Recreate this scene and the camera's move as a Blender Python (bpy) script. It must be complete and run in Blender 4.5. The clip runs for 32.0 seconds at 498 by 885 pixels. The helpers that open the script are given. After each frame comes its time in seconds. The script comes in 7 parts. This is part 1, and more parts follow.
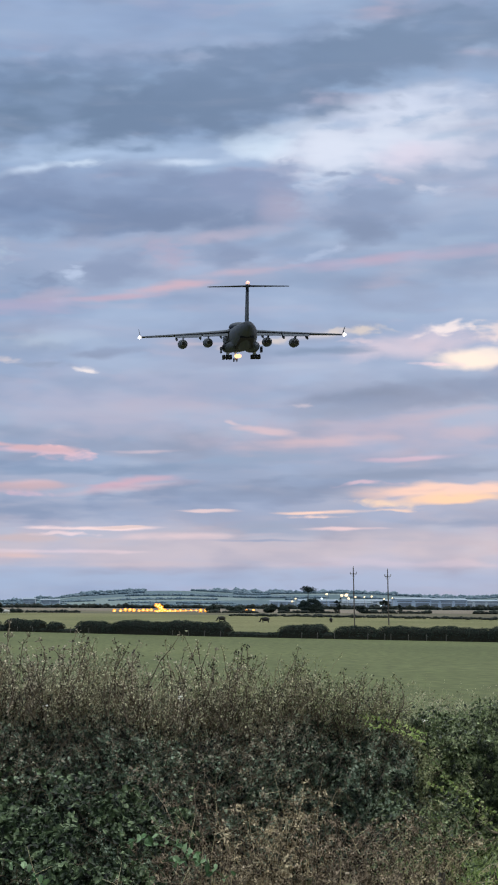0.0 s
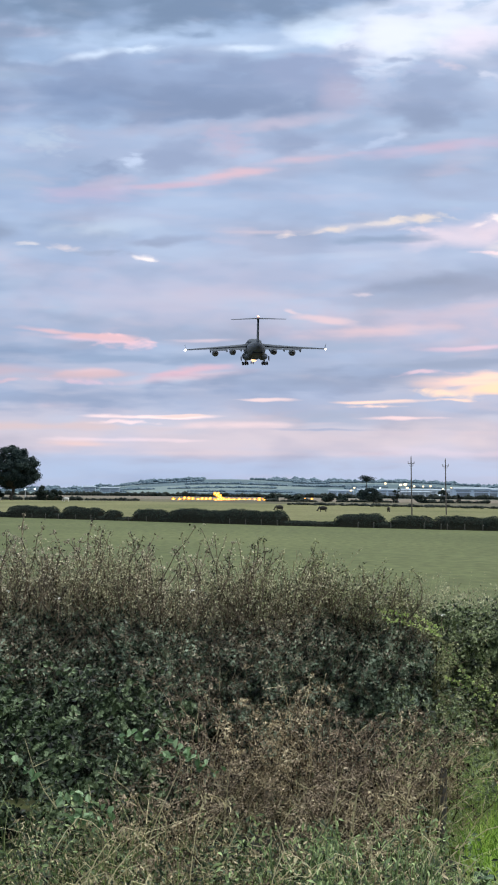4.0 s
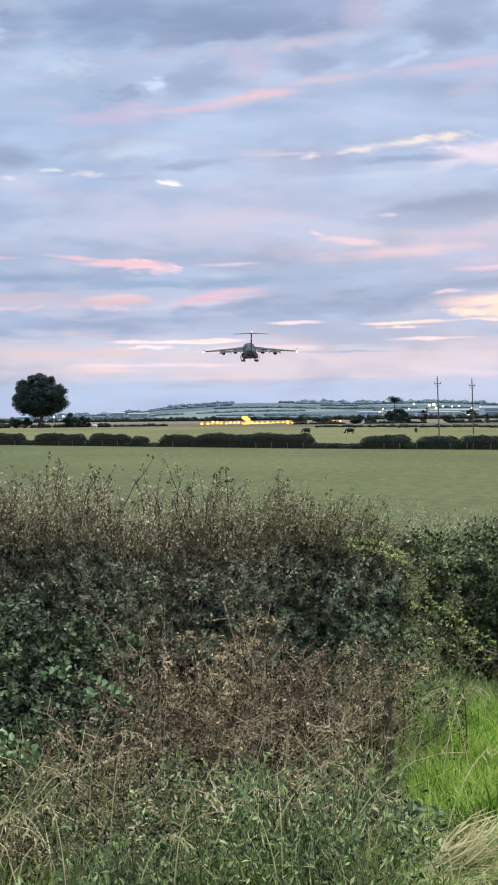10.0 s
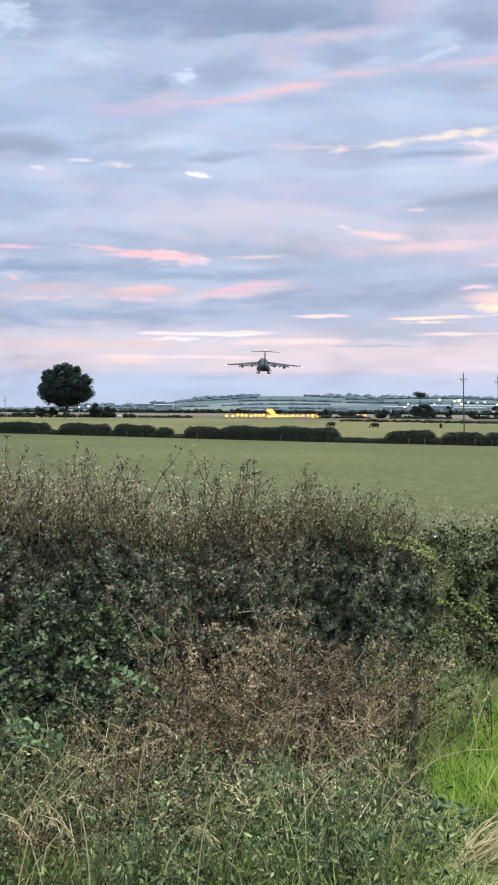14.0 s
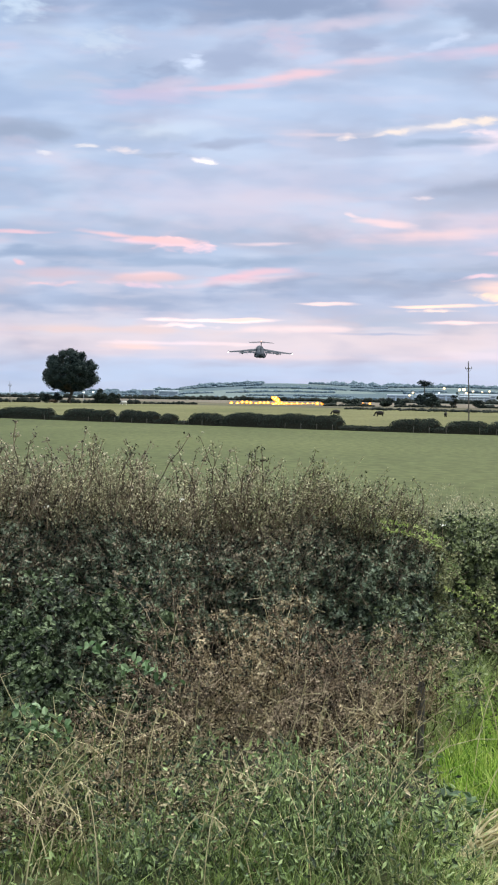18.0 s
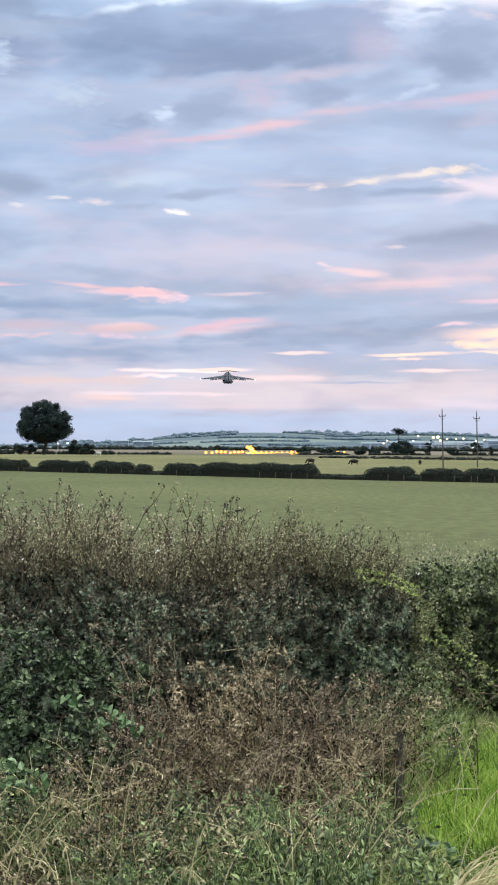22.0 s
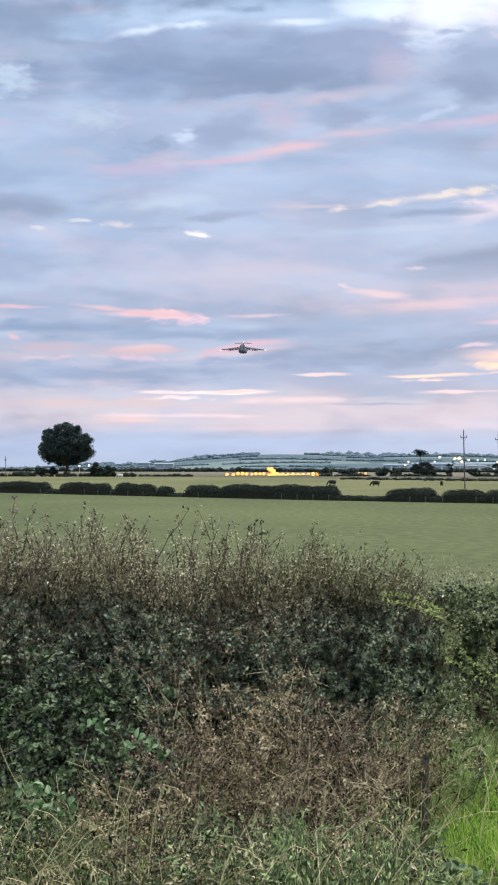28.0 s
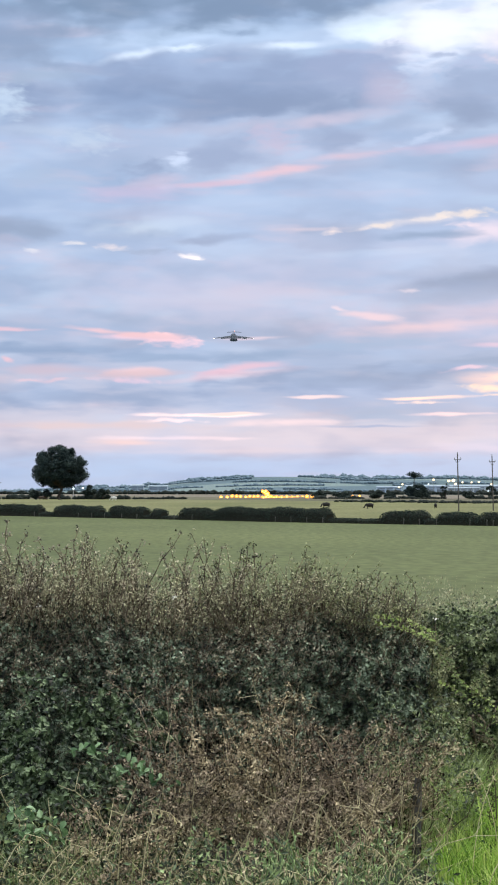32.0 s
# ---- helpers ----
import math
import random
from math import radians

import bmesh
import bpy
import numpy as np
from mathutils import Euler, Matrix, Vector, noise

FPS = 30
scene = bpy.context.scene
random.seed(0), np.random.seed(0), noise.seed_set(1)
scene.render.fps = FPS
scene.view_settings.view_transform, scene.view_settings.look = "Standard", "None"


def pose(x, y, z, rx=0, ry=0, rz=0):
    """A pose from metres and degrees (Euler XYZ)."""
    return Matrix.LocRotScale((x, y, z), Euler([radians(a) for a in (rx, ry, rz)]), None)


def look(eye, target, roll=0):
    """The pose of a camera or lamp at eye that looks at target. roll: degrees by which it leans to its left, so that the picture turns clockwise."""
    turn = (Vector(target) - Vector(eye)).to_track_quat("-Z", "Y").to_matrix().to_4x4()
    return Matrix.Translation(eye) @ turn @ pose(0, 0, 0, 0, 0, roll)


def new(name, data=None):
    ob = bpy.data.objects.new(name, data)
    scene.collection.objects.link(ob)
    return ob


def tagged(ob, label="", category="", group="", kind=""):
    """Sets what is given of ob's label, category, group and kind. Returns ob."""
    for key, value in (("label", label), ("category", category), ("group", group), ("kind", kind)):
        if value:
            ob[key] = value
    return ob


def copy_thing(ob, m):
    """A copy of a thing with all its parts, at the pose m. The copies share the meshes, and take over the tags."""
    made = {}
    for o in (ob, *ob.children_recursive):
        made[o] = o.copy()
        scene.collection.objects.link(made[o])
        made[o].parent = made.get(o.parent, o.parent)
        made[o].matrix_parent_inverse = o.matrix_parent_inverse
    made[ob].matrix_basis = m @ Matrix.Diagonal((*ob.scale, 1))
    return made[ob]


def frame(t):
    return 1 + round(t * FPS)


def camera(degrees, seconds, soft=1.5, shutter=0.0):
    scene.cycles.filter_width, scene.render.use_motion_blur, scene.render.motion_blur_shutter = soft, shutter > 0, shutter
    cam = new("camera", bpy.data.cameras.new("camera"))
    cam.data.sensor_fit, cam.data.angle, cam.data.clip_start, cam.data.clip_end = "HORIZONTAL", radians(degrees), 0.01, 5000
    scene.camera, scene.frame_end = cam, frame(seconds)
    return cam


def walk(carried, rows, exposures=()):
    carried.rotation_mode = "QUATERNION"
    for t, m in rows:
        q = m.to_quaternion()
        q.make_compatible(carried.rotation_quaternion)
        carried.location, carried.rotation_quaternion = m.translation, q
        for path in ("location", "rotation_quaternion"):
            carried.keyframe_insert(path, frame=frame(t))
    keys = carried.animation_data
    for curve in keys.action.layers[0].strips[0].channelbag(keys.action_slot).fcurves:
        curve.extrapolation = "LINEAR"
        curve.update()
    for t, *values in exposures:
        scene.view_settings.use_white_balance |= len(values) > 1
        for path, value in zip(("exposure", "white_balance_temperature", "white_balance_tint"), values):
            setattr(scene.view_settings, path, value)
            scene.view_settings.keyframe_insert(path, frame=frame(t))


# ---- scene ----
SOFT = 2.0
ZENITH = 4.9
cam = camera(14.363, 32.0, soft=SOFT)


def aim(x, y, z, turn, tilt, roll):
    """A camera at a place, turned to its left from +y, tilted up, and leaning."""
    a, b = radians(turn), radians(tilt)
    way = Vector((-math.sin(a) * math.cos(b), math.cos(a) * math.cos(b), math.sin(b)))
    return look((x, y, z), Vector((x, y, z)) + way * 10, roll)


walk(cam, [
    (0, aim(-0.670, -0.167, 1.741, -2.289, 4.533, 0.195)),
    (0.5, aim(-0.673, -0.156, 1.737, -1.681, 4.336, -0.022)),
    (1, aim(-0.678, -0.150, 1.736, -1.125, 3.930, -0.242)),
    (1.5, aim(-0.677, -0.145, 1.733, -0.792, 3.535, -0.375)),
    (2, aim(-0.675, -0.140, 1.733, -0.707, 3.182, -0.539)),
    (2.5, aim(-0.674, -0.133, 1.730, -0.758, 2.763, -0.473)),
    (3, aim(-0.649, -0.114, 1.724, -0.877, 2.201, -0.128)),
    (3.5, aim(-0.522, -0.110, 1.744, -0.771, 1.713, 0.177)),
    (4, aim(-0.414, -0.105, 1.772, -0.583, 1.308, 0.457)),
    (4.5, aim(-0.325, -0.081, 1.783, -0.466, 1.144, 0.516)),
    (6.5, aim(0.006, -0.027, 1.819, 0.093, 0.602, 0.142)),
    (7, aim(0.005, -0.014, 1.810, -0.024, 0.366, -0.169)),
    (7.5, aim(0.004, -0.013, 1.809, -0.155, 0.090, -0.458)),
    (8, aim(0.002, -0.016, 1.804, -0.060, -0.140, -0.688)),
    (8.5, aim(0.002, -0.012, 1.802, -0.061, -0.362, -0.723)),
    (9, aim(0.000, -0.000, 1.800, -0.000, -0.524, -0.800)),
    (9.5, aim(-0.003, 0.000, 1.803, 0.108, -0.731, -0.765)),
    (10, aim(-0.006, 0.008, 1.802, 0.258, -0.908, -0.663)),
    (10.5, aim(-0.010, 0.019, 1.800, 0.420, -1.041, -0.495)),
    (11, aim(-0.017, 0.019, 1.800, 0.509, -1.095, -0.191)),
    (11.5, aim(-0.019, 0.024, 1.800, 0.582, -1.109, -0.014)),
    (12, aim(-0.022, 0.024, 1.803, 0.705, -1.118, 0.151)),
    (12.5, aim(-0.026, 0.035, 1.801, 0.859, -1.171, 0.279)),
    (13, aim(-0.023, 0.035, 1.800, 0.958, -1.163, 0.194)),
    (13.5, aim(-0.023, 0.028, 1.801, 0.977, -1.152, 0.229)),
    (14, aim(-0.027, 0.029, 1.800, 0.968, -1.116, 0.262)),
    (14.5, aim(-0.033, 0.026, 1.800, 0.958, -1.147, 0.331)),
    (16.5, aim(-0.044, 0.042, 1.798, 1.016, -1.702, 0.624)),
    (17, aim(-0.044, 0.037, 1.799, 1.021, -1.676, 0.610)),
    (17.5, aim(-0.049, 0.049, 1.797, 1.044, -1.583, 0.710)),
    (18, aim(-0.051, 0.045, 1.798, 1.089, -1.489, 0.759)),
    (18.5, aim(-0.052, 0.038, 1.799, 1.096, -1.392, 0.684)),
    (19, aim(-0.051, 0.044, 1.797, 1.101, -1.233, 0.601)),
    (19.5, aim(-0.054, 0.044, 1.798, 1.042, -1.013, 0.491)),
    (20, aim(-0.052, 0.047, 1.801, 1.027, -0.677, 0.255)),
    (20.5, aim(-0.058, 0.053, 1.804, 0.982, -0.400, 0.230)),
    (21, aim(-0.059, 0.058, 1.801, 0.858, -0.259, 0.138)),
    (21.5, aim(-0.056, 0.063, 1.802, 0.609, -0.163, 0.138)),
    (22, aim(-0.052, 0.060, 1.802, 0.364, -0.050, 0.186)),
    (22.5, aim(-0.052, 0.057, 1.804, 0.111, 0.129, 0.226)),
    (23, aim(-0.057, 0.054, 1.805, -0.113, 0.298, 0.247)),
    (23.5, aim(-0.063, 0.039, 1.805, -0.289, 0.421, 0.248)),
    (24, aim(-0.064, 0.043, 1.806, -0.428, 0.499, 0.069)),
    (24.5, aim(-0.068, 0.058, 1.805, -0.411, 0.524, 0.077)),
    (25, aim(-0.066, 0.033, 1.808, -0.208, 0.504, 0.003)),
    (25.5, aim(-0.063, 0.026, 1.809, 0.018, 0.429, 0.052)),
    (27.5, aim(-0.067, 0.038, 1.809, 0.807, 0.504, 0.019)),
    (28, aim(-0.067, 0.037, 1.809, 0.982, 0.579, 0.011)),
    (28.5, aim(-0.067, 0.037, 1.812, 1.106, 0.658, 0.026)),
    (29, aim(-0.065, 0.047, 1.810, 1.180, 0.753, -0.057)),
    (29.5, aim(-0.067, 0.040, 1.812, 1.206, 0.855, 0.005)),
    (30, aim(-0.067, 0.031, 1.812, 1.205, 0.981, -0.031)),
    (30.5, aim(-0.067, 0.042, 1.812, 1.168, 1.106, -0.020)),
    (31, aim(-0.065, 0.038, 1.813, 1.051, 1.212, -0.080)),
    (31.5, aim(-0.065, 0.038, 1.813, 0.905, 1.262, -0.099)),
    (32, aim(-0.059, 0.033, 1.813, 0.806, 1.231, -0.043)),
], exposures=[(0, -0.27, 6500, 10), (1.5, -0.17, 6500, 10), (3, -0.06, 6550, 10), (4, 0.02, 6600, 10), (7, 0.05, 6650, 10), (9, 0.11, 6700, 10), (13, 0.2, 6850, 10), (19, 0.26, 6900, 10), (25, 0.12, 6800, 10), (32, 0.16, 6700, 10)])

# ---- world: dusk sky with broken cloud ----
def lin(rgb):
    return tuple(((c / 255 + 0.055) / 1.055) ** 2.4 if c > 10 else c / 255 / 12.92 for c in rgb) + (1.0,)


world = bpy.data.worlds.new("dusk_sky")
scene.world = world
world.use_nodes = True
wt = world.node_tree
wt.nodes.clear()


def wmath(op, a, b=None, c=None):
    n = wt.nodes.new("ShaderNodeMath")
    n.operation = op
    for k, v in enumerate((a, b, c)):
        if v is None:
            continue
        if isinstance(v, (int, float)):
            n.inputs[k].default_value = v
        else:
            wt.links.new(v, n.inputs[k])
    return n.outputs[0]


coord = wt.nodes.new("ShaderNodeTexCoord")
split = wt.nodes.new("ShaderNodeSeparateXYZ")
wt.links.new(coord.outputs["Generated"], split.inputs[0])
# compass bearing and height over the horizon, in degrees
bearing = wmath("MULTIPLY", wmath("ARCTAN2", split.outputs[0], split.outputs[1]), 57.29578)
height = wmath("MULTIPLY", wmath("ARCSINE", split.outputs[2]), 57.29578)
sky_at = wt.nodes.new("ShaderNodeCombineXYZ")
wt.links.new(bearing, sky_at.inputs[0])
wt.links.new(height, sky_at.inputs[1])


def warped(source, scale_x, scale_y, amount_x, amount_y, detail):
    """Sky places shifted by a stretched noise, so that cloud edges fray along the wind."""
    m = wt.nodes.new("ShaderNodeMapping")
    m.inputs["Scale"].default_value = (scale_x, scale_y, 1)
    wt.links.new(source, m.inputs["Vector"])
    n = wt.nodes.new("ShaderNodeTexNoise")
    n.inputs["Scale"].default_value = 1.0
    n.inputs["Detail"].default_value = detail
    n.inputs["Roughness"].default_value = 0.55
    wt.links.new(m.outputs[0], n.inputs["Vector"])
    sub = wt.nodes.new("ShaderNodeVectorMath")
    sub.operation = "SUBTRACT"
    sub.inputs[1].default_value = (0.5, 0.5, 0.5)
    wt.links.new(n.outputs["Color"], sub.inputs[0])
    mul = wt.nodes.new("ShaderNodeVectorMath")
    mul.operation = "MULTIPLY"
    mul.inputs[1].default_value = (amount_x, amount_y, 0)
    wt.links.new(sub.outputs[0], mul.inputs[0])
    add = wt.nodes.new("ShaderNodeVectorMath")
    wt.links.new(source, add.inputs[0])
    wt.links.new(mul.outputs[0], add.inputs[1])
    return add.outputs[0], n


FINE, fine_noise = warped(sky_at.outputs[0], 0.6, 2.0, 0.8, 0.16, 3)
PUFF, puff_noise = warped(sky_at.outputs[0], 0.6, 1.1, 0.8, 0.42, 3)
fray = {}


def frayed(key, source, scale_x, scale_y, amount):
    """A stretched noise about nought that roughens the edges of the clouds."""
    m = wt.nodes.new("ShaderNodeMapping")
    m.inputs["Scale"].default_value = (scale_x, scale_y, 1)
    m.inputs["Location"].default_value = (4.2, 7.7, 0)
    wt.links.new(source, m.inputs["Vector"])
    n = wt.nodes.new("ShaderNodeTexNoise")
    n.inputs["Scale"].default_value = 1.0
    n.inputs["Detail"].default_value = 3
    n.inputs["Roughness"].default_value = 0.42
    wt.links.new(m.outputs[0], n.inputs["Vector"])
    fray[key] = wmath("MULTIPLY", wmath("SUBTRACT", n.outputs[0], 0.5), amount)


frayed("wisp", FINE, 0.7, 3.4, 1.7)
frayed("puff", PUFF, 0.8, 1.9, 1.4)
frayed("shred", PUFF, 2.4, 6.5, 1.9)

# clear dusk air behind the clouds: lavender at the horizon, blue grey above
base = wt.nodes.new("ShaderNodeValToRGB")
ramp = base.color_ramp
stops = ((0.0, (164, 186, 220)), (0.035, (172, 190, 222)), (0.07, (196, 198, 220)), (0.12, (182, 190, 218)), (0.22, (156, 178, 217)),
         (0.4, (158, 181, 220)), (0.55, (156, 182, 221)), (0.75, (156, 184, 222)), (1.0, (152, 174, 208)))
ramp.elements[0].position, ramp.elements[0].color = stops[0][0], lin(stops[0][1])
ramp.elements[1].position, ramp.elements[1].color = stops[-1][0], lin(stops[-1][1])
for at_, colour in stops[1:-1]:
    ramp.elements.new(at_).color = lin(colour)
wt.links.new(wmath("DIVIDE", height, 20.0), base.inputs[0])
sky_colour = base.outputs[0]


def mix(below, colour, fac):
    n = wt.nodes.new("ShaderNodeMix")
    n.data_type = "RGBA"
    for sock in n.inputs:
        if sock.enabled and sock.name == "Factor":
            wt.links.new(fac, sock)
        elif sock.enabled and sock.name == "A":
            wt.links.new(below, sock)
        elif sock.enabled and sock.name == "B":
            if isinstance(colour, tuple):
                sock.default_value = colour
            else:
                wt.links.new(colour, sock)
    return [s for s in n.outputs if s.enabled][0]


def ramped(value, a, b, c, d, kind="SMOOTHSTEP"):
    n = wt.nodes.new("ShaderNodeMapRange")
    n.interpolation_type = kind
    wt.links.new(value, n.inputs["Value"])
    for name, v in (("From Min", a), ("From Max", b), ("To Min", c), ("To Max", d)):
        n.inputs[name].default_value = v
    return n.outputs[0]


def broken(scale_x, scale_y, low, high, amount, colour, seed, below, detail=3):
    """A thin broken layer of cloud all over the sky."""
    m = wt.nodes.new("ShaderNodeMapping")
    m.inputs["Location"].default_value = (seed, seed * 0.7, 0)
    m.inputs["Scale"].default_value = (scale_x, scale_y, 1)
    wt.links.new(FINE, m.inputs["Vector"])
    n = wt.nodes.new("ShaderNodeTexNoise")
    n.inputs["Scale"].default_value = 1.0
    n.inputs["Detail"].default_value = detail
    n.inputs["Roughness"].default_value = 0.45
    wt.links.new(m.outputs[0], n.inputs["Vector"])
    return mix(below, lin(colour), ramped(n.outputs[0], low, high, 0.0, amount))


sky_colour = broken(0.12, 0.55, 0.45, 0.7, 0.55, (134, 154, 190), 3.1, sky_colour)
sky_colour = broken(0.16, 0.9, 0.5, 0.75, 0.4, (208, 198, 218), 9.4, sky_colour)
sky_colour = broken(0.26, 0.95, 0.47, 0.66, 0.5, (184, 204, 236), 14.9, sky_colour)
sky_colour = broken(0.24, 0.85, 0.5, 0.68, 0.5, (142, 152, 186), 27.2, sky_colour)
sky_colour = broken(0.3, 1.5, 0.54, 0.72, 0.4, (206, 188, 208), 41.5, sky_colour)


source, laid = {"puff": PUFF, "wisp": FINE, "shred": PUFF}, [0]


def banked(where):
    """Lays the clouds in banks, one bank after the other, so that the sky stays light to work out."""
    n = wt.nodes.new("ShaderNodeVectorMath")
    n.operation = "MULTIPLY_ADD"
    n.inputs[1].default_value = (1e-9, 1e-9, 1e-9)
    wt.links.new(sky_colour, n.inputs[0])
    wt.links.new(where, n.inputs[2])
    return n.outputs[0]


def cloud(at_bearing, at_height, wide, high, tilt, colour, alpha, soft, kind):
    """One bank or streak of cloud: its middle and half sizes in degrees, and its own colour."""
    global sky_colour
    laid[0] += 1
    if laid[0] % 25 == 0:
        source["puff"], source["wisp"] = banked(PUFF), banked(FINE)
        source["shred"] = source["puff"]
    m = wt.nodes.new("ShaderNodeMapping")
    m.vector_type = "TEXTURE"
    m.inputs["Location"].default_value = (at_bearing, at_height, 0)
    m.inputs["Rotation"].default_value = (0, 0, radians(tilt))
    m.inputs["Scale"].default_value = (wide, high, 1)
    wt.links.new(source[kind], m.inputs["Vector"])
    length = wt.nodes.new("ShaderNodeVectorMath")
    length.operation = "LENGTH"
    wt.links.new(m.outputs[0], length.inputs[0])
    edge = wmath("ADD", length.outputs["Value"], fray[kind])
    sky_colour = mix(sky_colour, lin(colour), ramped(edge, 1.0 - soft, 1.2, alpha, 0.0))


cloud(-1.77, 16.17, 8.19, 1.80, 4, (155, 177, 215), 0.6, 0.95, "puff")
cloud(7.55, 13.49, 4.26, 1.80, 6, (213, 221, 244), 0.75, 0.95, "puff")
cloud(8.19, 10.44, 4.26, 1.80, 3, (163, 183, 217), 0.6, 0.95, "puff")
cloud(-0.89, 9.80, 6.88, 0.98, 2, (169, 183, 217), 0.6, 0.95, "puff")
cloud(1.60, 8.19, 8.51, 0.74, 2, (169, 191, 228), 0.65, 0.95, "puff")
cloud(2.10, 6.56, 8.51, 1.15, 2, (174, 189, 224), 0.6, 0.95, "puff")
cloud(-1.67, 5.55, 5.89, 1.15, 0, (188, 189, 219), 0.6, 0.95, "puff")
cloud(5.72, 4.77, 5.24, 0.98, 2, (193, 186, 215), 0.55, 0.95, "puff")
cloud(2.29, 3.62, 11.46, 0.74, 1, (150, 176, 217), 0.75, 0.95, "wisp")
cloud(2.30, 2.55, 13.10, 0.65, 0, (150, 176, 217), 0.75, 0.95, "wisp")
cloud(2.30, 1.41, 14.73, 0.62, 0, (210, 205, 223), 0.7, 0.95, "wisp")
cloud(2.30, 0.51, 21.28, 0.49, 0, (169, 196, 233), 0.95, 0.95, "wisp")
cloud(-2.07, 12.81, 4.26, 0.43, 2, (185, 210, 245), 0.9, 0.88, "puff")
cloud(-4.04, 12.31, 1.15, 0.16, 12, (223, 241, 265), 0.8, 0.95, "puff")
cloud(-2.72, 12.47, 0.82, 0.13, 4, (230, 248, 269), 0.64, 0.95, "shred")
cloud(0.42, 12.59, 1.47, 0.15, 3, (226, 243, 267), 0.8, 0.95, "puff")
cloud(-0.08, 13.00, 1.47, 0.23, 3, (172, 198, 235), 0.7, 0.95, "puff")
cloud(5.56, 13.20, 3.77, 1.01, 8, (232, 241, 261), 0.9, 0.88, "puff")
cloud(2.74, 13.18, 1.31, 0.56, 6, (230, 248, 269), 0.9, 0.78, "puff")
cloud(4.73, 12.88, 1.80, 0.79, 8, (235, 243, 263), 0.85, 0.88, "puff")
cloud(4.24, 11.92, 0.98, 0.26, 2, (232, 241, 263), 0.68, 0.95, "shred")
cloud(6.89, 14.30, 2.62, 0.46, 10, (223, 234, 258), 0.85, 0.88, "puff")
cloud(6.89, 12.78, 1.47, 0.49, 4, (239, 230, 250), 0.7, 0.95, "puff")
cloud(8.86, 12.83, 1.47, 0.49, 6, (223, 226, 248), 0.7, 0.95, "puff")
cloud(-3.24, 14.16, 6.88, 1.44, 2, (112, 137, 172), 0.97, 0.73, "puff")
cloud(1.24, 14.40, 4.91, 1.15, 6, (114, 138, 174), 0.95, 0.58, "puff")
cloud(4.23, 15.40, 5.40, 1.08, 10, (118, 142, 178), 0.95, 0.58, "puff")
cloud(8.06, 16.13, 3.93, 0.98, 9, (124, 148, 183), 0.9, 0.68, "puff")
cloud(9.20, 15.35, 1.80, 0.49, 10, (140, 161, 196), 0.7, 0.95, "puff")
cloud(-0.93, 15.24, 4.26, 0.65, 4, (131, 154, 191), 0.6, 0.95, "puff")
cloud(-4.09, 16.49, 3.27, 0.90, 3, (163, 186, 224), 0.7, 0.95, "puff")
cloud(-0.11, 16.75, 2.62, 0.49, 4, (152, 174, 215), 0.6, 0.95, "puff")
cloud(3.57, 13.59, 1.15, 0.26, 8, (202, 217, 243), 0.7, 0.95, "puff")
cloud(7.22, 13.89, 0.98, 0.15, 14, (176, 198, 230), 0.7, 0.95, "shred")
cloud(8.70, 13.44, 1.47, 0.15, 9, (183, 204, 234), 0.7, 0.95, "wisp")
cloud(-1.48, 11.37, 5.89, 1.08, 1, (135, 155, 194), 0.97, 0.53, "puff")
cloud(-3.04, 11.05, 4.91, 0.62, 1, (120, 141, 181), 0.85, 0.88, "puff")
cloud(0.43, 10.94, 3.11, 0.43, 2, (122, 142, 181), 0.8, 0.95, "puff")
cloud(2.25, 11.92, 1.56, 0.72, 2, (144, 161, 200), 0.95, 0.58, "puff")
cloud(3.32, 12.41, 0.59, 0.33, 6, (163, 178, 213), 0.85, 0.9, "shred")
cloud(3.33, 11.31, 1.01, 0.69, 0, (176, 176, 207), 0.8, 0.95, "puff")
cloud(4.73, 12.34, 0.56, 0.10, -8, (163, 178, 211), 0.9, 0.95, "shred")
cloud(-0.73, 10.37, 5.40, 0.26, 3, (174, 181, 211), 0.7, 0.95, "puff")
cloud(1.59, 10.50, 2.13, 0.21, 6, (194, 187, 213), 0.6, 0.95, "puff")
cloud(5.89, 11.24, 1.80, 1.01, 4, (144, 163, 200), 0.95, 0.68, "puff")
cloud(5.73, 10.63, 1.31, 0.56, 0, (129, 148, 185), 0.8, 0.95, "puff")
cloud(5.73, 12.04, 0.82, 0.26, 4, (165, 178, 213), 0.9, 0.9, "shred")
cloud(6.39, 12.10, 0.43, 0.13, -14, (243, 217, 225), 0.48, 0.95, "shred")
cloud(4.24, 11.60, 0.98, 0.39, 4, (172, 187, 220), 0.8, 0.95, "shred")
cloud(3.58, 10.39, 1.47, 0.23, 10, (148, 168, 204), 0.8, 0.95, "puff")
cloud(4.32, 9.95, 0.98, 0.13, 14, (187, 204, 237), 0.8, 0.95, "shred")
cloud(8.20, 11.40, 1.31, 0.56, 2, (178, 194, 226), 0.7, 0.95, "puff")
cloud(7.71, 11.81, 0.65, 0.16, 0, (220, 226, 248), 0.64, 0.95, "shred")
cloud(8.86, 12.16, 1.47, 0.16, 8, (163, 181, 215), 0.8, 0.95, "puff")
cloud(8.52, 10.43, 1.47, 0.20, 3, (178, 200, 232), 0.7, 0.95, "wisp")
cloud(8.03, 9.95, 2.46, 0.23, 6, (191, 181, 211), 0.7, 0.95, "wisp")
cloud(8.68, 9.46, 1.80, 0.43, 4, (146, 165, 202), 0.8, 0.88, "puff")
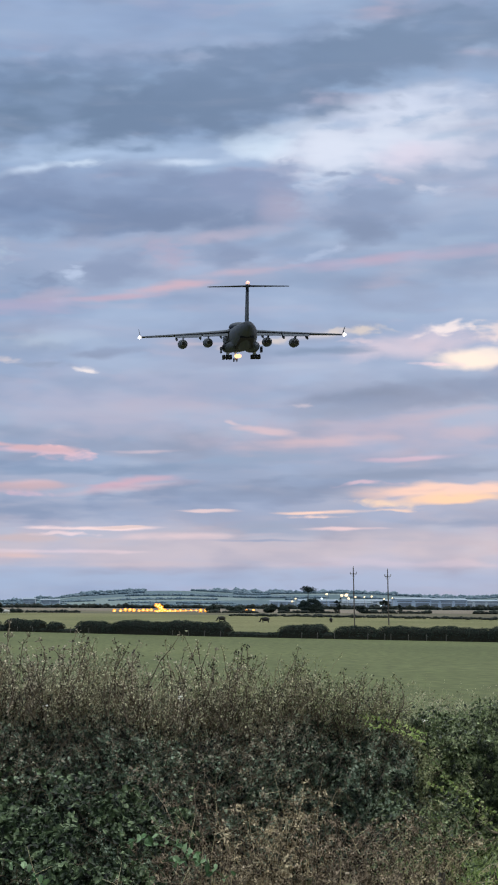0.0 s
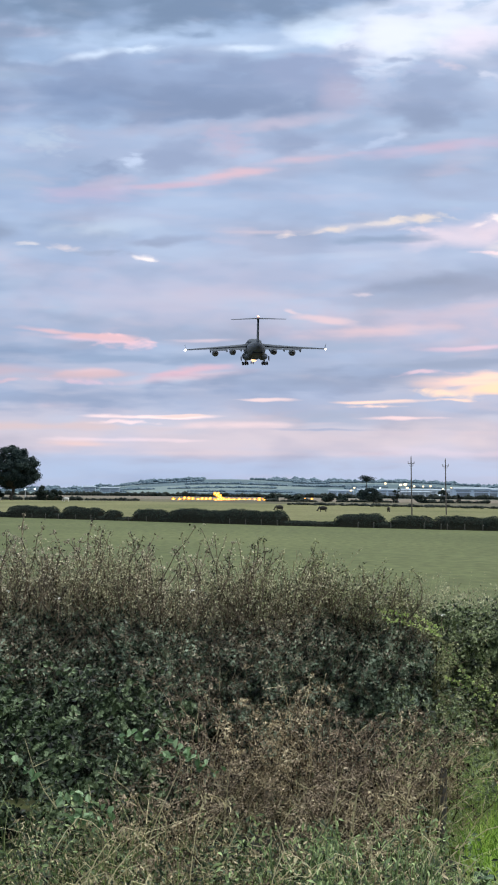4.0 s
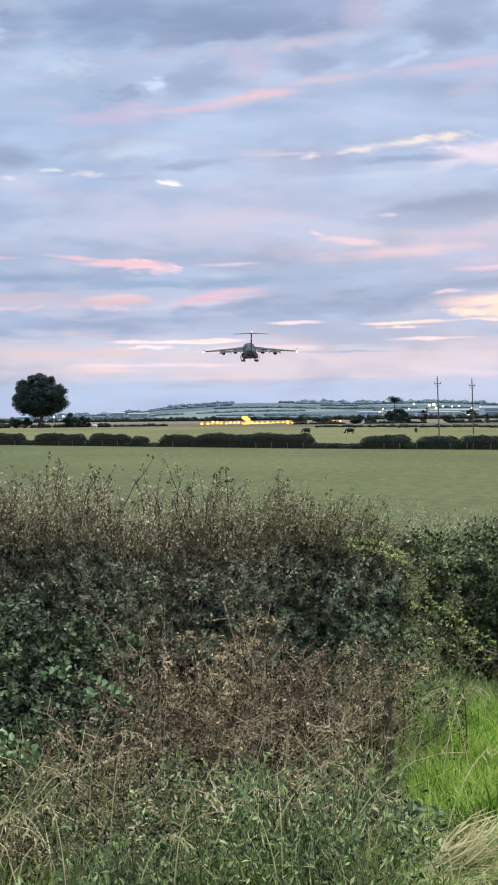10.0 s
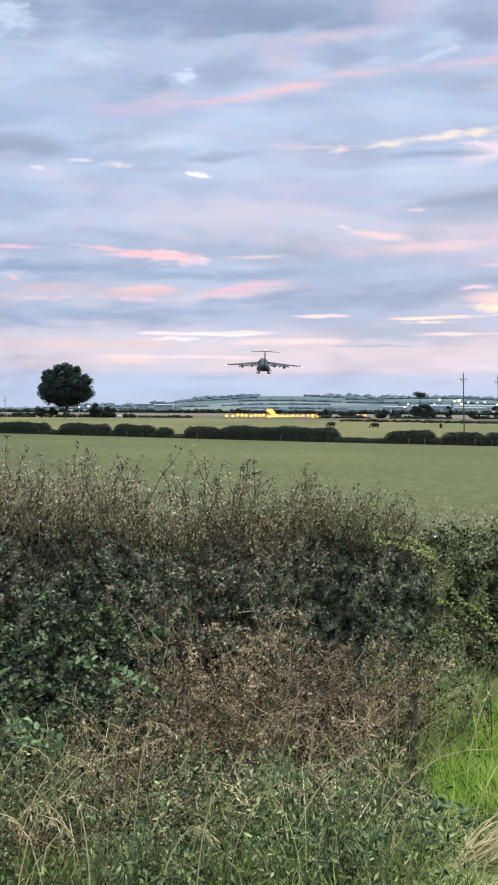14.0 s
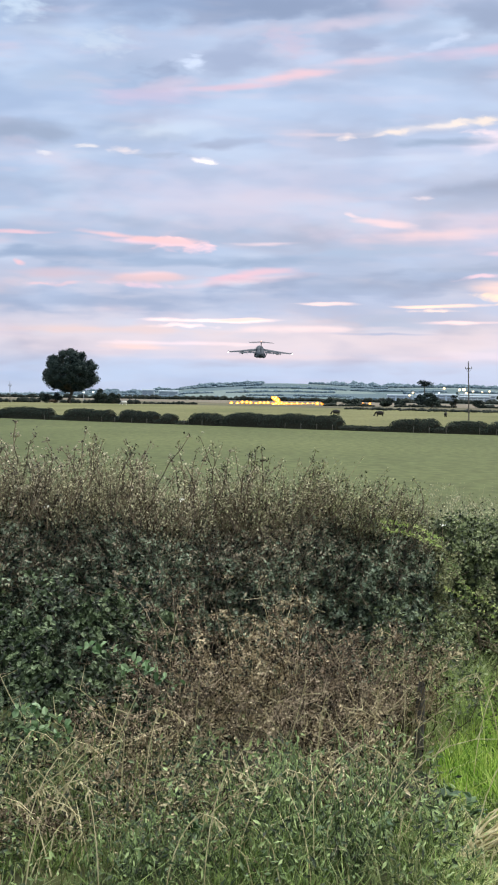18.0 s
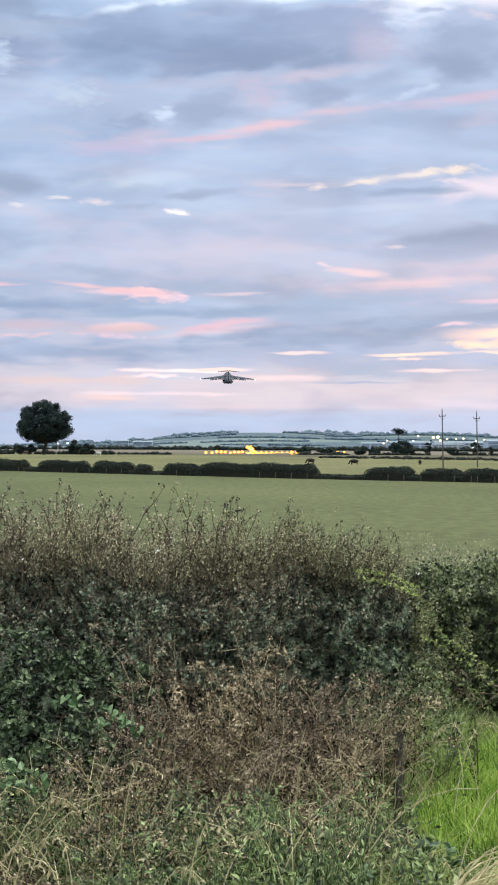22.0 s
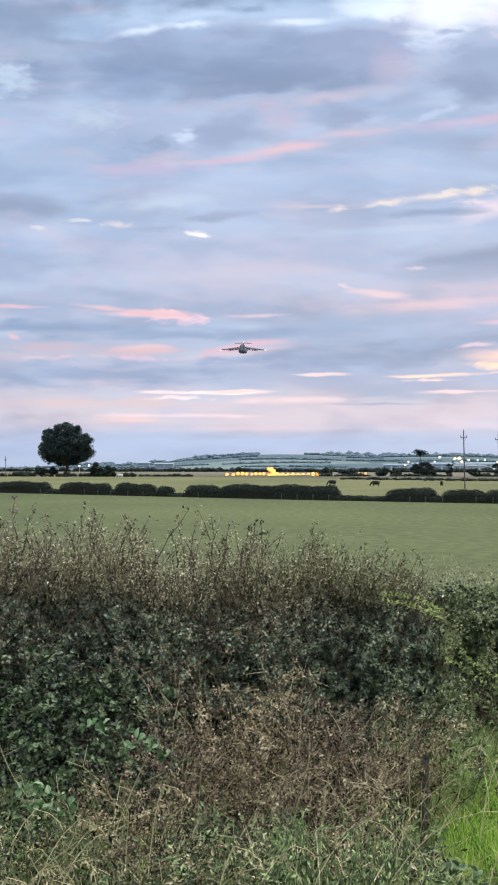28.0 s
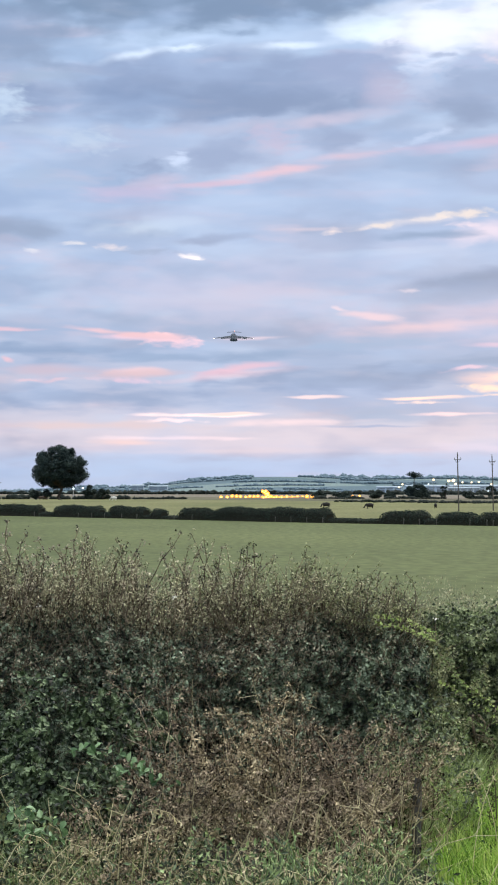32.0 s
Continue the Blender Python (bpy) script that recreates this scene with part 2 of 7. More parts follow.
cloud(7.04, 8.67, 2.46, 0.36, 2, (155, 174, 211), 0.8, 0.95, "puff")
cloud(-3.67, 8.97, 0.85, 0.43, 2, (137, 156, 194), 0.9, 0.9, "shred")
cloud(-1.54, 9.53, 1.47, 0.69, 4, (142, 160, 198), 0.9, 0.78, "puff")
cloud(-2.82, 9.35, 0.46, 0.29, 0, (196, 213, 245), 0.85, 0.95, "shred")
cloud(1.59, 9.95, 1.15, 0.46, 4, (140, 158, 196), 0.9, 0.78, "puff")
cloud(-0.06, 9.97, 0.98, 0.43, -20, (183, 178, 209), 0.7, 0.95, "shred")
cloud(2.50, 9.76, 0.65, 0.16, 10, (176, 194, 228), 0.7, 0.95, "shred")
cloud(-0.06, 9.03, 1.80, 0.18, 8, (224, 189, 206), 0.85, 0.95, "wisp")
cloud(-2.03, 8.68, 1.80, 0.11, 4, (207, 182, 207), 0.8, 0.95, "wisp")
cloud(1.92, 9.46, 1.80, 0.13, 6, (207, 185, 207), 0.8, 0.95, "wisp")
cloud(5.56, 9.78, 2.46, 0.20, 6, (198, 178, 207), 0.75, 0.95, "wisp")
cloud(-3.99, 8.45, 1.96, 0.29, 2, (200, 185, 217), 0.7, 0.95, "wisp")
cloud(7.20, 7.34, 2.46, 0.49, 2, (232, 217, 235), 0.85, 0.95, "puff")
cloud(6.38, 8.19, 1.80, 0.16, 2, (167, 191, 226), 0.7, 0.95, "wisp")
cloud(8.15, 7.82, 0.75, 0.20, 4, (275, 258, 257), 0.8, 0.8, "shred")
cloud(7.12, 7.66, 0.29, 0.11, 4, (256, 239, 245), 0.64, 0.95, "shred")
cloud(8.83, 6.96, 1.38, 0.33, 2, (277, 256, 243), 1.0, 0.68, "puff")
cloud(9.64, 7.64, 0.82, 0.39, 0, (274, 249, 242), 0.72, 0.95, "shred")
cloud(7.77, 6.78, 0.82, 0.08, -2, (271, 237, 244), 0.68, 0.95, "shred")
cloud(5.56, 7.46, 0.65, 0.10, 0, (241, 222, 235), 0.64, 0.95, "shred")
cloud(3.25, 6.73, 2.95, 0.13, 4, (183, 200, 232), 0.6, 0.95, "wisp")
cloud(7.19, 5.90, 3.60, 0.43, 3, (140, 157, 194), 0.95, 0.73, "puff")
cloud(9.15, 6.21, 1.96, 0.23, 3, (137, 157, 196), 0.8, 0.95, "puff")
cloud(4.90, 5.45, 2.29, 0.33, 2, (150, 166, 201), 0.8, 0.95, "puff")
cloud(3.91, 5.65, 0.39, 0.08, 5, (227, 214, 230), 0.56, 0.95, "shred")
cloud(-2.53, 6.57, 0.33, 0.11, 4, (269, 258, 258), 0.8, 0.9, "shred")
cloud(1.88, 5.04, 0.26, 0.07, -16, (241, 215, 227), 0.56, 0.95, "shred")
cloud(2.76, 4.86, 1.15, 0.13, -8, (229, 203, 218), 0.85, 0.95, "wisp")
cloud(4.57, 4.57, 2.46, 0.21, 3, (221, 195, 211), 0.8, 0.95, "wisp")
cloud(7.19, 5.22, 2.46, 0.21, 8, (201, 189, 213), 0.7, 0.95, "wisp")
cloud(6.86, 4.08, 1.80, 0.10, 2, (237, 201, 224), 0.75, 0.95, "wisp")
cloud(8.49, 4.79, 1.80, 0.39, 2, (208, 193, 215), 0.6, 0.95, "puff")
cloud(-4.10, 4.27, 1.47, 0.10, -2, (241, 203, 226), 0.8, 0.95, "wisp")
cloud(-3.09, 4.19, 0.95, 0.21, -2, (265, 212, 224), 0.8, 0.8, "shred")
cloud(-3.45, 4.36, 0.39, 0.11, 0, (267, 216, 226), 0.72, 0.9, "shred")
cloud(-0.68, 4.26, 1.31, 0.07, 1, (229, 205, 220), 0.7, 0.95, "wisp")
cloud(-2.14, 3.72, 4.58, 0.21, 1, (130, 159, 200), 0.95, 0.78, "wisp")
cloud(2.77, 4.08, 2.46, 0.20, 2, (144, 172, 211), 0.8, 0.88, "wisp")
cloud(6.86, 3.65, 3.77, 0.21, 3, (134, 159, 198), 0.95, 0.78, "wisp")
cloud(-3.93, 3.31, 1.08, 0.15, 2, (229, 198, 212), 0.9, 0.88, "wisp")
cloud(-4.41, 3.05, 0.98, 0.10, 0, (237, 201, 226), 0.64, 0.95, "shred")
cloud(-1.32, 3.17, 2.13, 0.13, 5, (219, 198, 219), 0.85, 0.88, "wisp")
cloud(1.62, 2.96, 3.77, 0.39, 1, (132, 159, 203), 0.95, 0.78, "wisp")
cloud(3.92, 3.33, 2.29, 0.23, 2, (136, 164, 207), 0.9, 0.88, "wisp")
cloud(8.00, 3.16, 2.95, 0.23, 2, (267, 225, 213), 1.0, 0.63, "wisp")
cloud(8.16, 2.90, 2.46, 0.18, 2, (273, 227, 196), 1.0, 0.68, "wisp")
cloud(6.37, 2.76, 0.98, 0.10, -5, (273, 235, 204), 0.95, 0.95, "shred")
cloud(5.55, 3.34, 0.98, 0.08, 0, (244, 207, 228), 0.64, 0.95, "shred")
cloud(6.53, 2.59, 0.72, 0.06, 0, (273, 232, 209), 0.9, 0.95, "shred")
cloud(4.28, 2.51, 1.24, 0.07, 1, (270, 232, 220), 1.0, 0.78, "wisp")
cloud(4.24, 2.35, 0.75, 0.05, 0, (270, 236, 228), 0.72, 0.95, "shred")
cloud(4.73, 2.05, 1.47, 0.06, 0, (254, 225, 234), 0.9, 0.88, "wisp")
cloud(0.97, 2.55, 1.01, 0.05, 0, (248, 224, 232), 0.9, 0.88, "wisp")
cloud(2.94, 2.02, 1.47, 0.26, 0, (152, 176, 212), 0.9, 0.78, "wisp")
cloud(8.48, 2.22, 2.46, 0.15, 0, (140, 168, 209), 0.9, 0.88, "wisp")
cloud(2.77, 1.70, 1.47, 0.05, 0, (144, 169, 210), 0.8, 0.88, "wisp")
cloud(-2.13, 2.04, 2.03, 0.07, 0, (270, 243, 248), 1.0, 0.78, "wisp")
cloud(-3.10, 1.89, 0.98, 0.07, 0, (265, 239, 248), 0.72, 0.95, "shred")
cloud(0.48, 1.81, 2.46, 0.11, 1, (237, 218, 230), 0.8, 0.95, "wisp")
cloud(-2.61, 1.37, 2.62, 0.08, 0, (252, 229, 242), 0.7, 0.95, "wisp")
cloud(6.53, 1.63, 3.60, 0.10, 0, (199, 196, 217), 0.7, 0.95, "wisp")
cloud(7.01, 1.05, 3.77, 0.15, 0, (221, 212, 232), 0.7, 0.95, "wisp")
cloud(-0.82, 0.99, 4.26, 0.11, 0, (210, 203, 220), 0.7, 0.95, "wisp")
cloud(-7.76, 12.67, 2.95, 0.95, 2, (131, 151, 186), 0.9, 0.78, "puff")
cloud(-7.92, 10.94, 0.92, 0.56, -6, (183, 204, 232), 0.9, 0.95, "shred")
cloud(-6.95, 11.67, 1.96, 0.23, 2, (154, 174, 205), 0.8, 0.95, "puff")
cloud(-6.62, 10.17, 2.13, 0.26, 3, (176, 193, 223), 0.7, 0.95, "puff")
cloud(-5.48, 9.87, 0.98, 0.39, 0, (185, 202, 228), 0.7, 0.95, "shred")
cloud(-7.10, 8.81, 2.46, 0.39, 2, (162, 181, 213), 0.6, 0.95, "puff")
cloud(-3.51, 8.69, 1.15, 0.20, 4, (195, 178, 202), 0.7, 0.95, "puff")
cloud(-7.59, 7.33, 2.13, 0.43, 3, (134, 153, 188), 0.9, 0.88, "puff")
cloud(-3.68, 7.43, 2.13, 0.26, 2, (187, 204, 230), 0.8, 0.95, "puff")
cloud(-7.10, 6.80, 0.23, 0.08, 4, (220, 220, 234), 0.72, 0.95, "shred")
cloud(-5.96, 6.96, 0.46, 0.10, -3, (223, 222, 232), 0.72, 0.95, "shred")
cloud(-4.74, 6.89, 0.59, 0.11, -2, (225, 216, 226), 0.72, 0.95, "shred")
cloud(-1.79, 7.11, 1.47, 0.16, 6, (142, 158, 194), 0.85, 0.88, "puff")
cloud(-3.51, 6.72, 0.98, 0.11, 0, (151, 168, 202), 0.8, 0.95, "shred")
cloud(3.69, 7.60, 2.13, 0.16, 6, (204, 204, 221), 0.7, 0.95, "puff")
cloud(4.51, 7.72, 0.65, 0.10, 6, (227, 220, 224), 0.68, 0.95, "shred")
cloud(2.47, 7.42, 0.49, 0.07, 8, (220, 212, 221), 0.64, 0.95, "shred")
cloud(5.48, 7.80, 0.92, 0.13, 4, (237, 223, 217), 0.8, 0.8, "shred")
cloud(3.04, 7.51, 0.49, 0.10, 8, (235, 222, 217), 0.72, 0.95, "shred")
cloud(1.65, 7.33, 0.29, 0.10, 4, (237, 222, 225), 0.8, 0.9, "shred")
cloud(4.50, 7.17, 1.96, 0.15, 3, (132, 156, 194), 0.9, 0.88, "wisp")
cloud(0.75, 7.37, 1.15, 0.08, 0, (202, 193, 213), 0.7, 0.95, "wisp")
cloud(5.64, 5.90, 1.47, 0.23, 3, (130, 147, 182), 0.8, 0.95, "puff")
cloud(-7.75, 4.49, 1.15, 0.07, 0, (221, 187, 209), 0.85, 0.95, "wisp")
cloud(-5.15, 4.46, 1.15, 0.08, -5, (225, 191, 208), 0.9, 0.88, "wisp")
cloud(-3.68, 4.31, 1.31, 0.13, -4, (229, 189, 203), 0.9, 0.78, "wisp")
cloud(-6.45, 3.91, 3.27, 0.26, 0, (126, 154, 196), 0.95, 0.78, "wisp")
cloud(-7.75, 3.68, 0.23, 0.07, -20, (223, 188, 209), 0.9, 0.95, "shred")
cloud(-6.61, 3.29, 1.80, 0.20, 0, (192, 176, 199), 0.7, 0.95, "wisp")
cloud(-6.85, 3.06, 0.98, 0.08, 0, (221, 191, 211), 0.8, 0.95, "shred")
cloud(-4.17, 3.20, 1.80, 0.18, 3, (207, 182, 198), 0.8, 0.95, "wisp")
cloud(-1.22, 3.34, 1.64, 0.16, 8, (219, 184, 209), 0.9, 0.88, "wisp")
cloud(-6.29, 2.51, 4.91, 0.39, 0, (132, 158, 199), 0.9, 0.88, "wisp")
cloud(2.22, 3.08, 4.26, 0.36, 1, (125, 151, 192), 0.85, 0.88, "wisp")
cloud(-5.96, 1.73, 3.93, 0.15, 0, (211, 196, 207), 0.85, 0.88, "wisp")
cloud(-4.33, 1.24, 1.08, 0.11, 0, (231, 206, 212), 0.9, 0.88, "wisp")
cloud(-1.55, 2.06, 1.15, 0.05, 1, (235, 216, 221), 0.9, 0.78, "wisp")

# fine grain of the cloud, along the wind
sky_colour = broken(0.32, 0.9, 0.5, 0.72, 0.26, (172, 198, 238), 52.6, sky_colour)
sky_colour = broken(0.3, 0.85, 0.5, 0.72, 0.26, (122, 150, 195), 61.9, sky_colour)
sky_colour = broken(0.35, 2.2, 0.52, 0.8, 0.08, (214, 212, 228), 21.3, sky_colour)
sky_colour = broken(0.30, 1.9, 0.5, 0.8, 0.12, (128, 148, 184), 33.8, sky_colour)

# an overcast dome is about three times as bright overhead as at the horizon
lift = ramped(height, 17.5, 70.0, 1.0, ZENITH)
# the east, away from the sunset, is dimmer
lift = wmath("MULTIPLY", lift, ramped(split.outputs[1], -0.6, 0.35, 0.86, 1.0))
sky_colour = mix(sky_colour, lin((186, 192, 194)), ramped(height, 17.5, 40.0, 0.0, 1.0))
dome = wt.nodes.new("ShaderNodeVectorMath")
dome.operation = "SCALE"
wt.links.new(sky_colour, dome.inputs[0])
wt.links.new(lift, dome.inputs["Scale"])
clear = wt.nodes.new("ShaderNodeTexSky")
clear.sky_type = "NISHITA"
clear.sun_disc = False
clear.sun_elevation = radians(3)
clear.sun_rotation = radians(38)
back_clear = wt.nodes.new("ShaderNodeBackground")
back_clear.inputs["Strength"].default_value = 0.02
wt.links.new(clear.outputs[0], back_clear.inputs[0])
back_cloud = wt.nodes.new("ShaderNodeBackground")
back_cloud.inputs["Strength"].default_value = 1.0
wt.links.new(dome.outputs[0], back_cloud.inputs[0])
both = wt.nodes.new("ShaderNodeAddShader")
wt.links.new(back_clear.outputs[0], both.inputs[0])
wt.links.new(back_cloud.outputs[0], both.inputs[1])
world_out = wt.nodes.new("ShaderNodeOutputWorld")
wt.links.new(both.outputs[0], world_out.inputs[0])

# the low sun behind thin cloud
sun = new("sun", bpy.data.lights.new("sun", "SUN"))
sun.data.energy, sun.data.angle, sun.data.color = 1.0, radians(35), (1.0, 0.88, 0.76)
sun.matrix_world = look((50, 22, 30), (0, 0, 0))

# ---- materials ----
def material(name, colours, scale=4.0, rough=0.85, bump=0.0, metal=0.0, fine=40.0, per="", spec=0.3, through_light=0.0, spray=0.0):
    """A surface whose colour wanders between the given ones: by noise at two scales, by piece ("object") or by leaf ("island")."""
    m = bpy.data.materials.new(name)
    m.use_nodes = True
    t = m.node_tree
    b = t.nodes["Principled BSDF"]
    b.inputs["Roughness"].default_value = rough
    b.inputs["Metallic"].default_value = metal
    b.inputs["Specular IOR Level"].default_value = spec
    ramp_node = t.nodes.new("ShaderNodeValToRGB")
    els = ramp_node.color_ramp.elements
    els[0].position, els[0].color = 0.25, (*colours[0], 1)
    els[1].position, els[1].color = 0.75, (*colours[-1], 1)
    for k, c in enumerate(colours[1:-1]):
        els.new(0.25 + 0.5 * (k + 1) / (len(colours) - 1)).color = (*c, 1)
    place = t.nodes.new("ShaderNodeTexCoord")
    big, small = t.nodes.new("ShaderNodeTexNoise"), t.nodes.new("ShaderNodeTexNoise")
    for n, s in ((big, scale), (small, fine)):
        n.inputs["Scale"].default_value = s
        n.inputs["Detail"].default_value = 4
        t.links.new(place.outputs["Object"], n.inputs["Vector"])
    blend = t.nodes.new("ShaderNodeMath")
    blend.operation = "MULTIPLY_ADD"
    blend.inputs[1].default_value = 0.35
    t.links.new(small.outputs[0], blend.inputs[0])
    part_of = t.nodes.new("ShaderNodeMath")
    part_of.operation = "MULTIPLY"
    part_of.inputs[1].default_value = 0.65
    t.links.new(big.outputs[0], part_of.inputs[0])
    t.links.new(part_of.outputs[0], blend.inputs[2])
    value = blend.outputs[0]
    if per:
        if per == "object":
            src = t.nodes.new("ShaderNodeObjectInfo").outputs["Random"]
        else:
            src = t.nodes.new("ShaderNodeNewGeometry").outputs["Random Per Island"]
        mixer = t.nodes.new("ShaderNodeMath")
        mixer.operation = "MULTIPLY_ADD"
        mixer.inputs[1].default_value = 0.42 if spray else 0.55
        t.links.new(src, mixer.inputs[0])
        half = t.nodes.new("ShaderNodeMath")
        half.operation = "MULTIPLY"
        half.inputs[1].default_value = 0.58 if spray else 0.45
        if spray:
            # whole sprays run paler or darker; near-black ends put gap shade into the colour
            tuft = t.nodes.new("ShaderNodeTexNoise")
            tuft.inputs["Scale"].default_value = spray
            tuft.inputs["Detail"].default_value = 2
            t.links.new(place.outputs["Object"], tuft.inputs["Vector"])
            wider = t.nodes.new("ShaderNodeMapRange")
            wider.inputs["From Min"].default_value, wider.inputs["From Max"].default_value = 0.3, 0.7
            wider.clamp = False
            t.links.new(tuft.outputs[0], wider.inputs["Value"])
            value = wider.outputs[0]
        t.links.new(value, half.inputs[0])
        t.links.new(half.outputs[0], mixer.inputs[2])
        value = mixer.outputs[0]
    t.links.new(value, ramp_node.inputs[0])
    t.links.new(ramp_node.outputs[0], b.inputs["Base Color"])
    if bump:
        bn = t.nodes.new("ShaderNodeBump")
        bn.inputs["Strength"].default_value = bump
        t.links.new(small.outputs[0], bn.inputs["Height"])
        t.links.new(bn.outputs[0], b.inputs["Normal"])
    if through_light:
        tr = t.nodes.new("ShaderNodeBsdfTranslucent")
        t.links.new(ramp_node.outputs[0], tr.inputs[0])
        ms = t.nodes.new("ShaderNodeMixShader")
        ms.inputs[0].default_value = through_light
        out = t.nodes["Material Output"]
        t.links.new(b.outputs[0], ms.inputs[1])
        t.links.new(tr.outputs[0], ms.inputs[2])
        t.links.new(ms.outputs[0], out.inputs[0])
    return m


def glowing(name, colour, strength):
    m = bpy.data.materials.new(name)
    m.use_nodes = True
    b = m.node_tree.nodes["Principled BSDF"]
    b.inputs["Base Color"].default_value = (*colour, 1)
    b.inputs["Emission Color"].default_value = (*colour, 1)
    b.inputs["Emission Strength"].default_value = strength
    return m


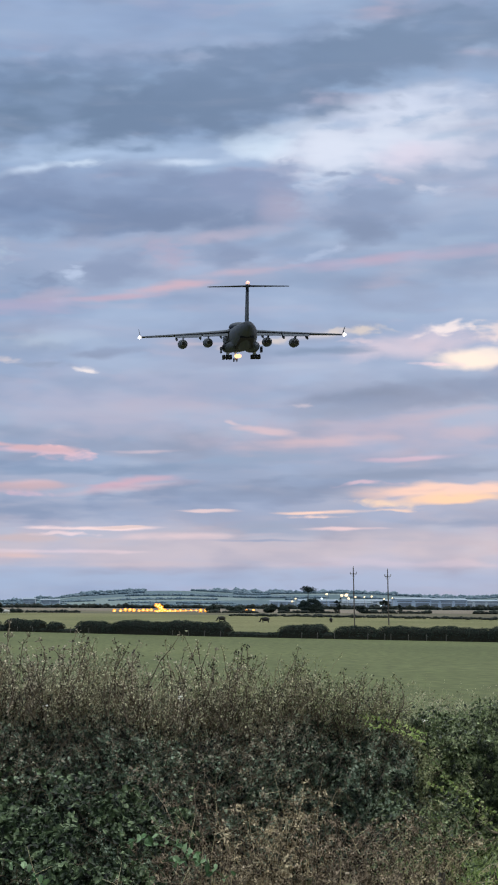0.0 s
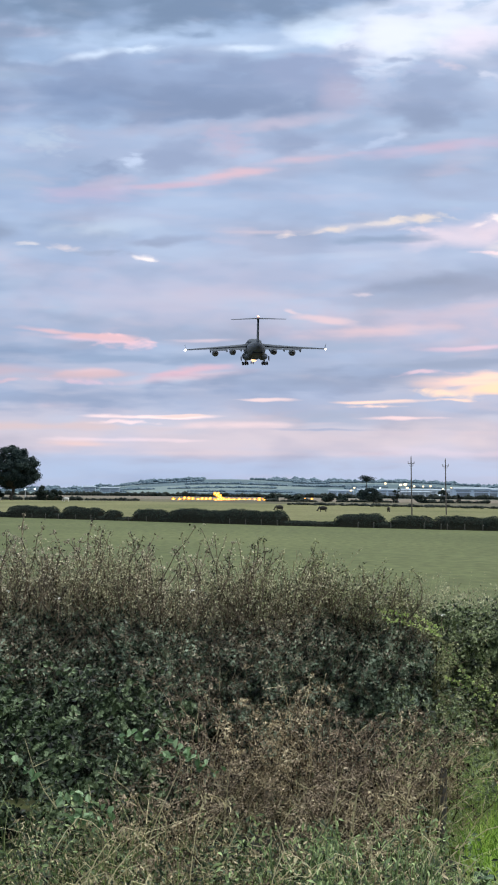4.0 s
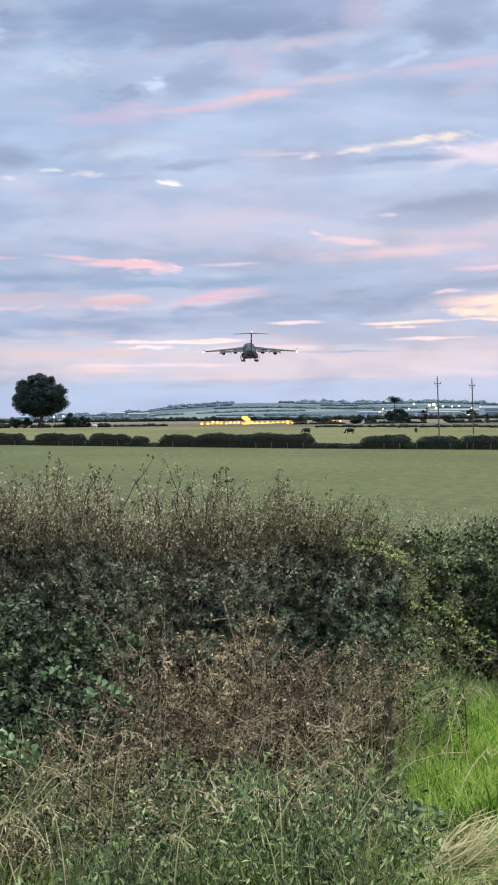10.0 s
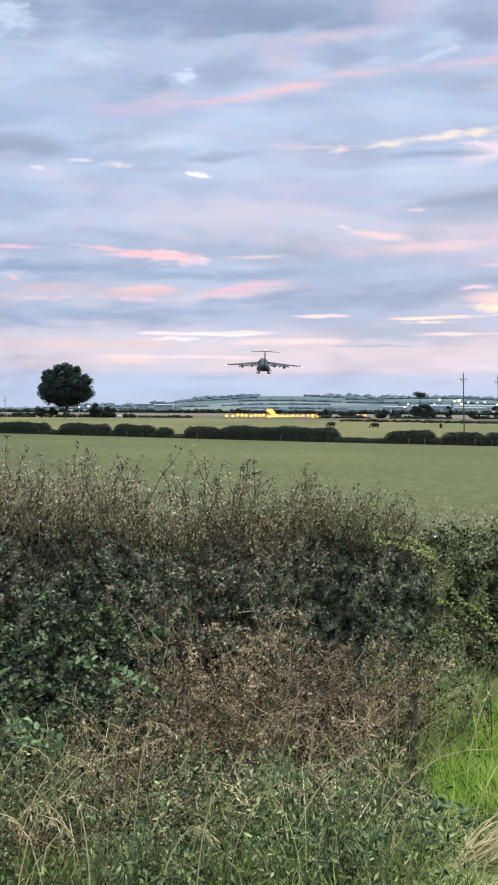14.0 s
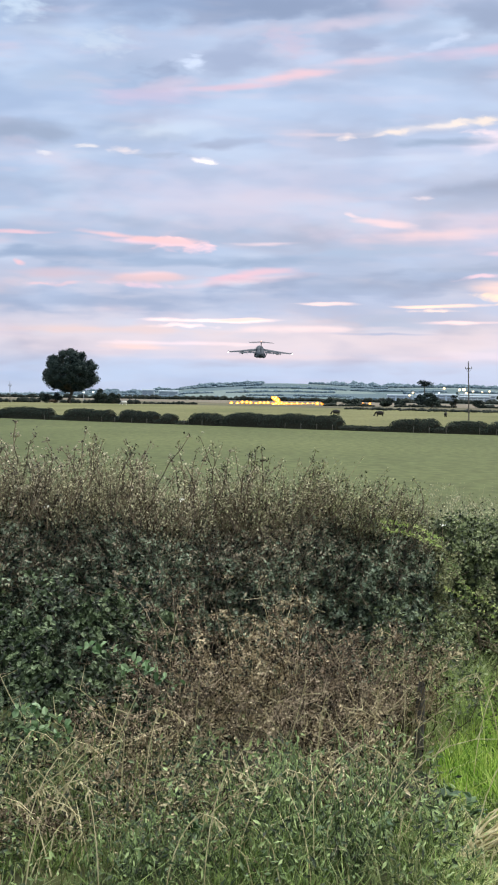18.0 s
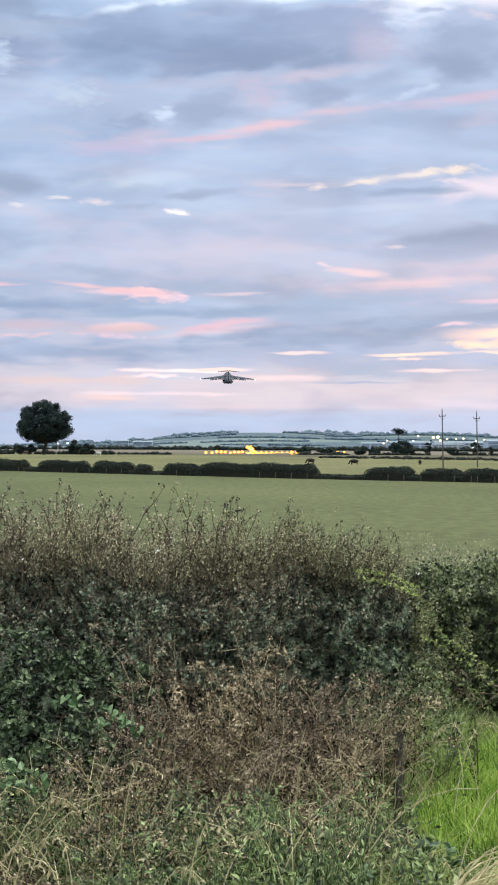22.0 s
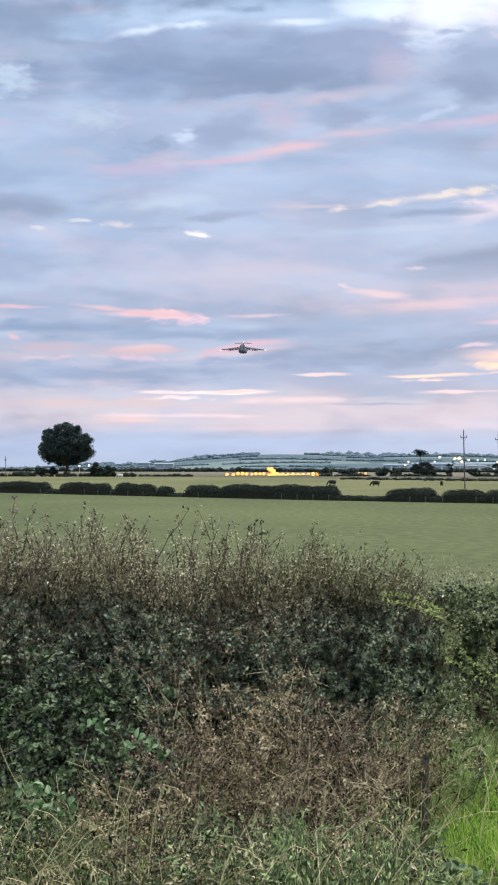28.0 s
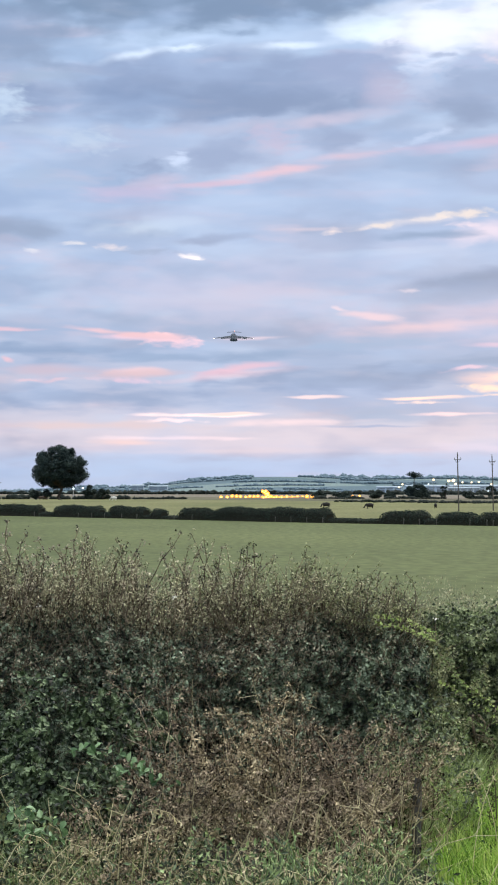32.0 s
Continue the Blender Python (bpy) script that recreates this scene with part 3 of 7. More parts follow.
M = dict(
    # leaf ramps: shade of the gaps and leaf highlights are put into their ends
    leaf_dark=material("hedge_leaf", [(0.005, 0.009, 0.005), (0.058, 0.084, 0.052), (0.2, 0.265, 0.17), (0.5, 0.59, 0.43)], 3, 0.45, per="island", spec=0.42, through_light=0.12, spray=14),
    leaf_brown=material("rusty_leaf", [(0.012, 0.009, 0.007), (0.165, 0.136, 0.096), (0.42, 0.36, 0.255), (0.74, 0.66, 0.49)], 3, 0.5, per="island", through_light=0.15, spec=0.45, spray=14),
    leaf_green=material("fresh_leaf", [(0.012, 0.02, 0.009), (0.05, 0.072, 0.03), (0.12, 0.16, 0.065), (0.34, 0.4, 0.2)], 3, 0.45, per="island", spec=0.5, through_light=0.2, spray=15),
    leaf_lime=material("bramble_lime_leaf", [(0.22, 0.32, 0.08), (0.42, 0.54, 0.17), (0.6, 0.66, 0.3)], 3, 0.5, per="island", through_light=0.3),
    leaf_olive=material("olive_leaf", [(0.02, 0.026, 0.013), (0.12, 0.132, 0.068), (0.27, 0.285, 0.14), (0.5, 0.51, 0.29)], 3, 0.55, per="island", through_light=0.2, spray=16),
    leaf_lime_dull=material("dull_lime_leaf", [(0.08, 0.12, 0.04), (0.2, 0.27, 0.1), (0.36, 0.43, 0.2)], 3, 0.55, per="island", through_light=0.25),
    # near-black patches in both dead weed colours stand in for shaded hollows
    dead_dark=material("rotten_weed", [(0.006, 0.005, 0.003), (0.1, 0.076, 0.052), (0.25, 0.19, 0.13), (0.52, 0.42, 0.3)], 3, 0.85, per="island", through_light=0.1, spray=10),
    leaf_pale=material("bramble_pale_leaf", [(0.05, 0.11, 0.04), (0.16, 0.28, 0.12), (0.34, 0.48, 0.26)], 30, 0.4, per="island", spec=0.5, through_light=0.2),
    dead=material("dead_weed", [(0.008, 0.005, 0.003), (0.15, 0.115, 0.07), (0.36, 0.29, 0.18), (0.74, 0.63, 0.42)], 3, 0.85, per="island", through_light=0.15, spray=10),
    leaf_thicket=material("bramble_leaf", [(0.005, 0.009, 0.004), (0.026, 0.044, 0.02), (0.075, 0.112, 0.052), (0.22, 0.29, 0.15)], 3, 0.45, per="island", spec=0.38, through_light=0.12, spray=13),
    straw=material("dry_stalk", [(0.4, 0.34, 0.18), (0.7, 0.63, 0.4)], 12, 0.8, per="island", spray=14),
    twig=material("bare_twig", [(0.045, 0.034, 0.024), (0.13, 0.1, 0.07), (0.3, 0.24, 0.165)], 20, 0.85, per="island", spray=12),
    # near-black filler colour that stands in for shade behind leaves and weeds
    inner_shade=material("inside_shade", [(0.012, 0.013, 0.009), (0.03, 0.03, 0.02)], 8, 0.95, 0.6),
    grass=material("verge_grass", [(0.075, 0.115, 0.035), (0.17, 0.22, 0.08), (0.33, 0.36, 0.17)], 2, 0.6, per="island", through_light=0.25),
    lush=material("lush_grass", [(0.05, 0.12, 0.015), (0.2, 0.37, 0.045), (0.36, 0.54, 0.09), (0.52, 0.62, 0.18)], 2, 0.6, per="island", through_light=0.3, spray=5),
    nettle=material("nettle_leaf", [(0.016, 0.028, 0.01), (0.055, 0.092, 0.036), (0.19, 0.28, 0.105), (0.46, 0.58, 0.25)], 6, 0.45, per="island", spec=0.5, through_light=0.25, spray=10),
    flower=material("white_petal", [(0.75, 0.74, 0.66), (0.85, 0.84, 0.8)], 20, 0.6),
    dock_leaf=material("dock_leaf", [(0.03, 0.07, 0.03), (0.08, 0.15, 0.07), (0.15, 0.25, 0.1)], 14, 0.45, fine=90, per="object", spec=0.4, through_light=0.2),
    dock_seed=material("dock_seed", [(0.04, 0.045, 0.02), (0.11, 0.1, 0.05)], 20, 0.85, per="island"),
    far_leaf=material("far_hedge_leaf", [(0.012, 0.02, 0.018), (0.032, 0.046, 0.04), (0.058, 0.076, 0.062)], 0.6, 0.8, per="island", spec=0.1),
    # the blue cast in this leaf colour stands in for haze over distance
    tree_leaf=material("hazed_oak_leaf", [(0.008, 0.018, 0.019), (0.026, 0.042, 0.042), (0.06, 0.082, 0.076)], 0.4, 0.75, per="island", spec=0.1),
    bark=material("tree_bark", [(0.05, 0.042, 0.034), (0.1, 0.085, 0.07)], 3, 0.9, 0.5),
    # distance haze is put into the blue base colour of the hill woods
    hazed_hill_leaf=material("hazed_hill_wood", [(0.112, 0.168, 0.214), (0.165, 0.222, 0.268)], 0.01, 0.9, fine=0.05, per="island"),
    field_grass=material("seeding_grass", [(0.11, 0.108, 0.065), (0.4, 0.385, 0.24), (0.7, 0.66, 0.45)], 3, 0.8, per="island", through_light=0.2, spray=16),
    pale_grass=material("pale_seeding_grass", [(0.08, 0.13, 0.03), (0.25, 0.33, 0.11), (0.46, 0.52, 0.24)], 3, 0.7, per="island", spec=0.2, through_light=0.25, spray=10),
    fresh_grass=material("fresh_grass", [(0.025, 0.055, 0.014), (0.14, 0.22, 0.06), (0.4, 0.52, 0.18)], 3, 0.7, per="island", spec=0.2, through_light=0.25, spray=12),
    hay=material("green_hay", [(0.06, 0.1, 0.022), (0.32, 0.4, 0.13), (0.7, 0.72, 0.38)], 3, 0.75, per="island", through_light=0.2, spray=14),
    belt=material("dark_wood_edge", [(0.012, 0.017, 0.014), (0.022, 0.03, 0.024)], 0.05, 0.9, fine=0.6),
    pole=material("tarred_pole_wood", [(0.07, 0.062, 0.056), (0.125, 0.11, 0.1)], 1.2, 0.9, 0.3),
    steel=material("galvanised_steel", [(0.3, 0.31, 0.32), (0.42, 0.43, 0.44)], 5, 0.5, metal=0.6),
    post=material("weathered_post_wood", [(0.06, 0.056, 0.05), (0.13, 0.12, 0.108)], 8, 0.9, 0.4),
    cow=material("dark_cow_hide", [(0.012, 0.011, 0.01), (0.03, 0.027, 0.025)], 2, 0.7),
    horse_white=material("pale_horse_hide", [(0.6, 0.58, 0.54), (0.75, 0.73, 0.7)], 2, 0.7),
    horse_brown=material("brown_horse_hide", [(0.05, 0.035, 0.025), (0.09, 0.06, 0.04)], 2, 0.7),
    cladding=material("hangar_cladding", [(0.42, 0.52, 0.66), (0.52, 0.6, 0.72)], 0.05, 0.6, fine=1.0, per="object"),
    roof=material("hangar_roof", [(0.24, 0.3, 0.37), (0.32, 0.38, 0.45)], 0.05, 0.6, fine=1.0),
    whitewall=material("pale_render", [(0.55, 0.6, 0.66), (0.66, 0.7, 0.74)], 0.1, 0.8, fine=1.0),
    darkpane=material("dark_opening", [(0.16, 0.19, 0.24), (0.22, 0.26, 0.32)], 0.2, 0.3, fine=2.0),
    amber=glowing("amber_lamp_glass", (1.0, 0.7, 0.26), 2.0),
    # glow colour of the added balls that imitate glare around the approach lamps
    amber_halo=glowing("amber_lamp_halo", (1.0, 0.36, 0.03), 1.45),
    warm=glowing("warm_flood_glass", (1.0, 0.76, 0.48), 1.7),
    white_lamp=glowing("white_flood_glass", (0.85, 0.95, 1.0), 1.6),
    beacon=glowing("beacon_glass", (1.0, 0.45, 0.34), 1.7),
    strobe=glowing("wingtip_lamp_glass", (1.0, 0.9, 0.85), 4.0),
    landing=glowing("landing_lamp_glass", (1.0, 0.5, 0.24), 2.6),
    airframe=material("grey_airframe_paint", [(0.07, 0.081, 0.1), (0.088, 0.1, 0.12)], 0.3, 0.65, fine=4.0, spec=0.05),
    # darker copy of the airframe paint, with underside shade put into its colour
    airframe_shaded=material("shaded_airframe_paint", [(0.008, 0.01, 0.014), (0.013, 0.015, 0.02)], 0.5, 0.5, fine=4.0, spec=0.08),
    engine=material("engine_nozzle_metal", [(0.05, 0.05, 0.05), (0.1, 0.1, 0.1)], 2, 0.45, metal=0.5),
    tyre=material("aircraft_tyre", [(0.015, 0.015, 0.015), (0.03, 0.03, 0.03)], 4, 0.9),
)


# ---- building helpers ----
class Geo:
    """Vertices and faces gathered for one mesh."""

    def __init__(self):
        self.v, self.f, self.count = [], [], 0

    def add(self, verts, faces):
        self.v.append(np.asarray(verts, float).reshape(-1, 3))
        self.f += [tuple(i + self.count for i in f) for f in faces]
        self.count += len(self.v[-1])

    def tube(self, points, radii, sides=5, cap=True):
        points = [Vector(p) for p in points]
        ring, faces = [], []
        for k, p in enumerate(points):
            ahead = (points[min(k + 1, len(points) - 1)] - points[max(k - 1, 0)]).normalized()
            a = ahead.orthogonal().normalized() if abs(ahead.z) < 0.99 else Vector((1, 0, 0))
            b = ahead.cross(a).normalized()
            a = b.cross(ahead)
            for s in range(sides):
                w = 2 * math.pi * s / sides
                ring.append(p + radii[k] * (math.cos(w) * a + math.sin(w) * b))
        for k in range(len(points) - 1):
            for s in range(sides):
                n = (s + 1) % sides
                faces.append((k * sides + s, k * sides + n, (k + 1) * sides + n, (k + 1) * sides + s))
        if cap:
            faces.append(tuple(range(sides))[::-1])
            faces.append(tuple((len(points) - 1) * sides + s for s in range(sides)))
        self.add(ring, faces)

    def box(self, lo, hi):
        (a, b, c), (d, e, f) = lo, hi
        v = [(a, b, c), (d, b, c), (d, e, c), (a, e, c), (a, b, f), (d, b, f), (d, e, f), (a, e, f)]
        self.add(v, [(3, 2, 1, 0), (4, 5, 6, 7), (0, 1, 5, 4), (1, 2, 6, 5), (2, 3, 7, 6), (3, 0, 4, 7)])

    def leaves(self, centres, length, width, lean=None, up=0.0, rng=None, ovate=False):
        """Folded leaves at the given places. lean: the way they mostly face; up: how far they stand upright."""
        rng = rng or np.random.default_rng(1)
        c = np.asarray(centres, float)
        n = len(c)
        d = rng.normal(size=(n, 3))
        d[:, 2] += up
        d /= np.linalg.norm(d, axis=1)[:, None]
        q = rng.normal(size=(n, 3)) + (0 if lean is None else np.asarray(lean, float))
        q -= (q * d).sum(1)[:, None] * d
        q /= np.linalg.norm(q, axis=1)[:, None] + 1e-9
        s = np.cross(d, q)
        size = rng.uniform(0.6, 1.25, size=(n, 1))
        l, w = length * size / 2, width * size / 2
        if ovate:
            rise = q * w * 0.4
            v = np.stack([c - d * l, c - d * l * 0.35 + s * w + rise, c + d * l * 0.4 + s * w * 0.7 + rise * 0.6, c + d * l - q * w * 0.3,
                          c + d * l * 0.4 - s * w * 0.7 + rise * 0.6, c - d * l * 0.35 - s * w + rise], 1).reshape(-1, 3)
            k = np.arange(n)[:, None] * 6
            self.add(v, np.concatenate([k + [0, 1, 2], k + [0, 2, 3], k + [0, 3, 4], k + [0, 4, 5]]).tolist())
            return
        v = np.stack([c - d * l, c + s * w + q * w * 0.35, c + d * l, c - s * w + q * w * 0.35], 1).reshape(-1, 3)
        k = np.arange(n)[:, None] * 4
        tri = np.concatenate([k + [0, 1, 2], k + [0, 2, 3]]).tolist()
        self.add(v, tri)

    def blades(self, roots, tall, wide, bend, rng):
        """Tapered grass blades: two pieces each, bent over in the wind's way."""
        r = np.asarray(roots, float)
        n = len(r)
        h = tall * rng.uniform(0.5, 1.2, size=(n, 1))
        w = rng.uniform(0, 2 * np.pi, n)
        side = np.stack([np.cos(w), np.sin(w), 0 * w], 1) * wide / 2
        tip = rng.normal(size=(n, 3)) * bend
        tip[:, 2] = 0
        a = r + tip * h * 0.3 + [0, 0, 1] * h * 0.55
        b = r + tip * h + [0, 0, 1] * h * (1 - 0.25 * bend)
        v = np.stack([r - side, r + side, a - side * 0.8, a + side * 0.8, b], 1).reshape(-1, 3)
        k = np.arange(n)[:, None] * 5
        self.add(v, np.concatenate([k + [0, 1, 3], k + [0, 3, 2], k + [2, 3, 4]]).tolist())

    def mesh(self, name, mat, smooth=False):
        me = bpy.data.meshes.new(name)
        me.from_pydata(np.concatenate(self.v).tolist(), [], self.f)
        me.materials.append(mat)
        if smooth:
            me.polygons.foreach_set("use_smooth", [True] * len(me.polygons))
        me.update()
        return me


def part(name, geo, mat, parent=None, label="", smooth=False, kind=""):
    """ONE mesh object, under a thing or under a part."""
    ob = new(name, geo.mesh(name, mat, smooth) if isinstance(geo, Geo) else geo)
    if parent:
        ob.parent = parent
    return tagged(ob, label, kind=kind)


def thing(name, label, category, at=(0, 0, 0), group="", kind=""):
    ob = new(name)
    ob.empty_display_size = 0.2
    ob.location = at
    return tagged(ob, label, category, group, kind)


def ball(radius, at=(0, 0, 0), squash=(1, 1, 1), cuts=1):
    bm = bmesh.new()
    bmesh.ops.create_icosphere(bm, subdivisions=cuts, radius=radius)
    g = Geo()
    g.add([(v.co.x * squash[0] + at[0], v.co.y * squash[1] + at[1], v.co.z * squash[2] + at[2]) for v in bm.verts],
          [tuple(v.index for v in f.verts) for f in bm.faces])
    bm.free()
    return g


# ---- the ground ----
def ground_z(x, y):
    """Height of the land: a level verge, then a field that falls gently, an airfield plain and low hills."""
    z = np.interp(y, [-80, 0, 5, 8, 13, 40, 120, 220, 360, 620, 900, 1300, 2000, 2600], [0.1, 0.1, 0.15, 0.12, 0.0, -0.5, -1.9, -2.45, -2.6, -2.8, -4.4, -4.3, -6.5, -7])
    b = x / np.maximum(y, 1.0)
    crest = 13 + 5 * np.sin(b * 26 + 1.0) + 3 * np.sin(b * 61 + 2) - 26 * np.clip(-b - 0.045, 0, 0.1) / 0.1
    w = np.clip((y - 2300) / 2100, 0, 1)
    return z + np.where(y > 2300, (crest + 7) * w * w * (3 - 2 * w), 0) - np.clip((y - 4400) / 300, 0, 2) * 25


def make_ground():
    ys = np.concatenate([np.arange(-80, 3, 8.0), np.arange(3, 16, 0.5), np.arange(16, 60, 3.0), np.arange(60, 240, 9.0), np.arange(240, 1000, 30.0),
                         np.arange(1000, 2300, 90.0), np.arange(2300, 4700, 70.0), [4800]])
    us = np.concatenate([np.linspace(-1, -0.16, 12)[:-1], np.linspace(-0.16, 0.18, 60), np.linspace(0.18, 1, 12)[1:]])
    verts, faces = [], []
    for y in ys:
        spread = max(abs(y) * 1.1, 60) + 60
        x = us * spread if y > 300 else us * spread
        z = ground_z(x, np.full_like(x, y))
        if 2 < y < 16:
            z = z + np.array([0.04 * noise.noise((a * 2.1, y * 2.1, 0)) for a in x])
        verts.append(np.stack([x, np.full_like(x, y), z], 1))
    n = len(us)
    for r in range(len(ys) - 1):
        for c in range(n - 1):
            k = r * n + c
            faces.append((k, k + 1, k + n + 1, k + n))
    g = Geo()
    g.add(np.concatenate(verts), faces)
    m = bpy.data.materials.new("fields")
    m.use_nodes = True
    t = m.node_tree
    b = t.nodes["Principled BSDF"]
    b.inputs["Roughness"].default_value = 0.9
    b.inputs["Specular IOR Level"].default_value = 0.15
    place = t.nodes.new("ShaderNodeNewGeometry")
    sep = t.nodes.new("ShaderNodeSeparateXYZ")
    t.links.new(place.outputs["Position"], sep.inputs[0])

    def grain(scale, stretch, low, high, detail=5):
        mp = t.nodes.new("ShaderNodeMapping")
        mp.inputs["Scale"].default_value = stretch
        t.links.new(place.outputs["Position"], mp.inputs[0])
        n_ = t.nodes.new("ShaderNodeTexNoise")
        n_.inputs["Scale"].default_value = scale
        n_.inputs["Detail"].default_value = detail
        t.links.new(mp.outputs[0], n_.inputs["Vector"])
        r_ = t.nodes.new("ShaderNodeValToRGB")
        r_.color_ramp.elements[0].position, r_.color_ramp.elements[0].color = 0.32, (*low, 1)
        r_.color_ramp.elements[1].position, r_.color_ramp.elements[1].color = 0.68, (*high, 1)
        t.links.new(n_.outputs[0], r_.inputs[0])
        return r_.outputs[0]

    def beyond(slope, far, soft):
        """1 past the line y = far + slope * x, 0 on the near side of it."""
        a = t.nodes.new("ShaderNodeMath")
        a.operation = "MULTIPLY_ADD"
        a.inputs[1].default_value = -slope
        t.links.new(sep.outputs[0], a.inputs[0])
        t.links.new(sep.outputs[1], a.inputs[2])
        r_ = t.nodes.new("ShaderNodeMapRange")
        r_.inputs["From Min"].default_value, r_.inputs["From Max"].default_value = far - soft, far + soft
        t.links.new(a.outputs[0], r_.inputs["Value"])
        return r_.outputs[0]

    def over(a, c, fac):
        mx = t.nodes.new("ShaderNodeMix")
        mx.data_type = "RGBA"
        ins = {s.name: s for s in mx.inputs if s.enabled}
        t.links.new(fac, ins["Factor"])
        t.links.new(a, ins["A"])
        t.links.new(c, ins["B"])
        return [s for s in mx.outputs if s.enabled][0]

    verge = grain(6, (1, 1, 1), (0.025, 0.024, 0.012), (0.07, 0.08, 0.03))
    pasture = grain(0.12, (0.25, 0.10, 1), (0.074, 0.091, 0.036), (0.124, 0.139, 0.058))
    paddock = grain(0.12, (0.4, 0.2, 1), (0.115, 0.122, 0.05), (0.175, 0.17, 0.08))
    rough_land = grain(0.03, (0.5, 0.25, 1), (0.075, 0.07, 0.045), (0.13, 0.12, 0.08))
    strip = grain(0.02, (0.3, 1, 1), (0.15, 0.125, 0.1), (0.2, 0.17, 0.135))
    # plain and hill fields: cool base colours with distance haze put in
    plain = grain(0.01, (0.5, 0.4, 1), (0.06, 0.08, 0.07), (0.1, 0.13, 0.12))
    cells = t.nodes.new("ShaderNodeTexVoronoi")
    cells.inputs["Scale"].default_value = 0.0052
    mp = t.nodes.new("ShaderNodeMapping")
    mp.inputs["Scale"].default_value = (1, 0.55, 0)
    mp.inputs["Rotation"].default_value = (0, 0, 0.5)
    t.links.new(place.outputs["Position"], mp.inputs[0])
    t.links.new(mp.outputs[0], cells.inputs["Vector"])
    pick = t.nodes.new("ShaderNodeSeparateColor")
    t.links.new(cells.outputs["Color"], pick.inputs[0])
    # every hill field colour carries a share of painted blue haze
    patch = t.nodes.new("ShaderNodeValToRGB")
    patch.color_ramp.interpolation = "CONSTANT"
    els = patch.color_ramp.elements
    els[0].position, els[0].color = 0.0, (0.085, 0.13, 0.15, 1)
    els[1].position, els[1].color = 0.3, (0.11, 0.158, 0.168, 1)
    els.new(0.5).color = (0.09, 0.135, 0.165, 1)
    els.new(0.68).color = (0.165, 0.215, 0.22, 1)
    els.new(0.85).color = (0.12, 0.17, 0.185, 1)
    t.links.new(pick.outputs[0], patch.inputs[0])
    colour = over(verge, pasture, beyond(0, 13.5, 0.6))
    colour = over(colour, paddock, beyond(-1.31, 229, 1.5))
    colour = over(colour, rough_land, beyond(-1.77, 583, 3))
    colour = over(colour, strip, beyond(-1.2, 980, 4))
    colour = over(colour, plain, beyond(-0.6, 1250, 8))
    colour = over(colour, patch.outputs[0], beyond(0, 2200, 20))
    sward = grain(1.0, (2.2, 0.5, 1), (0.72, 0.72, 0.7), (1.22, 1.22, 1.2), 8)
    mult = t.nodes.new("ShaderNodeMix")
    mult.data_type, mult.blend_type = "RGBA", "MULTIPLY"
    ins = {s.name: s for s in mult.inputs if s.enabled}
    ins["Factor"].default_value = 1.0
    t.links.new(colour, ins["A"])
    t.links.new(sward, ins["B"])
    colour = [s for s in mult.outputs if s.enabled][0]
    t.links.new(colour, b.inputs["Base Color"])
    fine_ = t.nodes.new("ShaderNodeTexNoise")
    fine_.inputs["Scale"].default_value = 9
    t.links.new(place.outputs["Position"], fine_.inputs["Vector"])
    bn = t.nodes.new("ShaderNodeBump")
    bn.inputs["Strength"].default_value = 0.4
    t.links.new(fine_.outputs[0], bn.inputs["Height"])
    t.links.new(bn.outputs[0], b.inputs["Normal"])
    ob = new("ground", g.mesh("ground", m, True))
    return tagged(ob, "gently falling pasture, paddock and far patchwork fields", "ground", kind="structure")


make_ground()

# ---- far country: wooded hills, hedgerows, airfield ----
lump = ball(1.0, cuts=1)
LUMP_V, LUMP_F = np.concatenate(lump.v), lump.f


def tree_belt(name, label, bearing_a, bearing_b, far, tall, gaps, seed, mat, size=3.0, slope=0.0):
    """A belt of distant trees along a field edge; nobody could count them."""
    rng = np.random.default_rng(seed)
    g = Geo()
    b = bearing_a
    while b < bearing_b:
        run = rng.uniform(0.004, 0.02)
        if rng.random() > gaps:
            clumps = max(3, int(run * far / (tall * 0.55)))
            for u in np.linspace(b, b + run, clumps):
                y = far + slope * u * far + rng.normal() * 8
                x = u * y
                h = tall * rng.uniform(0.5, 1.0) * (0.88 + 0.14 * math.sin(u * 700 + seed))
                z = float(ground_z(np.array([x]), np.array([y]))[0])
                for _ in range(4):
                    w = h * rng.uniform(0.4, 0.9)
                    k = h * rng.uniform(0.6, 1.0)
                    ox, oz = rng.normal() * h * 0.5, k * 0.42
                    bumps = 1 + 0.16 * rng.normal(size=len(LUMP_V))[:, None]
                    g.add(LUMP_V * bumps * [w, w * 0.7, k * 0.58] + [x + ox, y, z + oz], LUMP_F)
        b += run
    ob = part(name, g, mat, label=label, kind="stuff", smooth=True)
    ob["category"] = "trees"
    return ob


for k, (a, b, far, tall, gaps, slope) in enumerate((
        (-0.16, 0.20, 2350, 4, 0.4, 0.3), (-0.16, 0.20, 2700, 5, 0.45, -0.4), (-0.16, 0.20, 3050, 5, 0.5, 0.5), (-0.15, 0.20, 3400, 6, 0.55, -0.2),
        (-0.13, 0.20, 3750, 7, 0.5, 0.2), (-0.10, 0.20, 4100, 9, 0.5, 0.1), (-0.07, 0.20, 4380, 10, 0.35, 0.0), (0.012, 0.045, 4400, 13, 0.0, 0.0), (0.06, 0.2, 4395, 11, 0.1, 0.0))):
    tree_belt("far_tree_belt", "blue-green belt of trees on the far hills, haze put into its colour", a, b, far, tall, gaps, 40 + k, M["hazed_hill_leaf"], 3.6, slope)
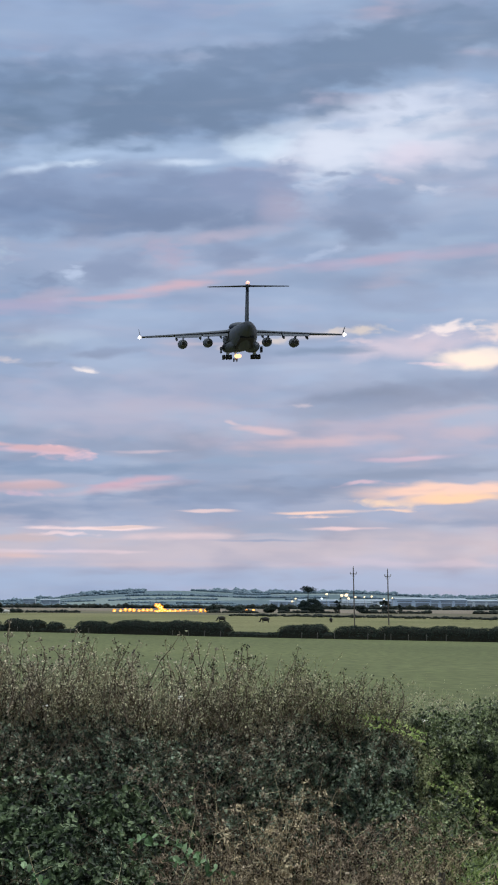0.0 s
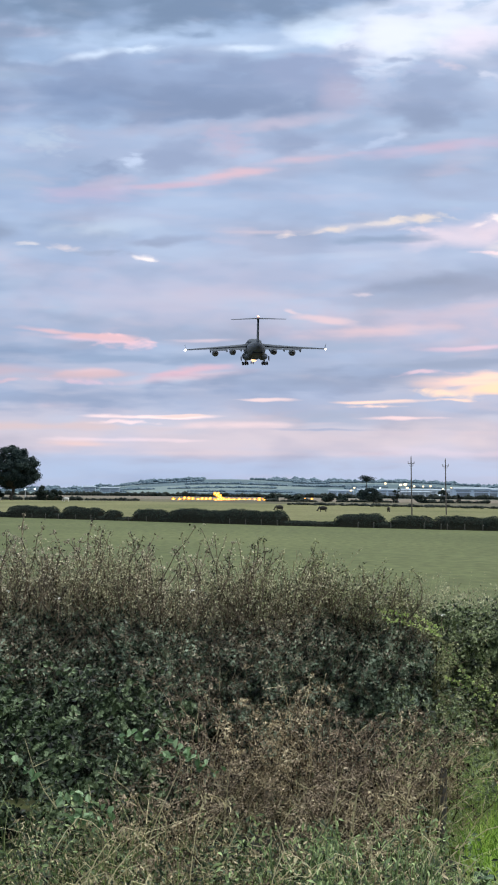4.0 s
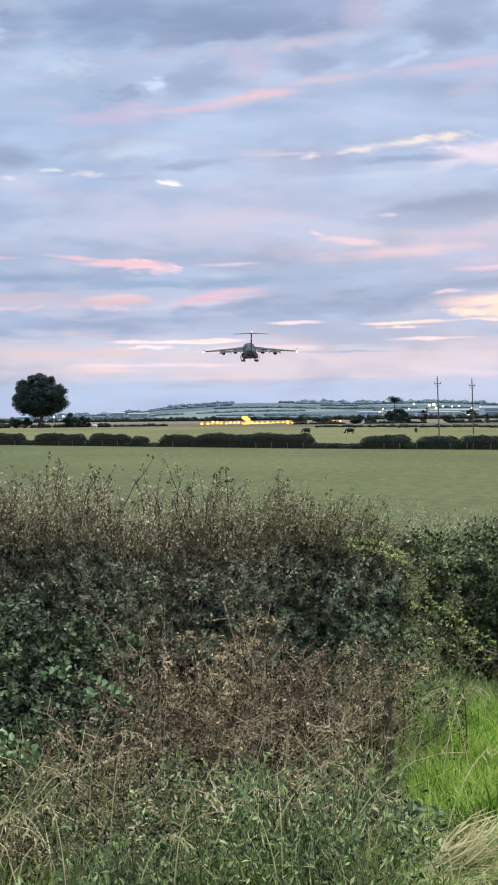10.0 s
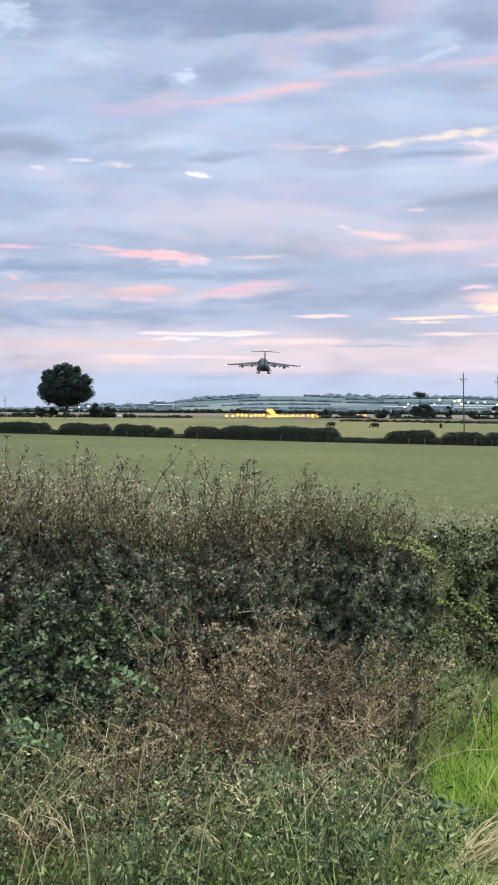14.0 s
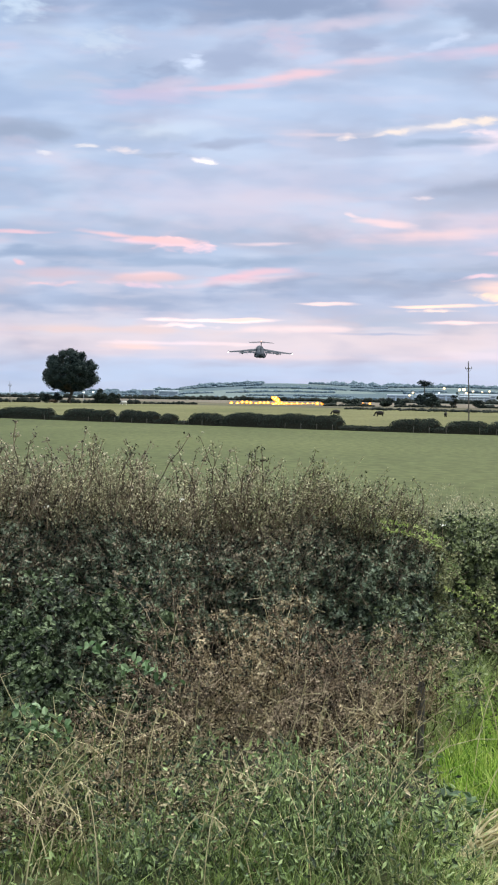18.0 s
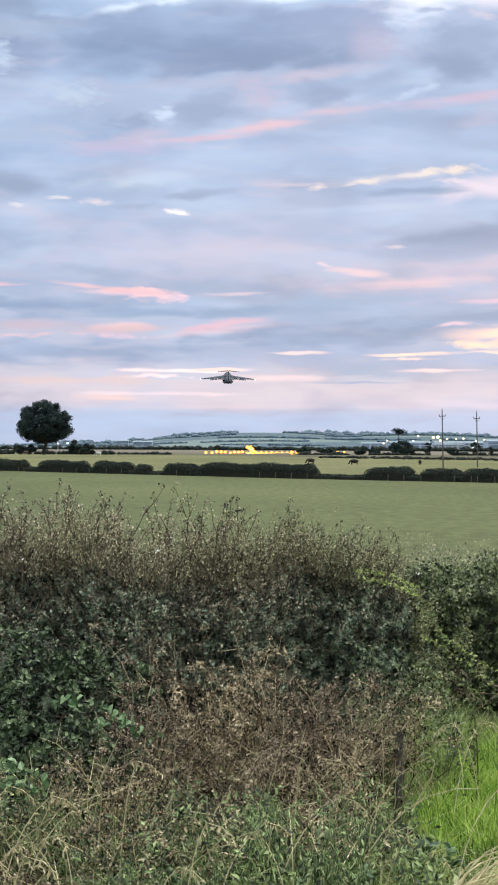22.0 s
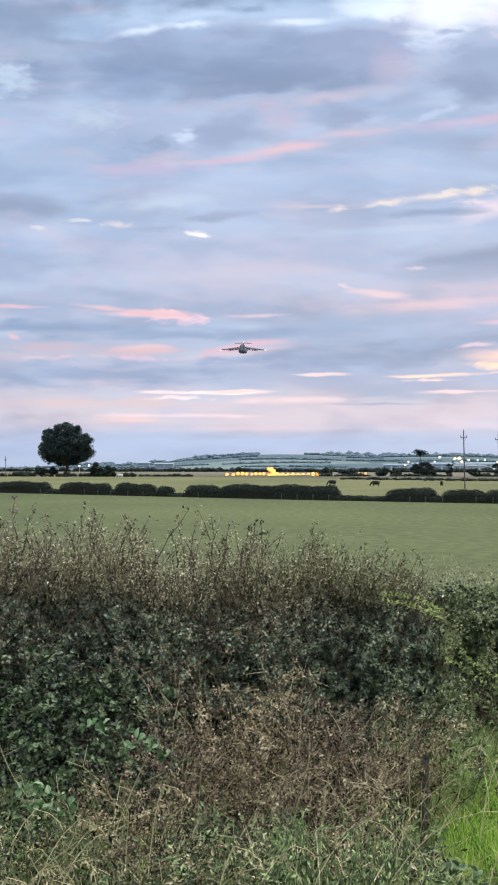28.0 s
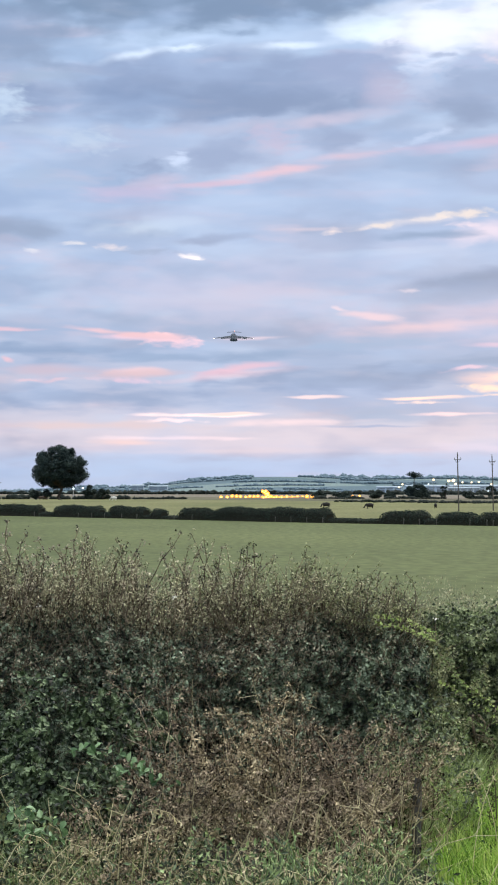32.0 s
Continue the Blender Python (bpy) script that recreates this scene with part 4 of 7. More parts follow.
tree_belt("dark_tree_belt", "long dark hedge line across the airfield edge", -0.3, 0.3, 1290, 3.7, 0.0, 61, M["belt"], 1.5, -0.5)
tree_belt("dark_tree_belt", "low dark scrub before the airfield", 0.02, 0.16, 840, 1.7, 0.55, 62, M["belt"], 0.9, -1.0)
tree_belt("dark_tree_belt", "thin dark hedge at the end of the paddock", 0.03, 0.2, 560, 0.9, 0.05, 63, M["belt"], 0.4, -1.3)
tree_belt("dark_tree_belt", "dark hedge and bushes at the end of the paddock", -0.2, -0.085, 640, 2.6, 0.15, 64, M["belt"], 0.9, -1.3)
tree_belt("dark_tree_belt", "low scrub behind the paddock", -0.09, -0.05, 700, 1.5, 0.3, 65, M["belt"], 0.7, -1.3)


def on_ground(x, y):
    return float(ground_z(np.array([float(x)]), np.array([float(y)]))[0])


def hangar(x, y, wide, deep, tall, wall, doors, label):
    """An airfield shed with a shallow pitched roof, doors and a strip of windows."""
    z = on_ground(x, y)
    h = thing("hangar", label, "building", (x, y, z), "airfield buildings")
    g = Geo()
    g.box((-wide / 2, -deep / 2, -0.5), (wide / 2, deep / 2, tall))
    part("wall", g, M[wall], h)
    g = Geo()
    e = 0.6
    g.add([(-wide / 2 - e, -deep / 2 - e, tall), (wide / 2 + e, -deep / 2 - e, tall), (wide / 2 + e, 0, tall * 1.18), (-wide / 2 - e, 0, tall * 1.18),
           (wide / 2 + e, deep / 2 + e, tall), (-wide / 2 - e, deep / 2 + e, tall)],
          [(0, 1, 2, 3), (3, 2, 4, 5), (0, 3, 5), (1, 4, 2)])
    part("roof", g, M["roof"], h)
    for k in range(doors):
        a = -wide / 2 + wide * (k + 0.5) / doors
        g = Geo()
        g.box((a - wide / doors * 0.38, -deep / 2 - 0.25, 0), (a + wide / doors * 0.38, -deep / 2 + 0.1, tall * 0.55))
        part("door", g, M["darkpane"], h)
        g = Geo()
        g.box((a - wide / doors * 0.42, -deep / 2 - 0.2, tall * 0.68), (a + wide / doors * 0.42, -deep / 2 + 0.1, tall * 0.82))
        part("window", g, M["darkpane"], h)
    return h


hangar(196, 1960, 52, 40, 7, "whitewall", 3, "long pale airfield hangar with wide doors")
hangar(150, 2010, 40, 30, 7, "cladding", 4, "low blue-grey airfield shed")
hangar(232, 1900, 34, 36, 8.5, "cladding", 2, "wide blue-grey airfield hangar")
hangar(268, 1930, 40, 36, 8, "cladding", 3, "blue-grey clad airfield hangar")
hangar(174, 1850, 30, 14, 5, "whitewall", 5, "low white airfield office block")
hangar(118, 2080, 26, 20, 6, "cladding", 3, "low grey airfield store")
hangar(310, 1950, 50, 36, 7, "whitewall", 4, "long pale airfield hangar at the end of the row")
hangar(-141, 2350, 22, 14, 7, "roof", 2, "pale farm barn below the hills")
hangar(-164, 2330, 14, 12, 8, "roof", 2, "white farm house below the hills")


def mast_lamp(x, y, z, mat, size, label):
    """A floodlight head on a steel mast."""
    base = on_ground(x, y)
    m = thing("flood_light", label, "lamp", (x, y, base), "airfield lamps")
    g = Geo()
    g.tube([(0, 0, 0), (0, 0, z - base)], [0.22, 0.14], 6)
    part("mast", g, M["steel"], m)
    part("lamp", ball(size * 0.75, (0, -0.4, z - base), (1, 0.6, 0.8)), M[mat], m)


for px, py, far, mat, size in ((745, 741, 1840, "warm", 2.0), (753, 740, 1840, "warm", 2.6), (757, 746, 1840, "warm", 1.8), (718, 739, 1850, "warm", 1.7), (709, 747, 1850, "white_lamp", 1.2),
                               (657, 753, 1900, "warm", 1.5), (663, 748, 1900, "warm", 1.5), (769, 743, 1870, "warm", 1.5), (785, 743, 1830, "warm", 1.3), (798, 742, 1830, "warm", 1.5),
                               (815, 758, 1700, "white_lamp", 1.2), (820, 746, 1830, "warm", 1.3), (679, 757, 1800, "warm", 1.4), (703, 756, 1800, "warm", 1.2), (835, 744, 1860, "warm", 1.2)):
    xx = (px - 441) / 3500 * far
    mast_lamp(xx, far, 1.8 + (752 - (px - 441) * 0.01396 - py) / 3500 * far, mat, size, "airfield floodlight on a steel mast, lit warm" if mat == "warm" else "airfield floodlight on a steel mast, lit white")
for px, py, far in ((80, 763, 900), (97, 762, 900)):
    mast_lamp((px - 441) / 3500 * far, far, 1.8 + (752 - (px - 441) * 0.01396 - py) / 3500 * far, "white_lamp", 0.75, "cool white yard lamp on a mast near the tree")


# ---- approach lights of the runway ----
def approach_light():
    a = thing("approach_light", "lit amber approach light on a short steel post", "lamp", group="approach lights")
    g = Geo()
    g.tube([(0, 0, -0.8), (0, 0, 1.3)], [0.09, 0.07], 6)
    part("post", g, M["steel"], a)
    g = Geo()
    g.tube([(0, -0.15, 1.35), (0, 0.45, 1.35)], [0.42, 0.25], 8)
    part("housing", g, M["steel"], a)
    # added glowing ball, larger than the lamp, stands in for its orange halo
    part("lens_rim", ball(1.0, (0, -0.3, 1.35), (1, 0.4, 0.9)), M["amber_halo"], a)
    part("lamp", ball(0.42, (0, -0.75, 1.35), (1, 0.6, 0.9)), M["amber"], a)
    return a


def set_lights():
    first = None
    rng = random.Random(4)
    spots = [(342, 775, 950), (353, 775, 950)] + [(362 + 7.6 * k + rng.uniform(-1, 1), 774 + rng.uniform(-1.5, 1.2), 950 + 5 * k) for k in range(8)]
    spots += [(417 + 4.6 * k, 775 - 1.8 * (k % 2) + rng.uniform(-.5, .5), 930 + 6 * k) for k in range(17)]
    spots += [(494, 771.5, 930), (503, 771, 930), (494, 776, 930), (575, 768.2, 900), (587, 767.8, 900)]
    spots += [(415.5 + 3.2 * k, 763.5 + 2.2 * k, 960) for k in range(5)] + [(421, 763.5, 960), (425, 767, 960)]
    for px, py, far in spots:
        x = (px - 441) / 3500 * far
        z = 1.8 + (752 - (px - 441) * 0.01396 - py) / 3500 * far
        if first is None:
            first = approach_light()
            first.location = (x, far, z - 1.35)
        else:
            copy_thing(first, pose(x, far, z - 1.35) @ Matrix.Scale(0.68 if far == 900 else 1.0, 4))


set_lights()


# ---- trees ----
def limb(g, a, b, r0, r1, rng, bends=3, sides=6):
    a, b = Vector(a), Vector(b)
    pts = [a.lerp(b, k / bends) + Vector(rng.normal(size=3)) * (0.06 * (b - a).length if 0 < k < bends else 0) for k in range(bends + 1)]
    g.tube(pts, [r0 + (r1 - r0) * k / bends for k in range(bends + 1)], sides)
    return pts


def broad_tree(x, y, tall, wide, label, seed, base=0.26, clumps=46, leaf=0.55, mat="tree_leaf", name="tree", per=190, fat=0.15):
    rng = np.random.default_rng(seed)
    z = on_ground(x, y)
    tr = thing(name, label, "tree", (x, y, z))
    g = Geo()
    fork = tall * (base + 0.06)
    limb(g, (0, 0, -0.4), (0, 0, fork), tall * 0.034, tall * 0.026, rng, 3, 8)
    crown = Geo()
    for k in range(clumps):
        d = rng.normal(size=3)
        d /= np.linalg.norm(d)
        rad = rng.uniform(0.25, 0.80) if k % 3 == 0 else rng.uniform(0.66, 0.84)
        s = wide * fat * rng.uniform(0.6, 1.2)
        rad *= 1 + 0.1 * noise.noise(tuple(d * 2.2 + seed))
        flat = 1 + 0.12 * (1 - abs(d[2])) if d[2] < 0.3 else 1.04
        p = np.array([d[0] * wide / 2 * rad * flat, d[1] * wide / 2 * rad * flat, tall * (base + (1 - base) * 0.42) + d[2] * tall * (1 - base) * (0.42 if d[2] < 0 else 0.58) * rad])
        if d[2] < -0.2:
            p[2] -= tall * 0.03 * min(1.0, math.hypot(d[0], d[1]) * 1.1)
        limb(g, (0, 0, fork * rng.uniform(0.75, 1.0)), p, tall * 0.011, tall * 0.003, rng, 3, 5)
        q = rng.normal(size=(per, 3))
        q /= np.linalg.norm(q, axis=1)[:, None]
        q = p + q * s * rng.uniform(0.6, 1.02, size=(per, 1)) * [1.0, 1.0, 0.8]
        crown.leaves(q, leaf, leaf * 0.75, (0, -0.6, 0.6), rng=rng)
        crown.add(LUMP_V * (1 + 0.14 * rng.normal(size=len(LUMP_V))[:, None]) * s * 0.66 * np.array([1, 1, 0.85]) + p, LUMP_F)
    part("trunk", g, M["bark"], tr)
    part("crown", crown, M[mat], tr, kind="stuff")
    return tr


broad_tree((57 - 441) / 3500 * 640, 640, 18.2, 17.6, "broad dark oak standing alone at the paddock edge", 23, base=0.2, clumps=120, leaf=0.42, per=300, fat=0.112)
broad_tree((686 - 441) / 3500 * 800, 800, 6.2, 9.6, "dark rounded tree in the copse before the airfield", 6, base=0.06, clumps=34, leaf=0.42)


def flat_pine(x, y, tall, label, seed):
    """A pine with a bare stem and a flat layered crown."""
    rng = np.random.default_rng(seed)
    z = on_ground(x, y)
    tr = thing("pine_tree", label, "tree", (x, y, z))
    g, crown = Geo(), Geo()
    limb(g, (0, 0, -0.4), (0.2, 0, tall), 0.28, 0.12, rng, 3, 6)
    for k in range(12):
        w = rng.uniform(0, 6.28)
        p = np.array([math.cos(w), math.sin(w), 0]) * rng.uniform(0.6, 2.4) + [0, 0, tall - rng.uniform(0, 1.6)]
        limb(g, (0.1, 0, tall * 0.8), p, 0.07, 0.02, rng, 2, 4)
        crown.leaves(p + rng.normal(size=(110, 3)) * [0.75, 0.75, 0.28], 0.4, 0.3, (0, -0.5, 0.8), rng=rng)
    part("trunk", g, M["bark"], tr)
    part("crown", crown, M["tree_leaf"], tr, kind="stuff")


flat_pine((683 - 441) / 3500 * 805, 805, 10.5, "flat-topped pine rising over the copse", 7)
for px, far, tall, wide, sd in ((733, 760, 6.0, 3.0, 8), (738, 700, 6.5, 1.9, 9), (819, 760, 5.6, 4.6, 10), (845, 760, 3.4, 2.6, 11), (696, 720, 3.8, 6.4, 12), (783, 720, 3.2, 5.2, 13),
                                (622, 830, 3.2, 8.0, 14), (640, 830, 2.8, 6.0, 15), (518, 880, 3.4, 7.0, 16), (555, 860, 3.3, 9.5, 17), (115, 640, 4.6, 6.5, 18), (132, 660, 3.4, 5.0, 19), (20, 640, 3.6, 7.0, 20)):
    broad_tree((px - 441) / 3500 * far, far, tall, wide, "dark thorn bush on the rough land before the airfield", sd, base=0.08, clumps=14, leaf=0.4, mat="far_leaf", name="thorn_bush")


# ---- power poles ----
def power_pole(px, foot, top, far, lean, label):
    x = (px - 441) / 3500 * far
    z = on_ground(x, far)
    tall = (foot - top) / 3500 * far
    p = thing("power_pole", label, "pole", (x, far, z), "power poles")
    p.rotation_euler = (0, radians(lean), 0)
    g = Geo()
    g.tube([(0, 0, -0.6), (0, 0, tall * 0.5), (0, 0, tall)], [0.115, 0.1, 0.08], 8)
    part("shaft", g, M["pole"], p)
    g = Geo()
    g.box((-0.55, -0.14, tall - 1.05), (0.55, -0.02, tall - 0.95))
    part("crossarm", g, M["pole"], p)
    for s in (-0.5, 0.0, 0.5):
        g = Geo()
        g.tube([(s, -0.08, tall - 0.96 if s else tall), (s, -0.08, tall - 0.66 if s else tall + 0.3)], [0.07, 0.05], 6)
        part("insulator", g, M["steel"], p)
    for s in (-1, 1):
        g = Geo()
        g.tube([(s * 0.45, -0.08, tall - 1.0), (0, -0.08, tall - 1.7)], [0.035, 0.035], 4)
        part("brace", g, M["steel"], p)
    return p


power_pole(762, 795, 693, 328, -1.3, "dark wooden power pole with a short crossarm")
power_pole(823, 794, 697, 335, -1.3, "dark wooden power pole with a short crossarm")
power_pole(-51, 778, 742, 640, -1.0, "far wooden power pole behind the oak")


# ---- field hedges and fence ----
def bush_row(xa, xb, far_a, far_b, tall, deep, label, seed, name="field_hedge"):
    """A clipped field hedge of leaf clumps over a dark core, standing along a line of the field edge."""
    rng = np.random.default_rng(seed)
    a, b = np.array([xa, far_a]), np.array([xb, far_b])
    mid = (a + b) / 2
    z = on_ground(*mid)
    long = np.linalg.norm(b - a)
    along = (b - a) / long
    h = thing(name, label, "hedge", (mid[0], mid[1], z), "field hedges")
    h.rotation_euler = (0, 0, math.atan2(along[1], along[0]))

    def top(u):
        edge = np.clip(np.minimum(u + long / 2, long / 2 - u) / (tall * 0.4), 0, 1) ** 0.5
        return tall * (0.86 + 0.05 * np.sin(u * 0.7 + seed) + 0.03 * np.sin(u * 2.9 + 2 * seed) + 0.02 * np.sin(u * 7.3 + seed)) * (0.6 + 0.4 * edge)

    core = Geo()
    us = np.linspace(-long / 2 + 0.2, long / 2 - 0.2, max(6, int(long * 1.2)))
    ring = []
    for u in us:
        t_ = float(top(np.array([u]))[0]) * 0.86
        for w in np.linspace(0, math.pi, 7):
            ring.append((u, -math.cos(w) * deep * 0.4, -0.15 + (t_ + 0.15) * math.sin(w) ** 0.42))
    faces = [(k * 7 + s, (k + 1) * 7 + s, (k + 1) * 7 + s + 1, k * 7 + s + 1) for k in range(len(us) - 1) for s in range(6)]
    faces += [tuple(range(7)), tuple((len(us) - 1) * 7 + s for s in range(7))[::-1]]
    core.add(ring, faces)
    # the core's near-black colour paints the shade inside the field hedge
    part("core", core, M["inner_shade"], h)
    n = int(long * tall * 330)
    u = rng.uniform(-long / 2, long / 2, n)
    w = rng.uniform(0, math.pi, n)
    r = rng.uniform(0.85, 1.07, n)
    t_ = top(u)
    p = np.stack([u, -np.cos(w) * deep * 0.5 * r, np.maximum(t_ * np.sin(w) ** 0.42 * r, 0.02)], 1)
    g = Geo()
    g.leaves(p, 0.13, 0.085, (0, -0.8, 0.6), rng=rng)
    part("foliage", g, M["far_leaf"], h, kind="stuff")
    return h


def field_hedges():
    def line(px):
        u = (px - 441) / 3500
        far = 229 / (1 + 1.31 * u)
        return u * far, far

    for k, (a, b, tall) in enumerate(((-130, -64, 1.9), (-60, 22, 2.35), (53, 129, 2.3), (151, 208, 2.3), (224, 240, 2.0), (206, 222, 0.8), (246, 268, 0.7), (275, 326, 2.1), (338, 432, 2.35), (430, 533, 2.4), (540, 585, 0.9), (578, 618, 0.8),
                                      (632, 705, 2.1), (730, 792, 1.9), (804, 900, 1.95), (29, 55, 1.0), (127, 153, 1.15), (324, 340, 1.2), (616, 634, 0.9), (703, 732, 0.95), (790, 806, 1.0), (896, 1010, 2.0), (1005, 1120, 2.1))):
        (xa, ya), (xb, yb) = line(a - 3), line(b + 3)
        bush_row(xa, xb, ya, yb, tall * 0.76, 1.5, "low ragged patch of field hedge" if tall < 1.2 else "dark rounded field hedge between pasture and paddock", 70 + k)
    first = None
    for px in (10, 88, 112, 135, 165, 192, 258, 290, 437, 465, 493, 521, 664, 692, 722, 781, 811, 822, 853, 885, 920):
        x, y = line(px)
        x, y = x * 0.992, y * 0.992
        if first is None:
            first = thing("fence_post", "weathered grey wooden fence post along the field hedge", "post", (x, y, on_ground(x, y)), "fence posts")
            g = Geo()
            g.tube([(0, 0, -0.3), (0, 0, 0.62), (0, 0, 0.68)], [0.05, 0.045, 0.03], 7)
            part("stake", g, M["post"], first)
            g = Geo()
            g.box((-0.02, -0.065, 0.5), (0.02, -0.045, 0.56))
            part("staple", g, M["steel"], first)
        else:
            copy_thing(first, pose(x, y, on_ground(x, y), 0, random.uniform(-4, 4), random.uniform(0, 90)))


field_hedges()


# ---- grazing animals ----
def grazer(px, far, mat, label, name, turn, head_down=True, size=1.0):
    x = (px - 441) / 3500 * far
    a = thing(name, label, name, (x, far, on_ground(x, far)), "grazing animals")
    a.rotation_euler = (0, 0, radians(turn))
    a.scale = (size,) * 3
    g = ball(0.44, (0, 0, 0.8), (2.1, 0.95, 1.12), 2)
    part("body", g, M[mat], a, smooth=True)
    n = Geo()
    tip = (1.25, 0, 0.35) if head_down else (1.3, 0, 1.45)
    n.tube([(0.7, 0, 1.12), (1.05, 0, 0.85 if head_down else 1.35), tip], [0.24, 0.18, 0.13], 7)
    part("neck", n, M[mat], a, smooth=True)
    part("head", ball(0.17, (tip[0] + 0.1, 0, tip[2] - 0.08), (1.6, 0.8, 0.9)), M[mat], a, smooth=True)
    for sx in (-0.62, 0.6):
        for sy in (-0.2, 0.2):
            g = Geo()
            g.tube([(sx, sy, 0.75), (sx * 1.03, sy, 0.4), (sx, sy, 0.0)], [0.13, 0.075, 0.07], 6)
            part("leg", g, M[mat], a)
    g = Geo()
    g.tube([(-0.82, 0, 1.15), (-0.95, 0, 0.85), (-0.93, 0, 0.5)], [0.04, 0.03, 0.045], 5)
    part("tail", g, M[mat], a)
    return a


grazer(528, 385, "cow", "black cow grazing in the paddock", "cow", 160, size=0.82)
grazer(605, 370, "cow", "black cow grazing in the paddock beyond the hedge", "cow", 190, size=0.82)
grazer(721, 375, "cow", "black cow seen from behind in the paddock", "cow", 80, size=0.74)
grazer(152, 590, "horse_white", "pale grey horse grazing in the paddock", "horse", 170, size=0.95)
grazer(23, 620, "horse_brown", "dark brown horse grazing below the oak", "horse", 20, size=0.95)
grazer(31, 640, "horse_brown", "dark brown horse standing below the oak", "horse", 60, False, size=0.95)

# ---- the transport aircraft ----
def loft(sections, sides=20):
    """A closed skin through rings: each has its y, middle x and z, half width, half height."""
    g, ring, faces = Geo(), [], []
    for y, cx, cz, rw, rh in sections:
        for s in range(sides):
            w = 2 * math.pi * s / sides
            ring.append((cx + rw * math.cos(w), y, cz + rh * math.sin(w)))
    n = len(sections)
    for k in range(n - 1):
        for s in range(sides):
            t = (s + 1) % sides
            faces.append((k * sides + s, (k + 1) * sides + s, (k + 1) * sides + t, k * sides + t))
    faces += [tuple(range(sides)), tuple((n - 1) * sides + s for s in range(sides))[::-1]]
    g.add(ring, faces)
    return g


def plate(stations, upright=False):
    """A tapering wing, fin or flap: stations of (span place, leading y, trailing y, height, thickness)."""
    g, ring, faces = Geo(), [], []
    prof = ((0.0, 0.0), (0.12, 0.42), (0.38, 0.5), (0.75, 0.25), (1.0, 0.03), (0.75, -0.18), (0.38, -0.42), (0.12, -0.38))
    for x, lead, trail, z, thick in stations:
        for c, h in prof:
            y = lead + (trail - lead) * c
            ring.append((z + h * thick, y, x) if upright else (x, y, z + h * thick))
    n, s = len(stations), len(prof)
    for k in range(n - 1):
        for a in range(s):
            b = (a + 1) % s
            faces.append((k * s + a, k * s + b, (k + 1) * s + b, (k + 1) * s + a))
    faces += [tuple(range(s))[::-1], tuple((n - 1) * s + a for a in range(s))]
    g.add(ring, faces)
    return g


